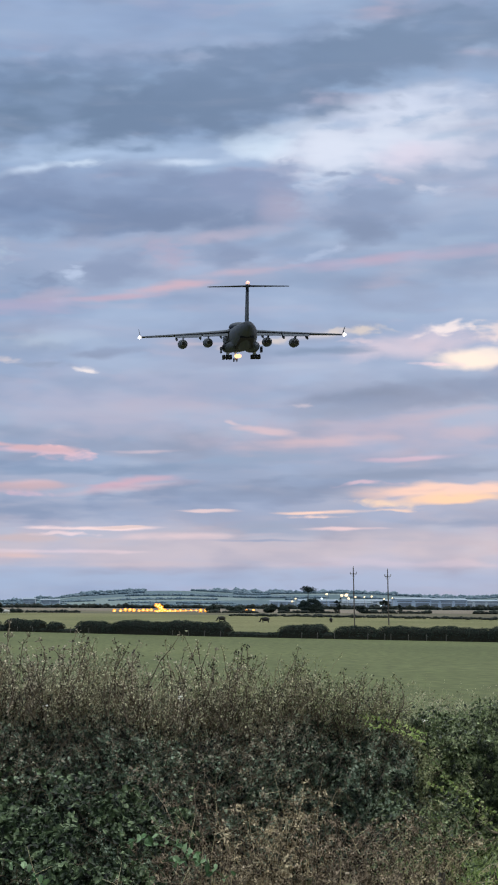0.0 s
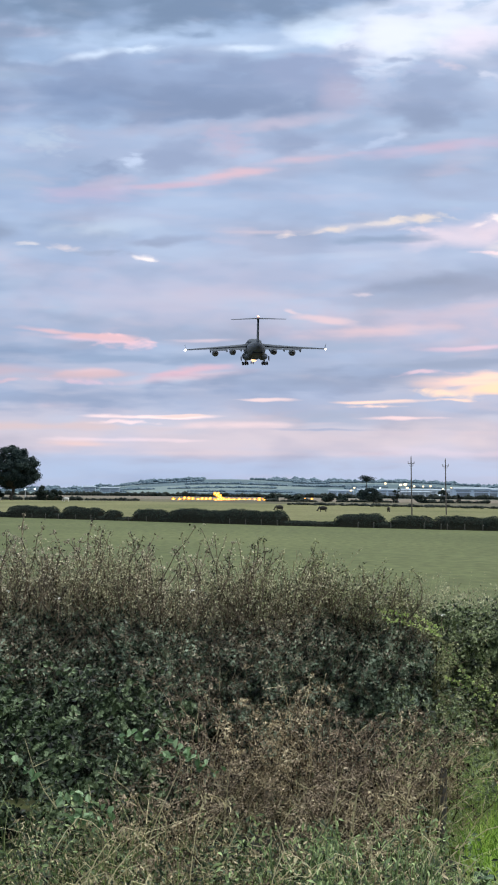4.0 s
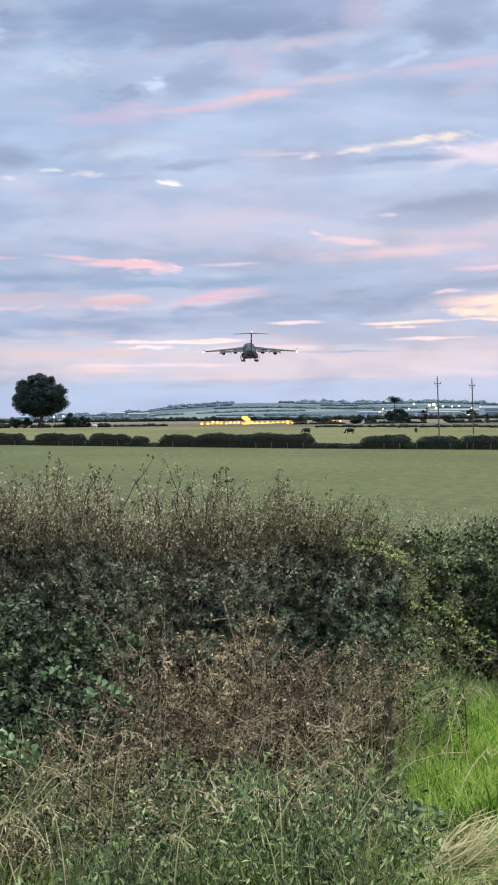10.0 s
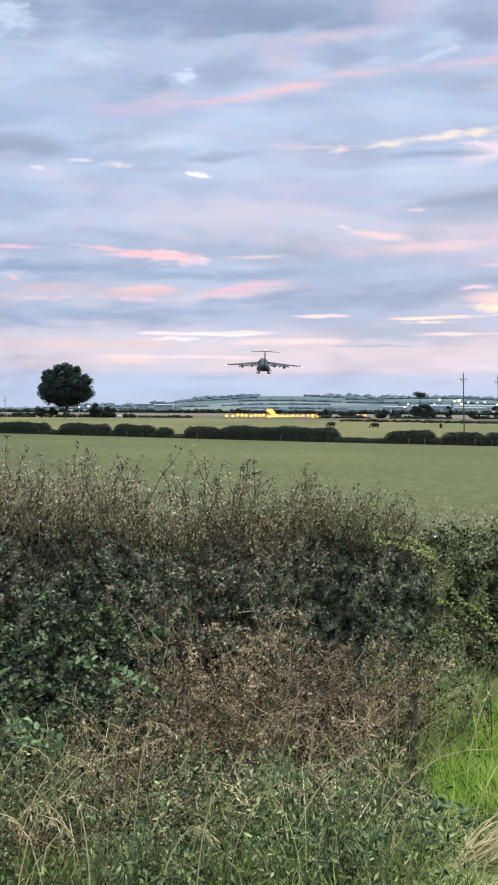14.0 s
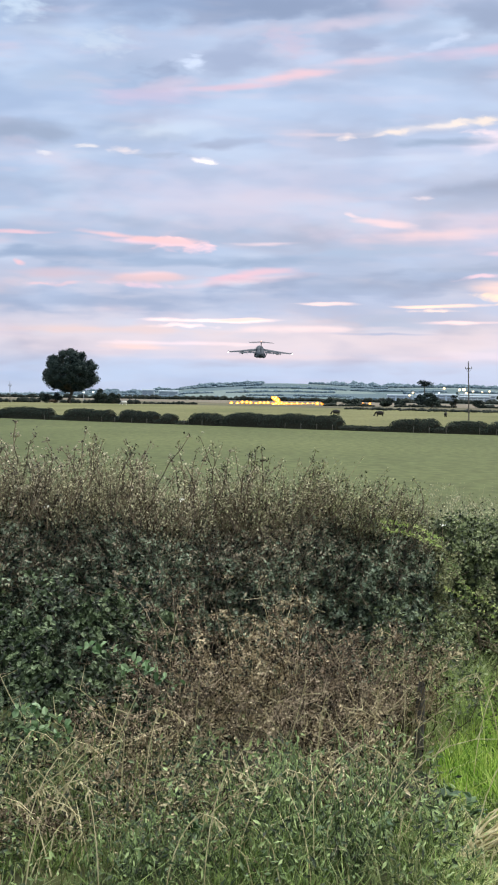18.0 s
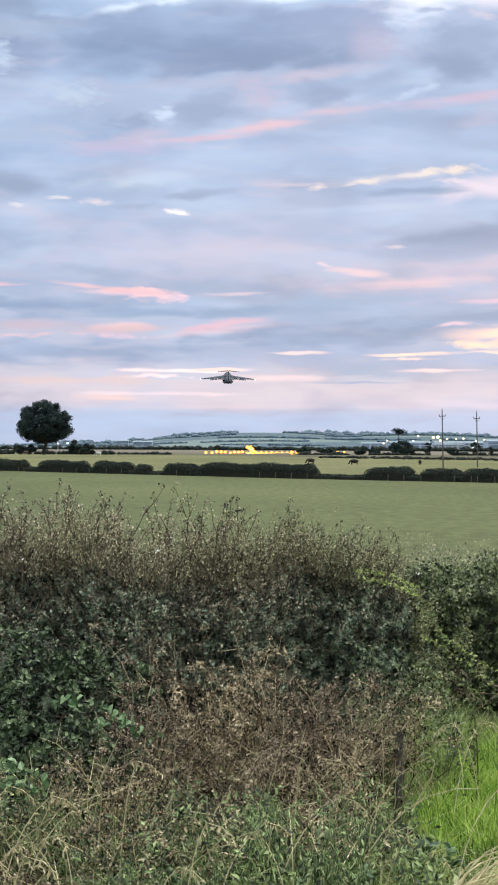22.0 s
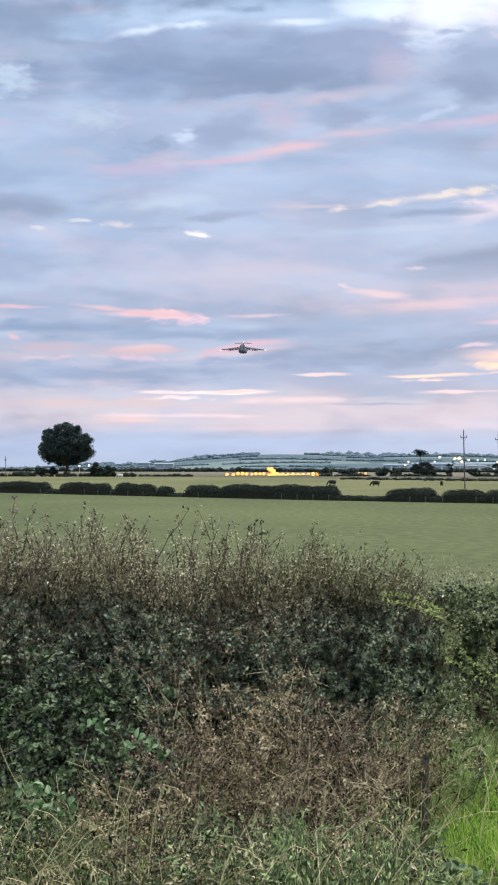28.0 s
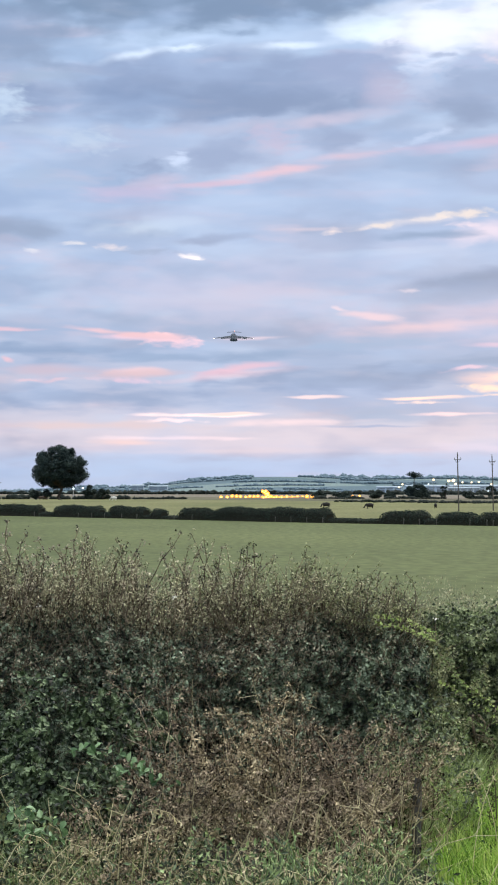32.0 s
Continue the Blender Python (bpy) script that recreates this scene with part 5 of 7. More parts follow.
def make_aircraft():
    """A four-engined military transport, gear down. Its origin lies midway between the wing tips; its nose points along +y."""
    a = thing("transport_aircraft", "dark grey four-engined military transport aircraft in flight", "aircraft")
    part("fuselage", loft([(29.5, 0, -1.6, 0.15, 0.15), (28.6, 0, -1.4, 1.2, 1.1), (26.5, 0, -1.0, 2.3, 2.2), (23.5, 0, -0.55, 3.1, 3.05), (20, 0, -0.4, 3.43, 3.43), (0, 0, -0.4, 3.43, 3.43),
                           (-6, 0, -0.2, 3.4, 3.3), (-11, 0, 0.5, 3.0, 2.7), (-16, 0, 1.25, 2.2, 1.95), (-20, 0, 1.8, 1.35, 1.3), (-23, 0, 2.2, 0.35, 0.6)]), M["airframe"], a, smooth=True)
    part("wing_fairing", loft([(16, 0, 2.6, 0.6, 0.3), (13, 0, 2.7, 2.3, 0.95), (6, 0, 2.75, 2.7, 1.05), (0, 0, 2.7, 2.3, 0.85), (-4, 0, 2.6, 0.5, 0.3)]), M["airframe"], a, smooth=True)
    g = Geo()
    g.add([(-2.2, -4.5, -3.05), (2.2, -4.5, -3.05), (1.75, -16.3, -0.45), (-1.75, -16.3, -0.45), (-2.2, -4.5, -3.35), (2.2, -4.5, -3.35), (1.75, -16.3, -0.8), (-1.75, -16.3, -0.8)],
          [(0, 1, 2, 3), (7, 6, 5, 4), (0, 4, 5, 1), (1, 5, 6, 2), (2, 6, 7, 3), (3, 7, 4, 0)])
    # the ramp's near-black colour paints the shade under the tail
    part("cargo_ramp", g, M["airframe_shaded"], a)
    for s in (-1, 1):
        part("wing", plate([(s * 1.5, 12.8, 0.6, 1.15, 1.75), (s * 9, 9.0, -0.4, 0.8, 1.2), (s * 17, 5.1, -1.2, 0.42, 0.8), (s * 25.7, 1.0, -2.2, 0.05, 0.45)]), M["airframe"], a, smooth=True)
        for xa, xb in ((3.6, 10.0), (10.3, 17.0)):
            za, zb = 1.0 - 0.04 * xa, 1.0 - 0.04 * xb
            ya, yb = 0.7 - 0.105 * xa, 0.7 - 0.105 * xb
            g = Geo()
            g.add([(s * xa, ya, za), (s * xb, yb, zb), (s * xb, yb - 2.2, zb - 0.6), (s * xa, ya - 2.7, za - 0.75), (s * xa, ya + 0.2, za - 0.4), (s * xb, yb + 0.2, zb - 0.3), (s * xb, yb - 2.2, zb - 0.68), (s * xa, ya - 2.7, za - 0.83)],
                  [(0, 1, 2, 3), (7, 6, 5, 4), (0, 4, 5, 1), (1, 5, 6, 2), (2, 6, 7, 3), (3, 7, 4, 0)])
            part("flap", g, M["airframe"], a)
        part("aileron", plate([(s * 17.4, -1.0, -2.6, 0.32, 0.2), (s * 24.4, -1.8, -3.0, 0.02, 0.16)]), M["airframe"], a)
        w = plate([(0.0, 0.9, -2.2, s * 25.7, 0.22), (0.9, -0.1, -2.3, s * 25.9, 0.14), (2.1, -1.3, -2.7, s * 26.2, 0.06)], True)
        part("winglet", w, M["airframe"], a)
        lamp = part("tip_lamp", ball(0.5, (s * 26.0, -2.3, 0.0)), M["strobe"], a, "white wing tip lamp")
        for x, y, z in ((7.75, 12.3, -1.25), (14.5, 9.2, -1.6)):
            e = part("engine", loft([(y + 3.4, s * x, z, 1.1, 1.1), (y + 2.9, s * x, z, 1.25, 1.25), (y, s * x, z, 1.22, 1.22), (y - 2.2, s * x, z, 1.0, 1.0), (y - 3.2, s * x, z, 0.8, 0.8)], 16), M["airframe"], a, smooth=True)
            part("nozzle", loft([(y - 3.0, s * x, z, 0.8, 0.8), (y - 4.3, s * x, z, 0.55, 0.55)], 14), M["engine"], e)
            part("intake", loft([(y + 3.45, s * x, z, 0.98, 0.98), (y + 3.3, s * x, z, 0.4, 0.4)], 14), M["engine"], e)
            top = 0.8 - 0.035 * x
            part("pylon", plate([(z + 0.9, y + 1.8, y - 3.2, s * x, 0.42), (top, y - 0.4, y - 6.5, s * x, 0.3)], True), M["airframe"], a)
        for x in (5.3, 10.6, 16.6):
            f = loft([(3.0, s * x, 0.65 - 0.04 * x, 0.1, 0.1), (0.6, s * x, 0.25 - 0.04 * x, 0.3, 0.5), (-2.0, s * x, -0.1 - 0.04 * x, 0.24, 0.4), (-3.6, s * x, -0.4 - 0.04 * x, 0.05, 0.06)], 8)
            part("flap_fairing", f, M["airframe"], a, smooth=True)
        part("sponson", loft([(12, s * 3.1, -2.7, 0.2, 0.2), (9.5, s * 2.9, -2.7, 1.6, 1.35), (3, s * 2.95, -2.75, 1.8, 1.45), (-3, s * 2.7, -2.6, 1.6, 1.3), (-6.5, s * 2.6, -2.4, 0.3, 0.3)], 14), M["airframe"], a, smooth=True)
        part("tailplane", plate([(s * 0.2, -17.2, -22.3, 11.7, 0.5), (s * 9.9, -21.0, -23.8, 11.45, 0.2)]), M["airframe"], a, smooth=True)
    part("fin", plate([(1.2, -10.2, -20.3, 0, 0.75), (3.0, -12.6, -20.8, 0, 0.95), (11.6, -17.0, -22.4, 0, 0.72)], True), M["airframe"], a, smooth=True)
    part("fin_cap", loft([(-15.6, 0, 11.8, 0.12, 0.12), (-17, 0, 11.8, 0.5, 0.5), (-21, 0, 11.75, 0.48, 0.42), (-23.6, 0, 11.7, 0.06, 0.06)], 12), M["airframe"], a, smooth=True)
    part("beacon", ball(0.52, (0, -20.2, 12.45)), M["beacon"], a, "glowing red-white beacon")
    gears = []
    for s in (-1, 1):
        g = Geo()
        for y in (4.4, 0.4):
            g.tube([(s * 3.2, y, -3.2), (s * 3.6, y, -5.3)], [0.32, 0.24], 7)
            g.tube([(s * 2.7, y, -5.25), (s * 4.7, y, -5.25)], [0.15, 0.15], 6)
        leg = part("main_gear", g, M["steel"], a)
        for y in (4.4, 0.4):
            for x in (2.8, 3.6, 4.5):
                w = Geo()
                w.tube([(s * x - 0.26, y, -5.25), (s * x - 0.18, y, -5.25), (s * x + 0.18, y, -5.25), (s * x + 0.26, y, -5.25)], [0.45, 0.64, 0.64, 0.45], 12)
                part("wheel", w, M["tyre"], leg)
        g = Geo()
        g.box((s * 5.15 - 0.06, -0.8, -4.2), (s * 5.15 + 0.06, 5.6, -2.6))
        part("gear_door", g, M["airframe_shaded"], leg)
        gears.append(leg)
    g = Geo()
    g.tube([(0, 21.5, -3.2), (0, 21.5, -5.7)], [0.2, 0.15], 7)
    nose = part("nose_gear", g, M["steel"], a)
    for x in (-0.4, 0.4):
        w = Geo()
        w.tube([(x - 0.17, 21.5, -5.7), (x - 0.12, 21.5, -5.7), (x + 0.12, 21.5, -5.7), (x + 0.17, 21.5, -5.7)], [0.36, 0.5, 0.5, 0.36], 12)
        part("wheel", w, M["tyre"], nose)
    part("landing_lamp", ball(0.75, (0.6, 20.6, -4.7), (1.3, 0.6, 0.8), 2), M["landing"], nose, "glowing orange landing lamp")
    gears.append(nose)
    return a, gears


aircraft, landing_gear = make_aircraft()

# ---- the hedge before the camera ----
def front_y(x):
    """Where the face of the hedge stands: it runs away to the right."""
    x = np.asarray(x, float)
    return 11.75 + 0.62 * np.clip(x, -3.0, 0.8) + 0.10 * np.sin(x * 3.7 + 1) + 0.07 * np.sin(x * 9.1) + 0.9 * np.clip((x - 0.8) / 0.3, 0, 2) ** 2


def top_z(x):
    x = np.asarray(x, float)
    return 1.10 + 0.035 * np.sin(x * 4.3 + 0.6) + 0.03 * np.sin(x * 11) + 0.05 * np.clip(-x, 0, 2) - 0.08 * np.clip(x - 0.1, 0, 0.7) - 0.3 * np.clip((x - 0.76) / 0.3, 0, 1)


def wavy(p, s):
    return np.array([noise.noise((a * s, b * s, c * s)) for a, b, c in p])


def hedge_face(xa, xb, n, seed, front, top, low=0.02, depth=0.55, keep=None):
    """Leaf places on the lumpy face and the rounded top of a hedge."""
    rng = np.random.default_rng(seed)
    x = rng.uniform(xa, xb, n)
    f = rng.uniform(0, 1, n) ** 0.9
    z = low + (top(x) - low) * f
    round_off = 0.45 * np.clip((f - 0.62) / 0.38, 0, 1) ** 1.6
    y = front(x) + round_off + rng.exponential(0.07, n)
    p = np.stack([x, y, z + rng.normal(size=n) * 0.03], 1)
    lump = wavy(p, 2.6) * 0.1 + wavy(p + 7, 6.5) * 0.06
    p[:, 1] -= lump
    hollow = wavy(p + 31, 4.3)
    p = p[(hollow > -0.6) | (p[:, 2] > 0.78)]
    return p if keep is None else p[keep(p, rng)]


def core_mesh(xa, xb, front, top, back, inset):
    """A solid inside for a hedge; its near-black colour stands in for interior shade."""
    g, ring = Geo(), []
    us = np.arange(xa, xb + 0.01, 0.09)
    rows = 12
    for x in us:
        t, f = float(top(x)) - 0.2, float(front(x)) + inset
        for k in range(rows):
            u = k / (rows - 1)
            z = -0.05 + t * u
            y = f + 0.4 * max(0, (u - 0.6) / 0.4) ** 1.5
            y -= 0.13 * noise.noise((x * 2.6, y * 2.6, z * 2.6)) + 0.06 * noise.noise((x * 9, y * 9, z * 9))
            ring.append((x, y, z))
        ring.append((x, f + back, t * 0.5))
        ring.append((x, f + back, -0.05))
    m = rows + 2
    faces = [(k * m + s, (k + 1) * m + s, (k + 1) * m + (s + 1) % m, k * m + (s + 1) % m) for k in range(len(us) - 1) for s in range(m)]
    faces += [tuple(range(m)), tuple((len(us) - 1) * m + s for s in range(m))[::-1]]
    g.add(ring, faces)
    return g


hedge = thing("hawthorn_hedge", "overgrown dark green and rusty hawthorn hedge along the verge", "hedge", (0, 12, 0))


def under(ob, thing_ob):
    """Keeps world places for parts of a thing that stands off the origin."""
    ob.matrix_parent_inverse = Matrix.Translation(-thing_ob.location)
    return ob


def rusty(p):
    """How far the growth has turned: the upper half and the left, in patches."""
    s = 0.46 + 0.85 * (p[:, 2] - 0.8) - 0.08 * p[:, 0] + 0.5 * wavy(p + 3, 1.3)
    return np.clip(s, 0.06, 0.88)


# added dark solid: shade behind the hawthorn leaves, put into colour
under(part("inner_growth", core_mesh(-5.5, 1.1, front_y, top_z, 1.6, 0.3), M["inner_shade"], hedge), hedge)
p_near = hedge_face(-2.6, 1.16, 170000, 11, front_y, top_z)
p_far = hedge_face(-5.6, -2.6, 16000, 12, front_y, top_z)
for k, (p_set, size) in enumerate(((p_near, 0.0245), (p_far, 0.046))):
    rng = np.random.default_rng(90 + k)
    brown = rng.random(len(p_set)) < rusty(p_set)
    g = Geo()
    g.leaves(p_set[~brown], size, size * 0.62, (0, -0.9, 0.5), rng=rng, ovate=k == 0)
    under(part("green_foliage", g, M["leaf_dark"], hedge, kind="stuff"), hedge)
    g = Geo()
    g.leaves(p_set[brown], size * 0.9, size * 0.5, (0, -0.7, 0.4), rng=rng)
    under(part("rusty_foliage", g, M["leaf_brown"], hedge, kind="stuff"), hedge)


def hedge_twigs():
    rng = np.random.default_rng(14)
    g = Geo()
    p = hedge_face(-2.6, 1.0, 3600, 15, front_y, top_z)
    for q in p:
        d = Vector(rng.normal(size=3)) + Vector((0, -0.35, 0.9))
        d.normalize()
        l = rng.uniform(0.08, 0.26)
        a = Vector(q)
        g.tube([a, a + d * l * 0.5 + Vector(rng.normal(size=3)) * 0.012, a + d * l], [0.0024, 0.002, 0.001], 3, False)
    under(part("brushwood", g, M["twig"], hedge, kind="stuff"), hedge)


hedge_twigs()


def shoot(x, y, z0, tall, lean, seed, leafy):
    """One long shoot that stands out over the hedge, with a few small leaves and side twigs."""
    rng = np.random.default_rng(seed)
    g, lv = Geo(), Geo()
    pts = [Vector((x, y, z0))]
    steps = 7
    bow = rng.normal() * 0.05
    for k in range(steps):
        pts.append(pts[-1] + Vector((lean * tall / steps + bow * (k - 3) * 0.12 + rng.normal() * 0.01, rng.normal() * 0.01, tall / steps)))
    r = [0.0052 * (1 - 0.75 * k / steps) + 0.0008 for k in range(steps + 1)]
    g.tube(pts, r, 4, False)
    spots = []
    for k in range(1, steps + 1):
        for _ in range(2):
            if rng.random() < 0.4:
                d = Vector((rng.normal(), rng.normal() * 0.6, 0.9)).normalized() * rng.uniform(0.03, 0.12) * (1.25 - k / steps)
                g.tube([pts[k], pts[k] + d], [0.002, 0.0009], 3, False)
                spots += [pts[k] + d, pts[k] + d * 0.6, pts[k] + d * 0.8 + Vector(rng.normal(size=3)) * 0.01]
        spots += [pts[k] + Vector(rng.normal(size=3)) * 0.013 for _ in range(leafy + 8)]
    t = under(part("shoot", g, M["twig"], hedge), hedge)
    lv.leaves([tuple(s) for s in spots], 0.018, 0.0095, (0, -0.6, 0.4), 0.4, rng=rng)
    ob = part("shoot_leaves", lv, M["leaf_brown"] if rng.random() < 0.3 - 0.3 * x else M["field_grass" if rng.random() < 0.5 - 0.4 * x else "leaf_olive"], t)
    ob.matrix_parent_inverse = Matrix.Identity(4)


def shoots():
    rng = np.random.default_rng(21)
    for k in range(185):
        x = rng.uniform(-2.6, 0.8) if k % 3 else float(rng.choice((-2.2, -1.62, -1.28, -0.95, -0.66, -0.45, -0.3))) + rng.normal() * 0.1
        y = float(front_y(x)) + rng.uniform(0.0, 0.55)
        tall = rng.uniform(0.22, 0.46) * (1.0 if x < 0.0 else 0.74)
        if k % 3 == 0:
            tall += 0.07
        shoot(x, y, float(top_z(x)) - 0.12, tall, rng.normal() * 0.22 + 0.06, 300 + k, int(rng.integers(1, 4)))


shoots()


def fine_shoots():
    """The thin growth of the year, a haze of stems and small leaves over the hedge."""
    rng = np.random.default_rng(22)
    g, lv, spots, greener = Geo(), Geo(), [], []
    for k in range(1300):
        x = rng.uniform(-2.7, 0.85)
        y = float(front_y(x)) + rng.uniform(0.0, 0.6)
        z = float(top_z(x)) - rng.uniform(0.05, 0.2)
        tall = rng.uniform(0.1, 0.34) * (1.0 if x < 0.35 else 0.75)
        lean = Vector((rng.normal() * 0.3 + 0.04, rng.normal() * 0.2, 1))
        a = Vector((x, y, z))
        b = a + lean * tall * 0.5 + Vector(rng.normal(size=3)) * 0.012
        c = a + lean * tall
        g.tube([a, b, c], [0.0018, 0.0013, 0.0006], 3, False)
        for u in rng.uniform(0.1, 1.0, 17):
            (greener if x + rng.normal() * 0.4 > 0.1 else spots).append(tuple(a.lerp(c, float(u)) + Vector(rng.normal(size=3)) * 0.013))
    lv.leaves(spots, 0.02, 0.009, (0, -0.6, 0.5), 0.3, rng=rng)
    under(part("thin_growth", g, M["twig"], hedge, kind="stuff"), hedge)
    under(part("small_leaf_growth", lv, M["field_grass"], hedge, kind="stuff"), hedge)
    lv = Geo()
    lv.leaves(greener, 0.021, 0.0095, (0, -0.6, 0.5), 0.3, rng=rng)
    under(part("small_leaf_growth", lv, M["leaf_olive"], hedge, kind="stuff"), hedge)


fine_shoots()

# ---- the greener hedge beyond the gap ----
right_hedge = thing("field_boundary_hedge", "green leafy hedge beyond a grassy gap in the verge", "hedge", (2.2, 13, 0))


def right_front(x):
    x = np.asarray(x, float)
    return 12.75 + 0.12 * (x - 0.8) + 0.08 * np.sin(x * 4.1) + 0.06 * np.sin(x * 9.7)


def right_top(x):
    x = np.asarray(x, float)
    return 0.97 + 0.03 * np.sin(x * 5.3) + 0.03 * np.sin(x * 13)


# same dark solid for the right hedge, its inner shade painted
under(part("inner_growth", core_mesh(0.6, 6.0, right_front, right_top, 1.4, 0.25), M["inner_shade"], right_hedge), right_hedge)
g = Geo()
g.leaves(hedge_face(0.55, 2.6, 46000, 31, right_front, right_top, 0.1), 0.03, 0.019, (0, -0.9, 0.6), rng=np.random.default_rng(32))
g.leaves(hedge_face(2.6, 6.0, 16000, 33, right_front, right_top, 0.1), 0.05, 0.033, (0, -0.9, 0.6), rng=np.random.default_rng(34))
under(part("foliage", g, M["leaf_green"], right_hedge, kind="stuff"), right_hedge)


def gnarled(x, seed):
    """A bent, branching hedge stem that shows below the leaves."""
    rng = np.random.default_rng(seed)
    g = Geo()

    def grow(p, d, l, r, depth):
        pts = [p]
        for _ in range(4):
            d = (d + Vector(rng.normal(size=3)) * 0.38).normalized()
            pts.append(pts[-1] + d * l / 4)
        g.tube(pts, [r, r * 0.9, r * 0.8, r * 0.7, r * 0.6], 5, False)
        if depth:
            for _ in range(2):
                grow(pts[int(rng.integers(2, 5))], (d + Vector(rng.normal(size=3)) * 0.8).normalized(), l * 0.62, r * 0.55, depth - 1)

    grow(Vector((x, float(right_front(x)) - 0.03, -0.02)), Vector((0, -0.05, 1)), 0.42, 0.012, 3)
    return under(part("stem", g, M["twig"], right_hedge), right_hedge)


for k, x in enumerate((0.98, 1.16, 1.36, 1.5, 1.74, 1.95, 2.2)):
    gnarled(x, 350 + k)

# ---- arching bramble with lime leaves ----
bramble = thing("bramble", "arching bramble with yellow-green leaves over the end of the hedge", "bramble", (0.95, 12.0, 0))


def bramble_corner():
    """Olive leaves that fill the corner, and long lit sprays of lime leaves in front of them."""
    rng = np.random.default_rng(41)
    n = 13000
    x = rng.uniform(0.78, 1.36, n)
    f = rng.random(n)
    z = 0.05 + (0.86 - 0.3 * np.clip((x - 1.05) / 0.3, 0, 1) - 0.12 * np.sin(x * 14)) * f
    y = 12.05 + 0.45 * f + 0.4 * np.abs(x - 0.95) + rng.exponential(0.1, n)
    p = np.stack([x, y, z], 1)
    p[:, 1] -= wavy(p, 4.5) * 0.16
    p = p[wavy(p + 15, 5.5) > -0.2 + 0.5 * np.clip((p[:, 0] - 0.95) / 0.25, 0, 1)]
    lit = rng.random(len(p)) < np.clip(0.16 + 0.45 * wavy(p + 40, 3.4), 0.03, 0.42)
    g = Geo()
    g.leaves(p[~lit], 0.026, 0.016, (0, -0.9, 0.6), rng=rng)
    under(part("foliage", g, M["leaf_olive"], bramble, kind="stuff"), bramble)
    g = Geo()
    g.leaves(p[lit], 0.024, 0.014, (0, -0.9, 0.8), rng=rng)
    under(part("pale_foliage", g, M["leaf_lime_dull"], bramble, kind="stuff"), bramble)
    for k, (a, b, c) in enumerate((((0.62, 12.0, 1.02), (0.8, 11.85, 1.04), (0.98, 11.8, 0.93)), ((0.66, 11.95, 0.98), (0.84, 11.8, 0.96), (0.96, 11.75, 0.9)),
                                   ((0.8, 11.9, 0.72), (0.95, 11.75, 0.66), (1.22, 11.7, 0.42)), ((0.88, 11.85, 0.76), (1.05, 11.7, 0.62), (1.26, 11.65, 0.5)),
                                   ((0.78, 11.9, 0.9), (0.88, 11.8, 0.8), (0.93, 11.75, 0.62)), ((0.95, 11.8, 0.5), (1.1, 11.7, 0.45), (1.2, 11.65, 0.26)), ((0.74, 11.9, 0.55), (0.9, 11.8, 0.5), (1.0, 11.75, 0.3)))):
        a, b, c = (Vector(q) + Vector((-0.1, 0.1, -0.01) if k < 2 else (0.14, 0.1, -0.1)) for q in (a, b, c))
        g, lv = Geo(), Geo()
        pts = [a.lerp(b, t).lerp(b.lerp(c, t), t) for t in np.linspace(0, 1, 12)]
        g.tube(pts, [0.0032 - 0.0002 * i for i in range(12)], 4, False)
        spots = [p_ + Vector((rng.normal() * 0.013, rng.normal() * 0.012, rng.normal() * 0.008)) for p_ in pts for _ in range(7)]
        lv.leaves([tuple(s_) for s_ in spots], 0.024, 0.013, (0, -0.7, 1.4), rng=rng, ovate=True)
        cane = under(part("cane", g, M["twig"], bramble), bramble)
        part("cane_leaves", lv, M["leaf_lime" if k < 4 else "leaf_lime_dull"], cane).matrix_parent_inverse = Matrix.Identity(4)


bramble_corner()


# ---- bramble thicket and pale sprays near the verge ----
thicket = thing("bramble_thicket", "dark green bramble thicket with pale leafy sprays", "bramble", (-1.1, 8.4, 0.1))


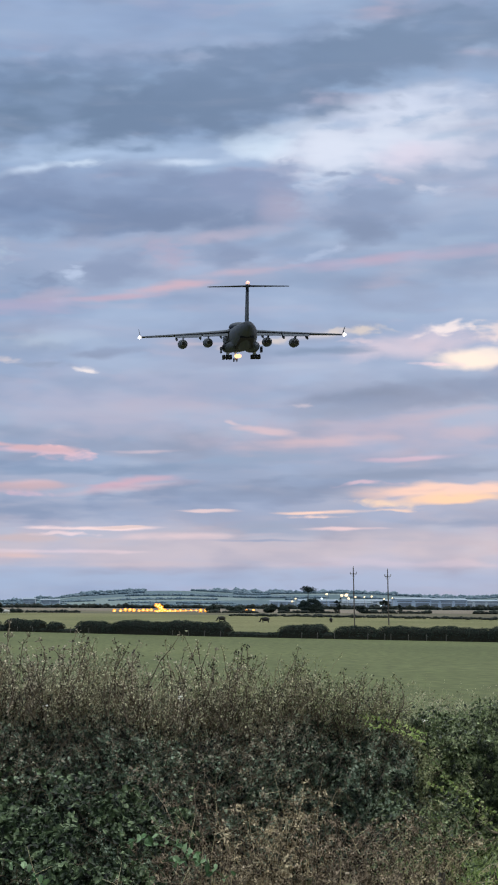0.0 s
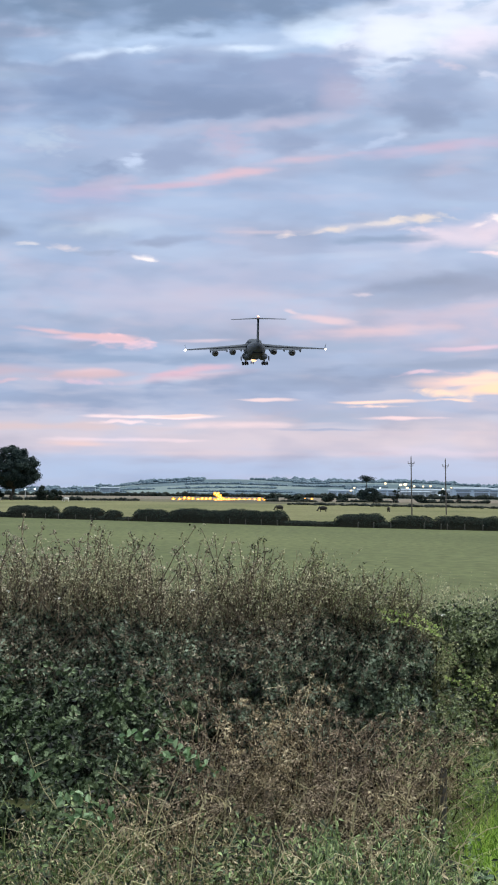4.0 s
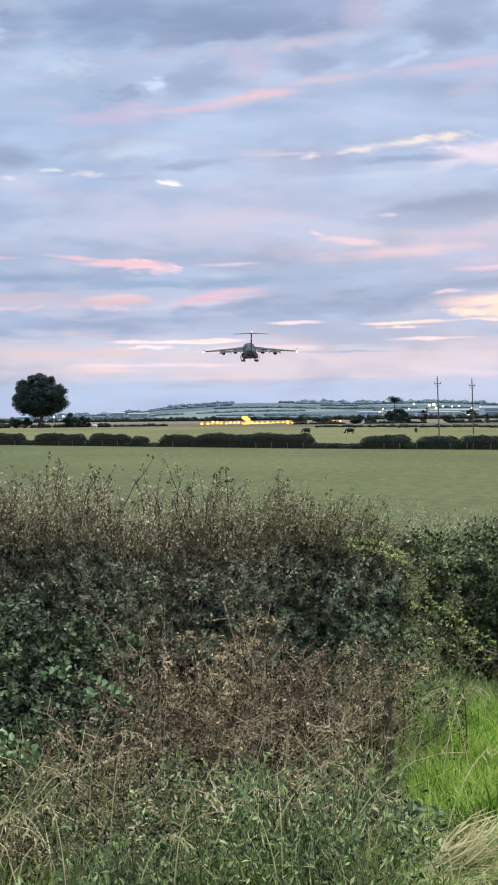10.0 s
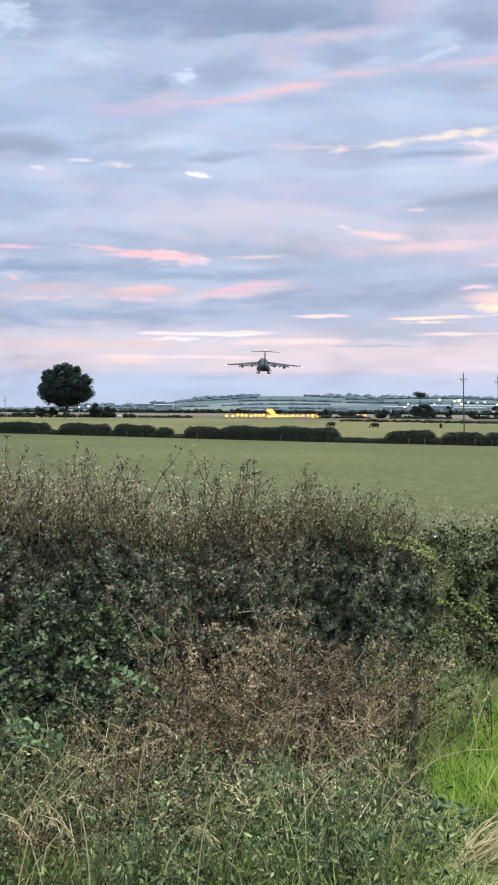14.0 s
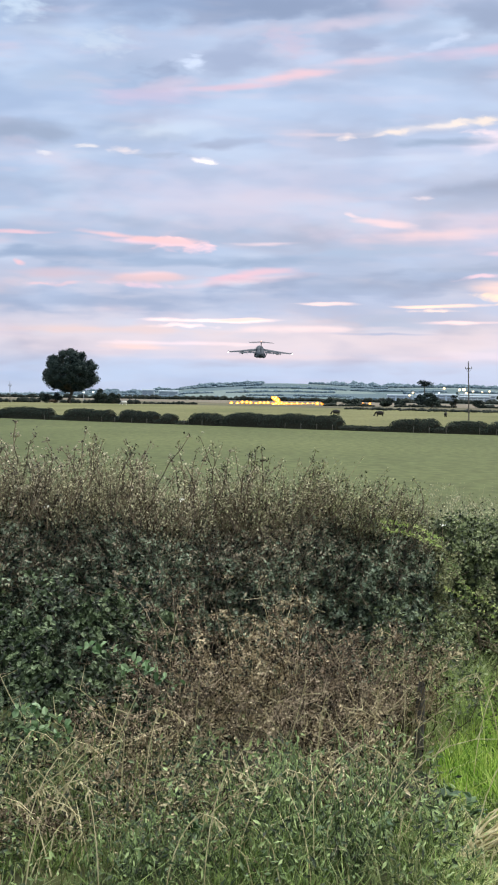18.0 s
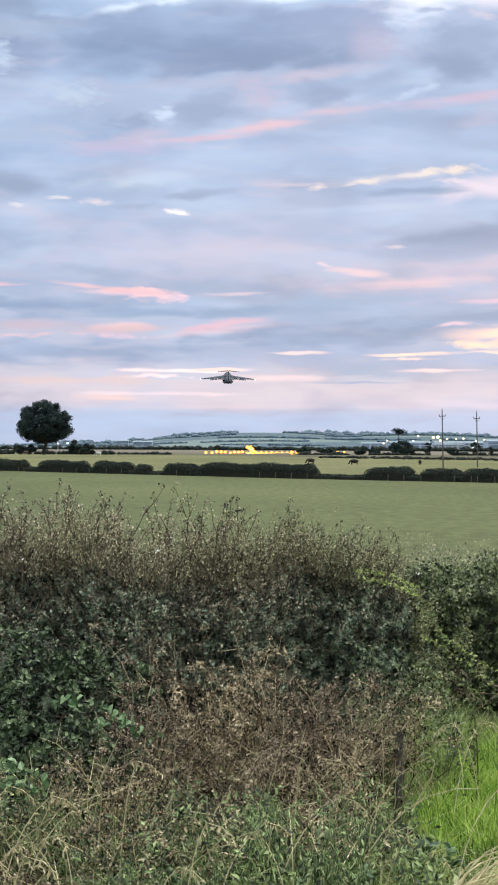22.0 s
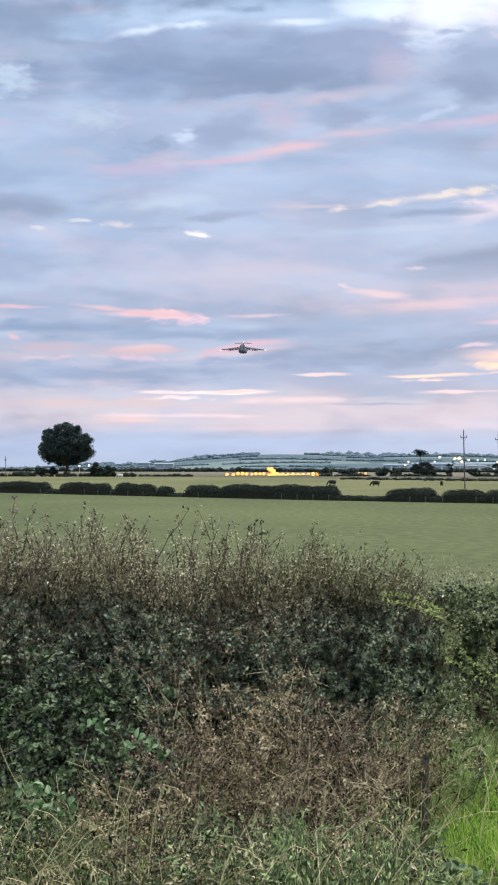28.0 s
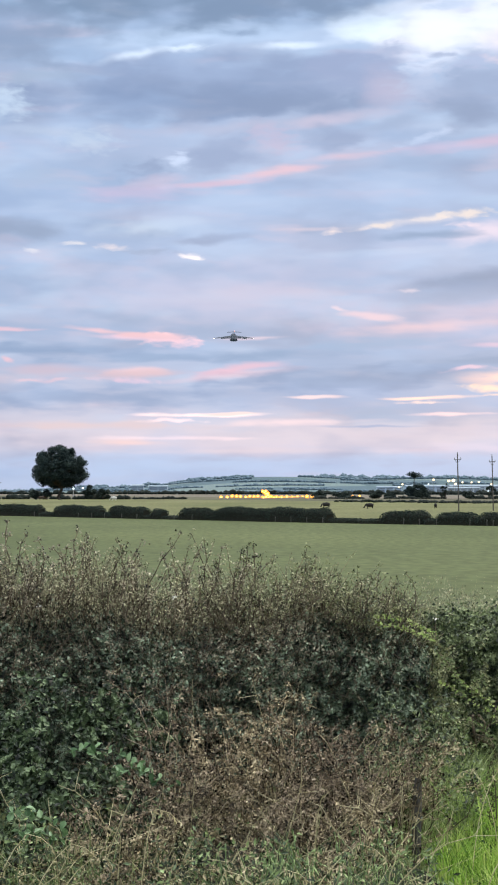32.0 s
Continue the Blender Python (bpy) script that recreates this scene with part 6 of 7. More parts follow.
def thicket_leaves():
    rng = np.random.default_rng(51)
    n = 40000
    x = rng.uniform(-2.6, -0.3, n)
    f = rng.random(n)
    top = 0.92 - 0.3 * np.clip((x + 0.95) / 0.65, 0, 1) ** 1.5
    z = 0.1 + (top - 0.1) * f
    y = 8.0 + 1.3 * f ** 1.3 + rng.exponential(0.1, n) + 0.12 * np.sin(x * 7) + 0.5 * np.clip(x + 0.9, 0, 1)
    p = np.stack([x, y, z], 1)
    p[:, 1] -= wavy(p, 4) * 0.2
    p = p[(wavy(p + 5, 4.5) > -0.05) & (wavy(p + 9, 2.2) * 0.45 - 0.62 > p[:, 0])]
    g = Geo()
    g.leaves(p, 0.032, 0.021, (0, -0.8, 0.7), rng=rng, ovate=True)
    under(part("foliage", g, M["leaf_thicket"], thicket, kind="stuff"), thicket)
    for k, (x, y, z, dx, dz) in enumerate(((-0.80, 7.3, 0.84, 0.24, -0.07), (-0.66, 7.3, 0.77, 0.2, -0.07), (-1.03, 7.25, 0.62, 0.18, -0.07), (-1.0, 7.2, 0.55, 0.13, -0.04), (-1.35, 7.3, 0.78, 0.22, -0.1))):
        stem, lv = Geo(), Geo()
        pts = [Vector((x + dx * t, y + 0.05 * t, z + dz * t + 0.03 * math.sin(3 * t))) for t in np.linspace(-0.15, 1, 8)]
        stem.tube(pts, [0.0035] * 8, 4, False)
        spots = []
        for p in pts[1:]:
            for s in (-0.8, 0.0, 0.8):
                spots.append(tuple(p + Vector((rng.normal() * 0.014, -0.01, 0.016 * s))))
        lv.leaves(spots, 0.036, 0.023, (0, -0.8, 1.6), rng=rng, ovate=True)
        s_ = under(part("spray", stem, M["leaf_green"], thicket), thicket)
        part("spray_leaves", lv, M["leaf_pale"], s_, "pale glossy bramble leaves").matrix_parent_inverse = Matrix.Identity(4)


thicket_leaves()


# ---- dead brown weeds ----
def dead_clump(x, y, z0, tall, wide, seed, label, mat="dead"):
    rng = np.random.default_rng(seed)
    lean, pale = rng.normal() * 0.07, rng.uniform(0.05, 0.25)
    c = thing("dead_weed_clump", label, "weeds", (x, y, z0), "dead weeds on the verge")
    g, lv, st = Geo(), Geo(), Geo()
    for k in range(30):
        r = Vector((rng.normal() * wide * 0.5, rng.normal() * wide * 0.5, 0))
        tip = r + Vector((rng.normal() * 0.13 + lean, rng.normal() * 0.1 - 0.04, tall * rng.uniform(0.4, 1.08)))
        bow, hook = Vector((rng.normal(), rng.normal() * 0.5, 0)) * 0.05, Vector((rng.normal() * 0.05, 0, -0.03 * rng.random()))
        curl = [r.lerp(tip, u) + bow * math.sin(3.1 * u) + hook * u ** 4 + Vector(rng.normal(size=3)) * 0.007 for u in (0.0, 0.25, 0.5, 0.72, 0.88, 1.0)]
        (st if rng.random() < pale * 0.6 else g).tube(curl, [0.003, 0.0027, 0.0023, 0.0019, 0.0015, 0.001], 3, False)
        # seed clusters crowd on short side twigs near the tip
        spots = []
        for _ in range(9):
            u = float(rng.uniform(0.3, 1.0))
            p = curl[min(5, int(u * 5.99))]
            d = Vector((rng.normal(), rng.normal() - 0.2, 0.5 + rng.normal() * 0.5)) * rng.uniform(0.02, 0.05)
            (st if rng.random() < pale * 0.4 else g).tube([p, p + d, p + d * 1.2 + Vector(rng.normal(size=3)) * 0.012], [0.0014, 0.0011, 0.0007], 3, False)
            for _ in range(int(rng.integers(4, 10))):
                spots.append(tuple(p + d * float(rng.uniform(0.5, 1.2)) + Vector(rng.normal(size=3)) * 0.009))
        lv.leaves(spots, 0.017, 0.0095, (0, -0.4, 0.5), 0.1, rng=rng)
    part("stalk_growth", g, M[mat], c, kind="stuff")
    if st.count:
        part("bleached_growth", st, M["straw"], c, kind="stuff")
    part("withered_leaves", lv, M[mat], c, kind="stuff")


def dead_weeds():
    rng = np.random.default_rng(60)
    k = 0
    for y, z0, tall, xa, xb, n in ((9.1, 0.18, 0.7, -0.46, 0.48, 6), (8.6, 0.14, 0.7, -0.5, 0.42, 6), (8.1, 0.1, 0.5, -0.55, 0.36, 5), (7.65, 0.12, 0.4, -0.65, 0.2, 4), (7.2, 0.12, 0.26, -0.95, -0.1, 3)):
        for x in np.linspace(xa, xb, n):
            px_, py_ = x + rng.normal() * 0.08, y + rng.normal() * 0.14
            if math.hypot(px_ + 0.2, (py_ - 7.95) * 0.3) < 0.22:
                continue
            if px_ > 0.42 and py_ < 8.7:
                continue
            dark = rng.random() < 0.5
            dead_clump(px_, py_, z0, tall * rng.uniform(0.66, 1.12) * (0.86 if px_ > 0.1 else 1.0), rng.uniform(0.07, 0.13), 400 + k,
                       "dark brown withered weeds standing on the verge" if dark else "pale brown withered weeds standing on the verge", "dead_dark" if dark else "dead")
            k += 1


def long_stalk(x, y, tall, lean, seed, thick=1.0):
    """One bleached stem that bends across the weeds, forked near its tip."""
    rng = np.random.default_rng(seed)
    t = thing("dry_stalk", "single bleached dry stalk bending over the weeds", "stalk", (x, y, on_ground(x, y)), "dry stalks")
    g, h = Geo(), Geo()
    wob = rng.normal(size=2) * 0.03
    pts = [Vector((lean * tall * u ** 1.6 + wob[0] * math.sin(5 * u), 0.04 * math.sin(4 * u), tall * u * (1 - 0.3 * abs(lean) * u * u) + wob[1] * math.sin(7 * u) * u)) for u in np.linspace(0, 1, 8)]
    g.tube(pts, [(0.0044 - 0.0004 * i) * thick for i in range(8)], 4, False)
    part("stem", g, M["straw"], t)
    for i in (4, 5, 6):
        d = Vector((rng.normal(), rng.normal() * 0.5, 0.8)).normalized() * rng.uniform(0.04, 0.1)
        h.tube([pts[i], pts[i] + d * 0.6, pts[i] + d], [0.0018 * thick, 0.0014 * thick, 0.0008], 3, False)
    part("side_growth", h, M["straw"], t, kind="stuff")


def long_stalks():
    rng = np.random.default_rng(66)
    for k in range(26):
        x = rng.uniform(-1.1, 0.62)
        y = rng.uniform(7.0, 8.4)
        long_stalk(x, y, rng.uniform(0.3, 0.62) * (1 if y > 7.5 else 0.8), rng.normal() * 0.45, 640 + k)


long_stalks()
for k, (x, y, tall, lean) in enumerate(((0.3, 7.3, 0.56, 0.78), (-0.36, 6.9, 0.36, 0.62), (-0.05, 7.5, 0.6, 0.12), (-0.45, 7.2, 0.4, 0.22))):
    long_stalk(x, y, tall, lean, 690 + k, 0.85)
dead_weeds()
# added near-black mounds, so that gaps between the weeds read as shade
mound = thing("weed_mound", "added dark mound that stands in for shade under the withered weeds", "mound", (0, 8.9, 0))
under(part("soil", ball(0.4, (-0.15, 8.55, 0.02), (2.2, 0.9, 0.6), 3), M["inner_shade"], mound), mound)
under(part("soil", ball(0.3, (0.22, 7.85, 0.02), (1.5, 0.8, 0.9), 3), M["inner_shade"], mound), mound)


# ---- nettles ----
def nettle(seed):
    rng = np.random.default_rng(seed)
    n = thing("nettle", "green stinging nettle on the verge", "nettle", group="nettles on the verge")
    tall = 0.4
    g, lv = Geo(), Geo()
    pts = [Vector((0, 0, -0.03))]
    for k in range(6):
        pts.append(pts[-1] + Vector((rng.normal() * 0.012, rng.normal() * 0.012, tall / 6)))
    g.tube(pts, [0.004, 0.004, 0.0035, 0.003, 0.0025, 0.002, 0.001], 4, False)
    for k in range(1, 7):
        reach = 0.04 * (1.2 - 0.11 * k)
        for s in range(4):
            w = s * math.pi / 2 + k * 0.8 + rng.normal() * 0.2
            c = pts[k] + Vector((math.cos(w) * reach, math.sin(w) * reach, rng.uniform(-0.03, 0.01)))
            d = Vector((math.cos(w), math.sin(w), -0.4 - rng.random() * 1.6)).normalized() * 0.021 * (1.25 - 0.1 * k)
            side = Vector((-math.sin(w), math.cos(w), rng.normal() * 0.3)) * 0.006 * (1.25 - 0.1 * k)
            lift = Vector((0, 0, 0.006))
            lv.add([c - d, c - d * 0.35 + side, c + d * 0.35 + side * 0.7, c + d, c + d * 0.35 - side * 0.7, c - d * 0.35 - side, c + lift], [(0, 1, 6), (1, 2, 6), (2, 3, 6), (3, 4, 6), (4, 5, 6), (5, 0, 6)])
    part("stem", g, M["nettle"], n)
    part("leafage", lv, M["nettle"], n, kind="stuff")
    return n


def nettles():
    rng = np.random.default_rng(71)
    kinds = [nettle(500 + k) for k in range(4)]
    used = set()
    stands = [(rng.uniform(-0.25, 0.55), rng.uniform(6.6, 7.6), rng.uniform(0.6, 1.25)) for _ in range(15)] + [(rng.uniform(-1.3, -0.2), rng.uniform(6.5, 7.3), rng.uniform(0.45, 0.85)) for _ in range(8)]
    for k in range(300):
        sx, sy, grown = stands[k % len(stands)]
        x, y = sx + rng.normal() * 0.055, sy + rng.normal() * 0.09
        if x > 0.6 or math.hypot(x + 0.2, (y - 7.95) * 0.3) < 0.1:
            x -= 0.25
        src = kinds[k % 4]
        m = pose(x, y, on_ground(x, y) - 0.02 + 0.0, rng.normal() * 8, rng.normal() * 8, rng.uniform(0, 360)) @ Matrix.Scale(float(grown * rng.uniform(0.75, 1.15)), 4)
        if k % 4 not in used and k < 4:
            src.matrix_basis = m
            used.add(k % 4)
        else:
            copy_thing(src, m)


nettles()


def herb_layer():
    """Low mixed herbs under and between the weeds."""
    rng = np.random.default_rng(77)
    for name, label, mat, n, xa, xb, ya, yb, top, size in (
            ("herb_cover", "low green herbs and young leaves on the verge", "nettle", 9500, -2.0, 0.62, 6.0, 8.0, 0.32, 0.03),
            ("herb_cover", "dark bramble leaves creeping over the verge", "leaf_thicket", 7500, -1.6, -0.3, 6.7, 7.9, 0.3, 0.028),
            ("herb_cover", "withered curled leaves hanging in the weeds", "dead", 5500, -1.4, -0.1, 6.55, 7.5, 0.34, 0.02),
            ("herb_cover", "brown and green litter of small leaves under the weeds", "dead", 3000, -1.6, 0.6, 7.1, 8.6, 0.22, 0.03),
            ("herb_cover", "grey-green growth between the weeds and the gap", "leaf_green", 9000, 0.4, 0.9, 9.1, 10.8, 0.5, 0.03)):
        x, y = rng.uniform(xa, xb, n), rng.uniform(ya, yb, n)
        p = np.stack([x, y, ground_z(x, y)], 1)
        lump_ = wavy(p, 5.2) + 0.6 * wavy(p + 50, 11.0)
        keep_ = (lump_ > 0.0) & (np.hypot(p[:, 0] + 0.2, (p[:, 1] - 7.95) * 0.3) > 0.13)
        p, lump_ = p[keep_], lump_[keep_]
        p[:, 2] += rng.random(len(p)) ** 0.6 * top * np.clip(0.45 + 1.7 * lump_, 0.12, 1.35)
        g = Geo()
        g.leaves(p, size, size * 0.36, (0, -0.6, 0.3), 0.2, rng=rng)
        ob = part(name, g, M[mat], label=label, kind="stuff")
        ob["category"] = "herbs"


herb_layer()


# ---- grasses ----
def grass_patch(name, label, xa, xb, ya, yb, n, tall, wide, bend, mat, seed, keep=None):
    rng = np.random.default_rng(seed)
    x, y = rng.uniform(xa, xb, n), rng.uniform(ya, yb, n)
    z = ground_z(x, y) - 0.02
    p = np.stack([x, y, z], 1)
    if keep is not None:
        p = p[keep(p)]
    g = Geo()
    tuft = np.clip(0.75 + 0.9 * wavy(p, 3.1) + 0.5 * wavy(p + 17, 8.0), 0.18, 1.5)
    for low, high in ((0.0, 0.5), (0.5, 0.8), (0.8, 1.1), (1.1, 2.0)):
        some = (tuft >= low) & (tuft < high)
        if some.any():
            g.blades(p[some], tall * float(tuft[some].mean()), wide, bend, rng)
    ob = part(name, g, M[mat], label=label, kind="stuff")
    ob["category"] = "grass"
    return ob


grass_patch("lush_grass", "bright green lush grass in the gap beside the hedge", 0.56, 3.2, 7.8, 10.9, 26000, 0.3, 0.0062, 0.4, "lush", 81, lambda p: p[:, 0] > 0.66 + 0.08 * (p[:, 1] - 8.4) + 0.05 * np.sin(p[:, 1] * 5))
grass_patch("verge_grass", "mixed green grass of the verge", -2.6, 2.6, 5.9, 8.4, 9000, 0.2, 0.005, 0.7, "grass", 82, lambda p: (p[:, 0] < 0.55) & (wavy(p, 3.7) > np.where(p[:, 0] > -0.2, -0.3, 0.12)))
grass_patch("verge_grass", "fresh green grass tufts at the edge of the verge", -2.0, 0.62, 6.0, 7.7, 15000, 0.26, 0.0048, 0.8, "fresh_grass", 95, lambda p: wavy(p, 4.5) > np.where(p[:, 0] > -0.3, 0.06, 0.26))
grass_patch("pale_grass", "pale seeding grass between the weeds and the gap", 0.5, 1.15, 8.7, 10.6, 7000, 0.42, 0.0032, 0.35, "pale_grass", 96, lambda p: p[:, 0] < 0.6 + 0.22 * (p[:, 1] - 8.4) + 0.08 * np.sin(p[:, 1] * 9))
grass_patch("tall_verge_grass", "tall pale grass among the weeds", -2.2, 0.5, 6.5, 8.2, 1300, 0.42, 0.005, 0.5, "grass", 83)
grass_patch("dry_grass", "straw-coloured cut grass lying on the verge", 0.5, 1.7, 6.4, 8.0, 1300, 0.13, 0.0045, 1.0, "straw", 84)
grass_patch("dry_grass", "pale green young grass in the cut straw", 0.5, 1.7, 6.4, 8.3, 13000, 0.15, 0.006, 0.95, "hay", 88)
grass_patch("dry_grass", "straw-coloured dry grass blades among the weeds", -2.2, 0.7, 6.6, 7.9, 420, 0.44, 0.0055, 0.7, "straw", 85)
grass_patch("gap_grass", "darker green grass at the foot of the far hedge", 0.6, 3.2, 10.6, 12.9, 12000, 0.2, 0.006, 0.5, "grass", 90)
grass_patch("verge_grass", "short rough grass behind the camera", -12, 12, -14, 5.9, 26000, 0.09, 0.012, 0.4, "grass", 86)
grass_patch("field_edge_grass", "yellowing grass along the field side of the hedge", -2.4, 3.0, 13.3, 15.2, 17000, 0.92, 0.004, 0.14, "field_grass", 87)


def seed_fringe():
    """Feathery seed heads over the grass on the field side."""
    rng = np.random.default_rng(89)
    n = 42000
    x, y = rng.uniform(-2.4, 3.0, n), rng.uniform(13.3, 15.2, n)
    p = np.stack([x, y, 0 * x], 1)
    p[:, 2] = 0.52 + rng.random(n) ** 1.3 * 0.56 * np.clip(0.85 + 0.5 * wavy(p, 2.0), 0.4, 1.2)
    g = Geo()
    g.leaves(p, 0.022, 0.008, (0, -1, 0.2), 1.2, rng=rng)
    ob = part("seed_fringe", g, M["field_grass"], label="brown-green seeding grass heads behind the hedge", kind="stuff")
    ob["category"] = "grass"


seed_fringe()


def straw_heap(x, y, seed):
    rng = np.random.default_rng(seed)
    h = thing("straw_heap", "small heap of pale cut dry grass on the verge", "straw", (x, y, on_ground(x, y)))
    g = Geo()
    for k in range(90):
        a = Vector((rng.normal() * 0.035, rng.normal() * 0.04, abs(rng.normal()) * 0.03))
        d = Vector((0.8 + rng.normal() * 0.45, 0.5 + rng.normal() * 0.5, 0.4 + rng.normal() * 0.3)).normalized() * rng.uniform(0.05, 0.2)
        g.tube([a, a + d * 0.5 + Vector((0, 0, 0.012)), a + d], [0.0026, 0.002, 0.001], 3, False)
    part("cut_straw", g, M["straw"], h, kind="stuff")


straw_heap(0.72, 7.1, 91)


def straw_bundle():
    """A thick twist of bleached stalks that lies aslant on the cut grass."""
    rng = np.random.default_rng(97)
    b = thing("straw_bundle", "thick twisted bundle of bleached stalks on the cut grass", "straw", (0.57, 6.95, on_ground(0.57, 6.95)))
    for k in range(26):
        g = Geo()
        a, c = Vector(rng.normal(size=3)) * 0.016 + Vector((0, 0, 0.03)), Vector((0.24, 0.16, 0.15)) + Vector(rng.normal(size=3)) * 0.034
        bow = Vector(rng.normal(size=3)) * 0.02
        g.tube([a.lerp(c, u) + bow * math.sin(3 * u) + Vector((0, 0, 0.02 * math.sin(4 * u + k))) for u in (0, 0.2, 0.4, 0.6, 0.8, 1.0 + 0.2 * rng.random())], [0.003, 0.0038, 0.0036, 0.0032, 0.0026, 0.0012], 5)
        part("stalk", g, M["straw"], b)


straw_bundle()
straw_heap(1.02, 7.4, 92)


def seed_grass(x, y, tall, lean, seed):
    """A tall grass with a drooping feathery head."""
    rng = np.random.default_rng(seed)
    t = thing("seed_grass", "tall dry grass with a drooping seed head", "grass", (x, y, on_ground(x, y)), "seed grasses")
    g, lv = Geo(), Geo()
    pts = [Vector((lean * tall * u * u, 0, tall * (u - 0.12 * u ** 4))) for u in np.linspace(0, 1, 7)]
    pts += [pts[-1] + Vector((0.05 * (1 if lean > 0 else -1), 0, -0.015)), pts[-1] + Vector((0.09 * (1 if lean > 0 else -1), 0, -0.05))]
    g.tube(pts, [0.0022] * 5 + [0.0016] * 4, 3, False)
    part("stalk", g, M["straw"], t)
    spots = [tuple(p.lerp(q, float(u)) + Vector((rng.normal() * 0.006, rng.normal() * 0.006, -0.012))) for p, q in zip(pts[5:-1], pts[6:]) for u in np.linspace(0, 1, 7)]
    lv.leaves(spots, 0.028, 0.006, (0, -1, 0), -1.5, rng=rng)
    part("seed_head", lv, M["straw"], t)


for k, (x, y, tall, lean) in enumerate(((-0.74, 5.15, 0.66, 0.12), (-0.85, 5.4, 0.5, -0.2), (-0.3, 6.4, 0.5, 0.15), (-0.42, 6.3, 0.36, 0.3), (-0.62, 6.2, 0.5, -0.1), (0.05, 6.5, 0.45, -0.25), (0.62, 6.9, 0.55, 0.3),
                                        (-1.0, 6.1, 0.45, 0.2), (-0.95, 6.9, 0.5, 0.35), (-0.88, 7.0, 0.42, 0.4), (-1.1, 7.1, 0.5, 0.3), (-0.7, 6.7, 0.36, -0.35), (-0.2, 6.8, 0.42, 0.4), (0.0, 6.9, 0.5, 0.45), (0.75, 8.3, 0.6, 0.2), (0.9, 8.6, 0.55, -0.2), (-0.55, 7.0, 0.62, 0.1), (-1.35, 5.9, 0.5, 0.1))):
    seed_grass(x, y, tall, lean, 600 + k)

# ---- broad-leaved docks at the edge of the gap ----
def dock_blade(long, wide, droop, seed):
    """One broad leaf, folded along its rib, waved at the edge and bending over; it grows along +x."""
    rng = np.random.default_rng(seed)
    g, ring, faces = Geo(), [], []
    n = 7
    for k in range(n):
        u = k / (n - 1)
        w = wide * math.sin(math.pi * (0.06 + 0.94 * u) ** 0.8) * 0.5 + 0.002
        z = long * (0.55 * u - droop * u * u)
        for side in (-1, 0, 1):
            ring.append((long * u * 0.85, side * w, z + (0.22 * w if side else 0) + rng.normal() * 0.12 * w))
    for k in range(n - 1):
        for c in range(2):
            a = k * 3 + c
            faces.append((a, a + 3, a + 4, a + 1))
    g.add(ring, faces)
    return g


def dock(x, y, spike, seed, label):
    rng = np.random.default_rng(seed)
    d = thing("dock_plant", label, "weed", (x, y, on_ground(x, y)), "docks beside the gap")
    g = Geo()
    tall = 0.46 * rng.uniform(0.9, 1.1) if spike else 0.08
    pts = [Vector((0.02 * math.sin(3 * u), 0, tall * u - 0.02)) for u in np.linspace(0, 1, 5)]
    g.tube(pts, [0.005, 0.0045, 0.004, 0.003, 0.002], 5)
    part("stem", g, M["dock_seed"] if spike else M["nettle"], d)
    if spike:
        g = Geo()
        up_ = rng.uniform(0.35, 1.0, 210)
        g.leaves(np.stack([rng.normal(size=210) * 0.011, rng.normal(size=210) * 0.011, tall * up_], 1) + np.sin(up_ * 34)[:, None] * [0.006, 0, 0], 0.014, 0.009, rng=rng)
        part("seed_spike", g, M["dock_seed"], d, "olive brown seed spike", kind="stuff")
    for k in range(4 if spike else 9):
        leaf = part("leaf", dock_blade(rng.uniform(0.06, 0.12), rng.uniform(0.018, 0.034), rng.uniform(0.25, 0.7), seed * 20 + k), M["dock_leaf"], d, smooth=True)
        leaf.location = (0, 0, 0.03 + 0.02 * k if spike else 0.05 + 0.012 * k)
        leaf.rotation_euler = (rng.normal() * 0.25, rng.normal() * 0.25 - 0.25, rng.uniform(0, 6.28))


for k, (x, y, spike) in enumerate(((0.6, 7.6, False), (0.56, 7.5, False), (0.66, 7.5, False), (0.3, 7.0, False), (0.1, 6.9, False), (-0.35, 6.9, False),
                                   (0.9, 8.9, True))):
    dock(x, y, spike, 40 + k, "dock with an olive brown seed spike in the grass" if spike else "low dock with broad blue-green leaves on the verge")

# ---- small blossoms and an old post in the hedge ----
for k, (x, y, z) in enumerate(((0.448, 12.3, 1.12), (-0.607, 10.6, 1.21), (-1.33, 10.6, 1.17), (-0.98, 10.9, 1.02), (0.9, 12.0, 1.0), (-1.6, 10.6, 1.2))):
    f = thing("hedge_flower", "small white blossom in the hedge", "flower", (x, y, z), "white blossoms")
    g = Geo()
    rng = np.random.default_rng(700 + k)
    g.leaves(rng.normal(size=(6, 3)) * 0.007, 0.012, 0.01, (0, -2, 1), rng=rng)
    part("petals", g, M["flower"], f)
    g = Geo()
    g.tube([(0, 0.04, -0.14), (0, 0, 0)], [0.0025, 0.0015], 3, False)
    part("stalk", g, M["twig"], f)
old_post = thing("old_fence_post", "weathered grey wooden post sunk in the hedge", "post", (0.55, 8.8, 0.0))
g = Geo()
g.tube([(0, 0, -0.1), (0.01, 0, 0.46), (0.014, 0, 0.52)], [0.022, 0.02, 0.014], 8)
part("stake", g, M["post"], old_post)
g = Geo()
g.tube([(-0.024, 0, 0.34), (0.005, -0.025, 0.34), (0.034, 0, 0.345)], [0.002, 0.002, 0.002], 4)
part("wire", g, M["steel"], old_post)


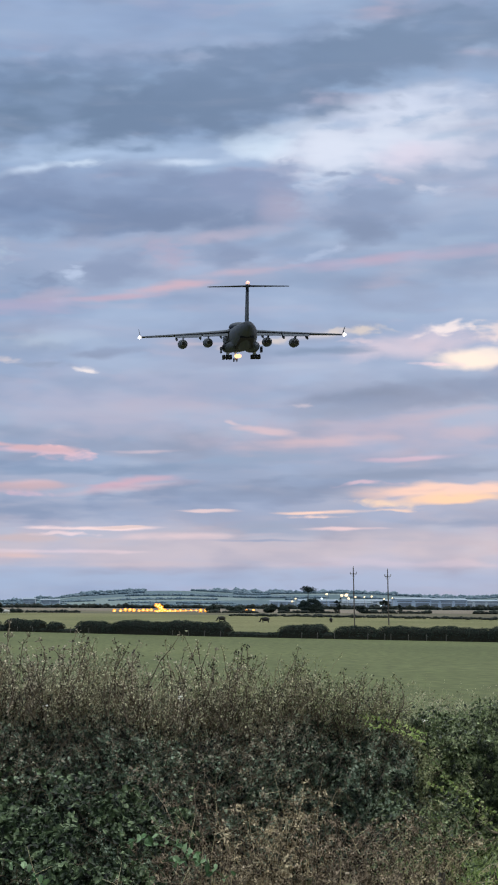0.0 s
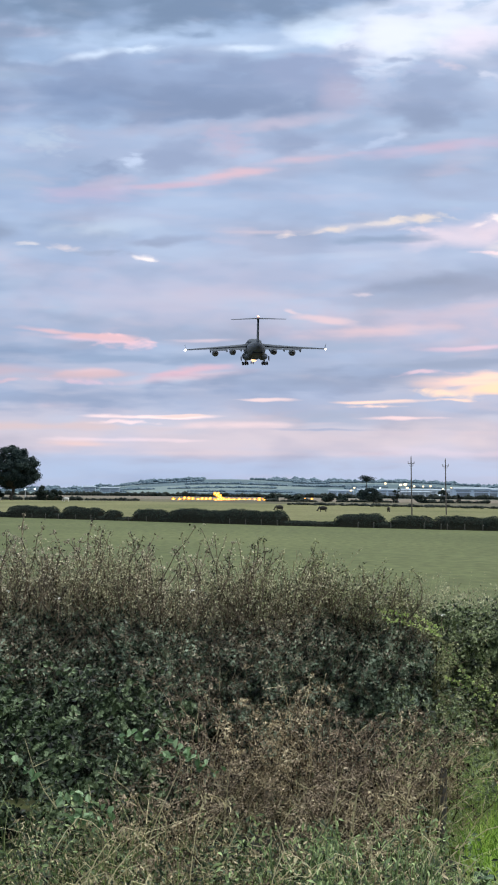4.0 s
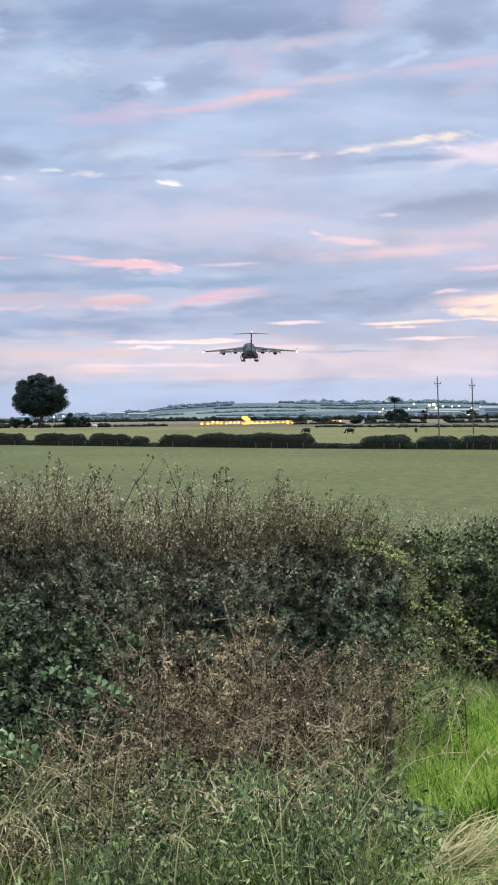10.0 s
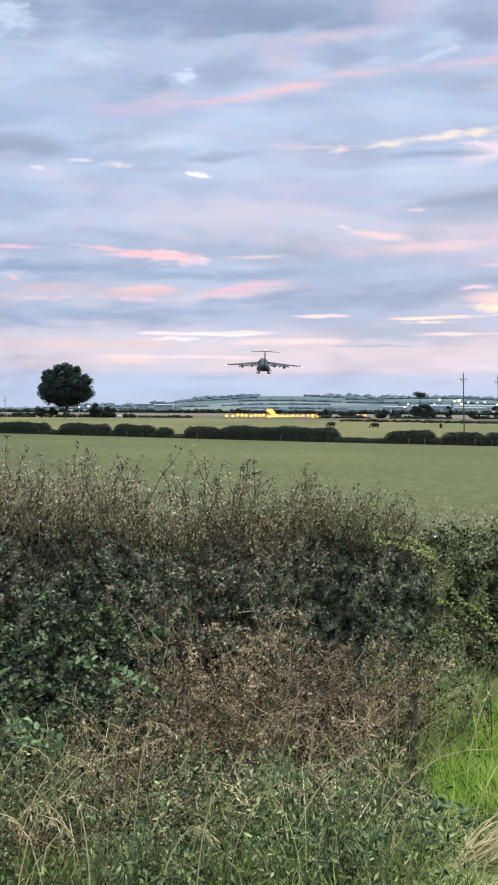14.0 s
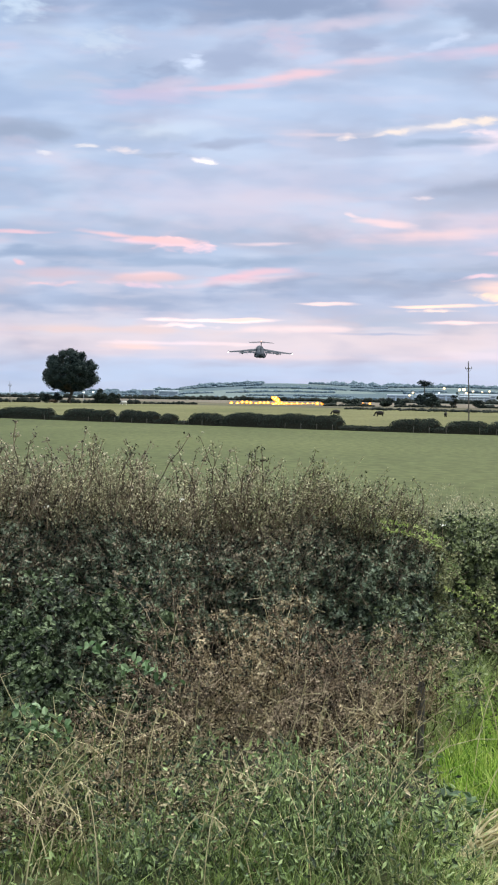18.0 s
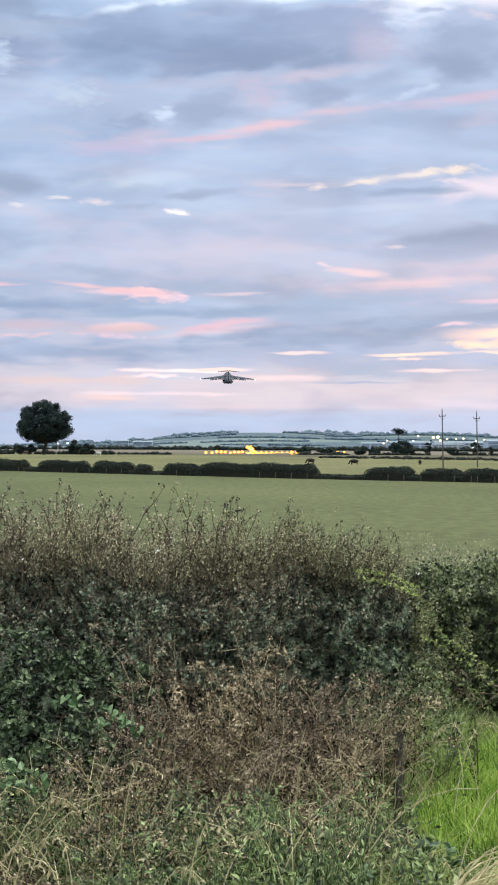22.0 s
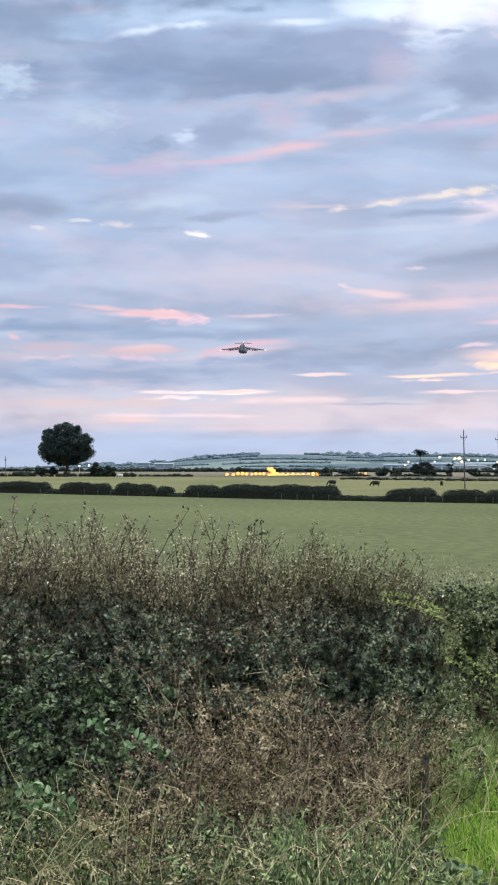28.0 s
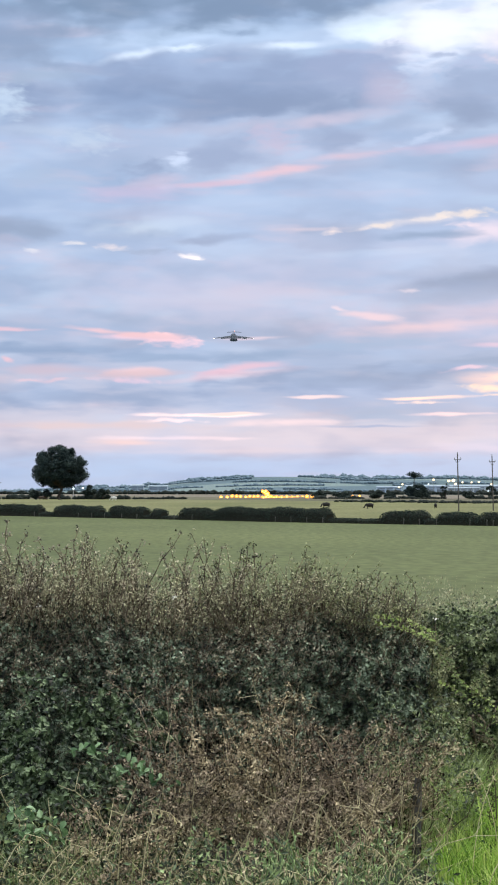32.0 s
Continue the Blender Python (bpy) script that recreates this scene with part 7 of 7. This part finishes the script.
# ---- what moves ----
def motions():
    """The aircraft comes in low over the runway, goes round again and climbs away; its gear folds up."""
    walk(aircraft, [
        (0, pose(17.30, 498.0, 68.35, 6.0, -1.6, 2.5)),
        (1, pose(15.25, 555.8, 65.22, 5.8, -1.5, 2.5)),
        (2, pose(13.20, 614.0, 61.24, 5.7, -1.4, 2.5)),
        (3, pose(11.15, 672.8, 57.05, 5.5, -1.2, 2.5)),
        (4, pose(9.09, 732.0, 53.03, 5.6, -1.1, 2.5)),
        (5, pose(7.01, 791.8, 49.31, 5.8, -0.9, 2.5)),
        (6, pose(4.91, 852.0, 45.94, 5.9, -0.7, 2.5)),
        (7, pose(2.78, 912.8, 42.88, 6.0, -0.4, 2.5)),
        (8, pose(0.62, 974.0, 40.05, 6.3, -0.2, 2.5)),
        (9, pose(-1.57, 1035.8, 37.41, 6.7, 0.0, 2.5)),
        (10, pose(-3.80, 1098.0, 34.96, 7.0, 0.2, 2.5)),
        (11, pose(-6.06, 1160.8, 32.70, 7.0, 0.5, 2.5)),
        (12, pose(-8.34, 1224.0, 30.74, 7.1, 0.7, 2.5)),
        (13, pose(-10.66, 1287.8, 29.18, 7.2, 0.9, 2.5)),
        (14, pose(-13.00, 1352.0, 28.12, 7.2, 1.1, 2.5)),
        (15, pose(-15.37, 1416.8, 27.81, 7.3, 1.2, 2.5)),
        (16, pose(-17.75, 1482.0, 28.27, 7.4, 1.4, 2.5)),
        (17, pose(-20.15, 1547.8, 29.86, 8.0, 1.5, 2.5)),
        (18, pose(-22.56, 1614.0, 33.24, 9.8, 1.2, 2.5)),
        (19, pose(-24.98, 1680.8, 38.04, 11.6, 1.0, 2.5)),
        (20, pose(-27.40, 1748.0, 44.10, 12.0, 0.8, 2.5)),
        (21, pose(-29.83, 1815.8, 51.63, 12.4, 0.5, 2.5)),
        (22, pose(-32.25, 1884.0, 60.57, 12.8, 0.4, 2.5)),
        (23, pose(-34.68, 1952.8, 70.62, 12.7, 0.2, 2.5)),
        (24, pose(-37.09, 2022.0, 81.72, 12.7, 0.1, 2.5)),
        (25, pose(-39.50, 2091.8, 93.93, 12.6, 0.0, 2.5)),
        (26, pose(-41.91, 2162.0, 106.72, 13.0, 0.0, 2.5)),
        (27, pose(-44.32, 2232.8, 119.88, 13.4, 0.0, 2.5)),
        (28, pose(-46.72, 2304.0, 133.28, 13.8, 0.0, 2.5)),
        (29, pose(-49.13, 2375.8, 146.93, 13.9, 0.0, 2.5)),
        (30, pose(-51.55, 2448.0, 161.20, 13.9, 0.0, 2.5)),
        (31, pose(-53.99, 2520.8, 176.77, 13.9, 0.0, 2.5)),
        (32, pose(-56.46, 2594.0, 194.77, 14.0, 0.0, 2.5)),
    ])
    up = [(0, 0.0), (14.6, 0.0), (15.4, 0.7), (16.4, 1.7), (17.2, 2.2), (32, 2.2)]
    for leg in landing_gear:
        walk(leg, [(t, pose(0, 0, z)) for t, z in up])


motions()
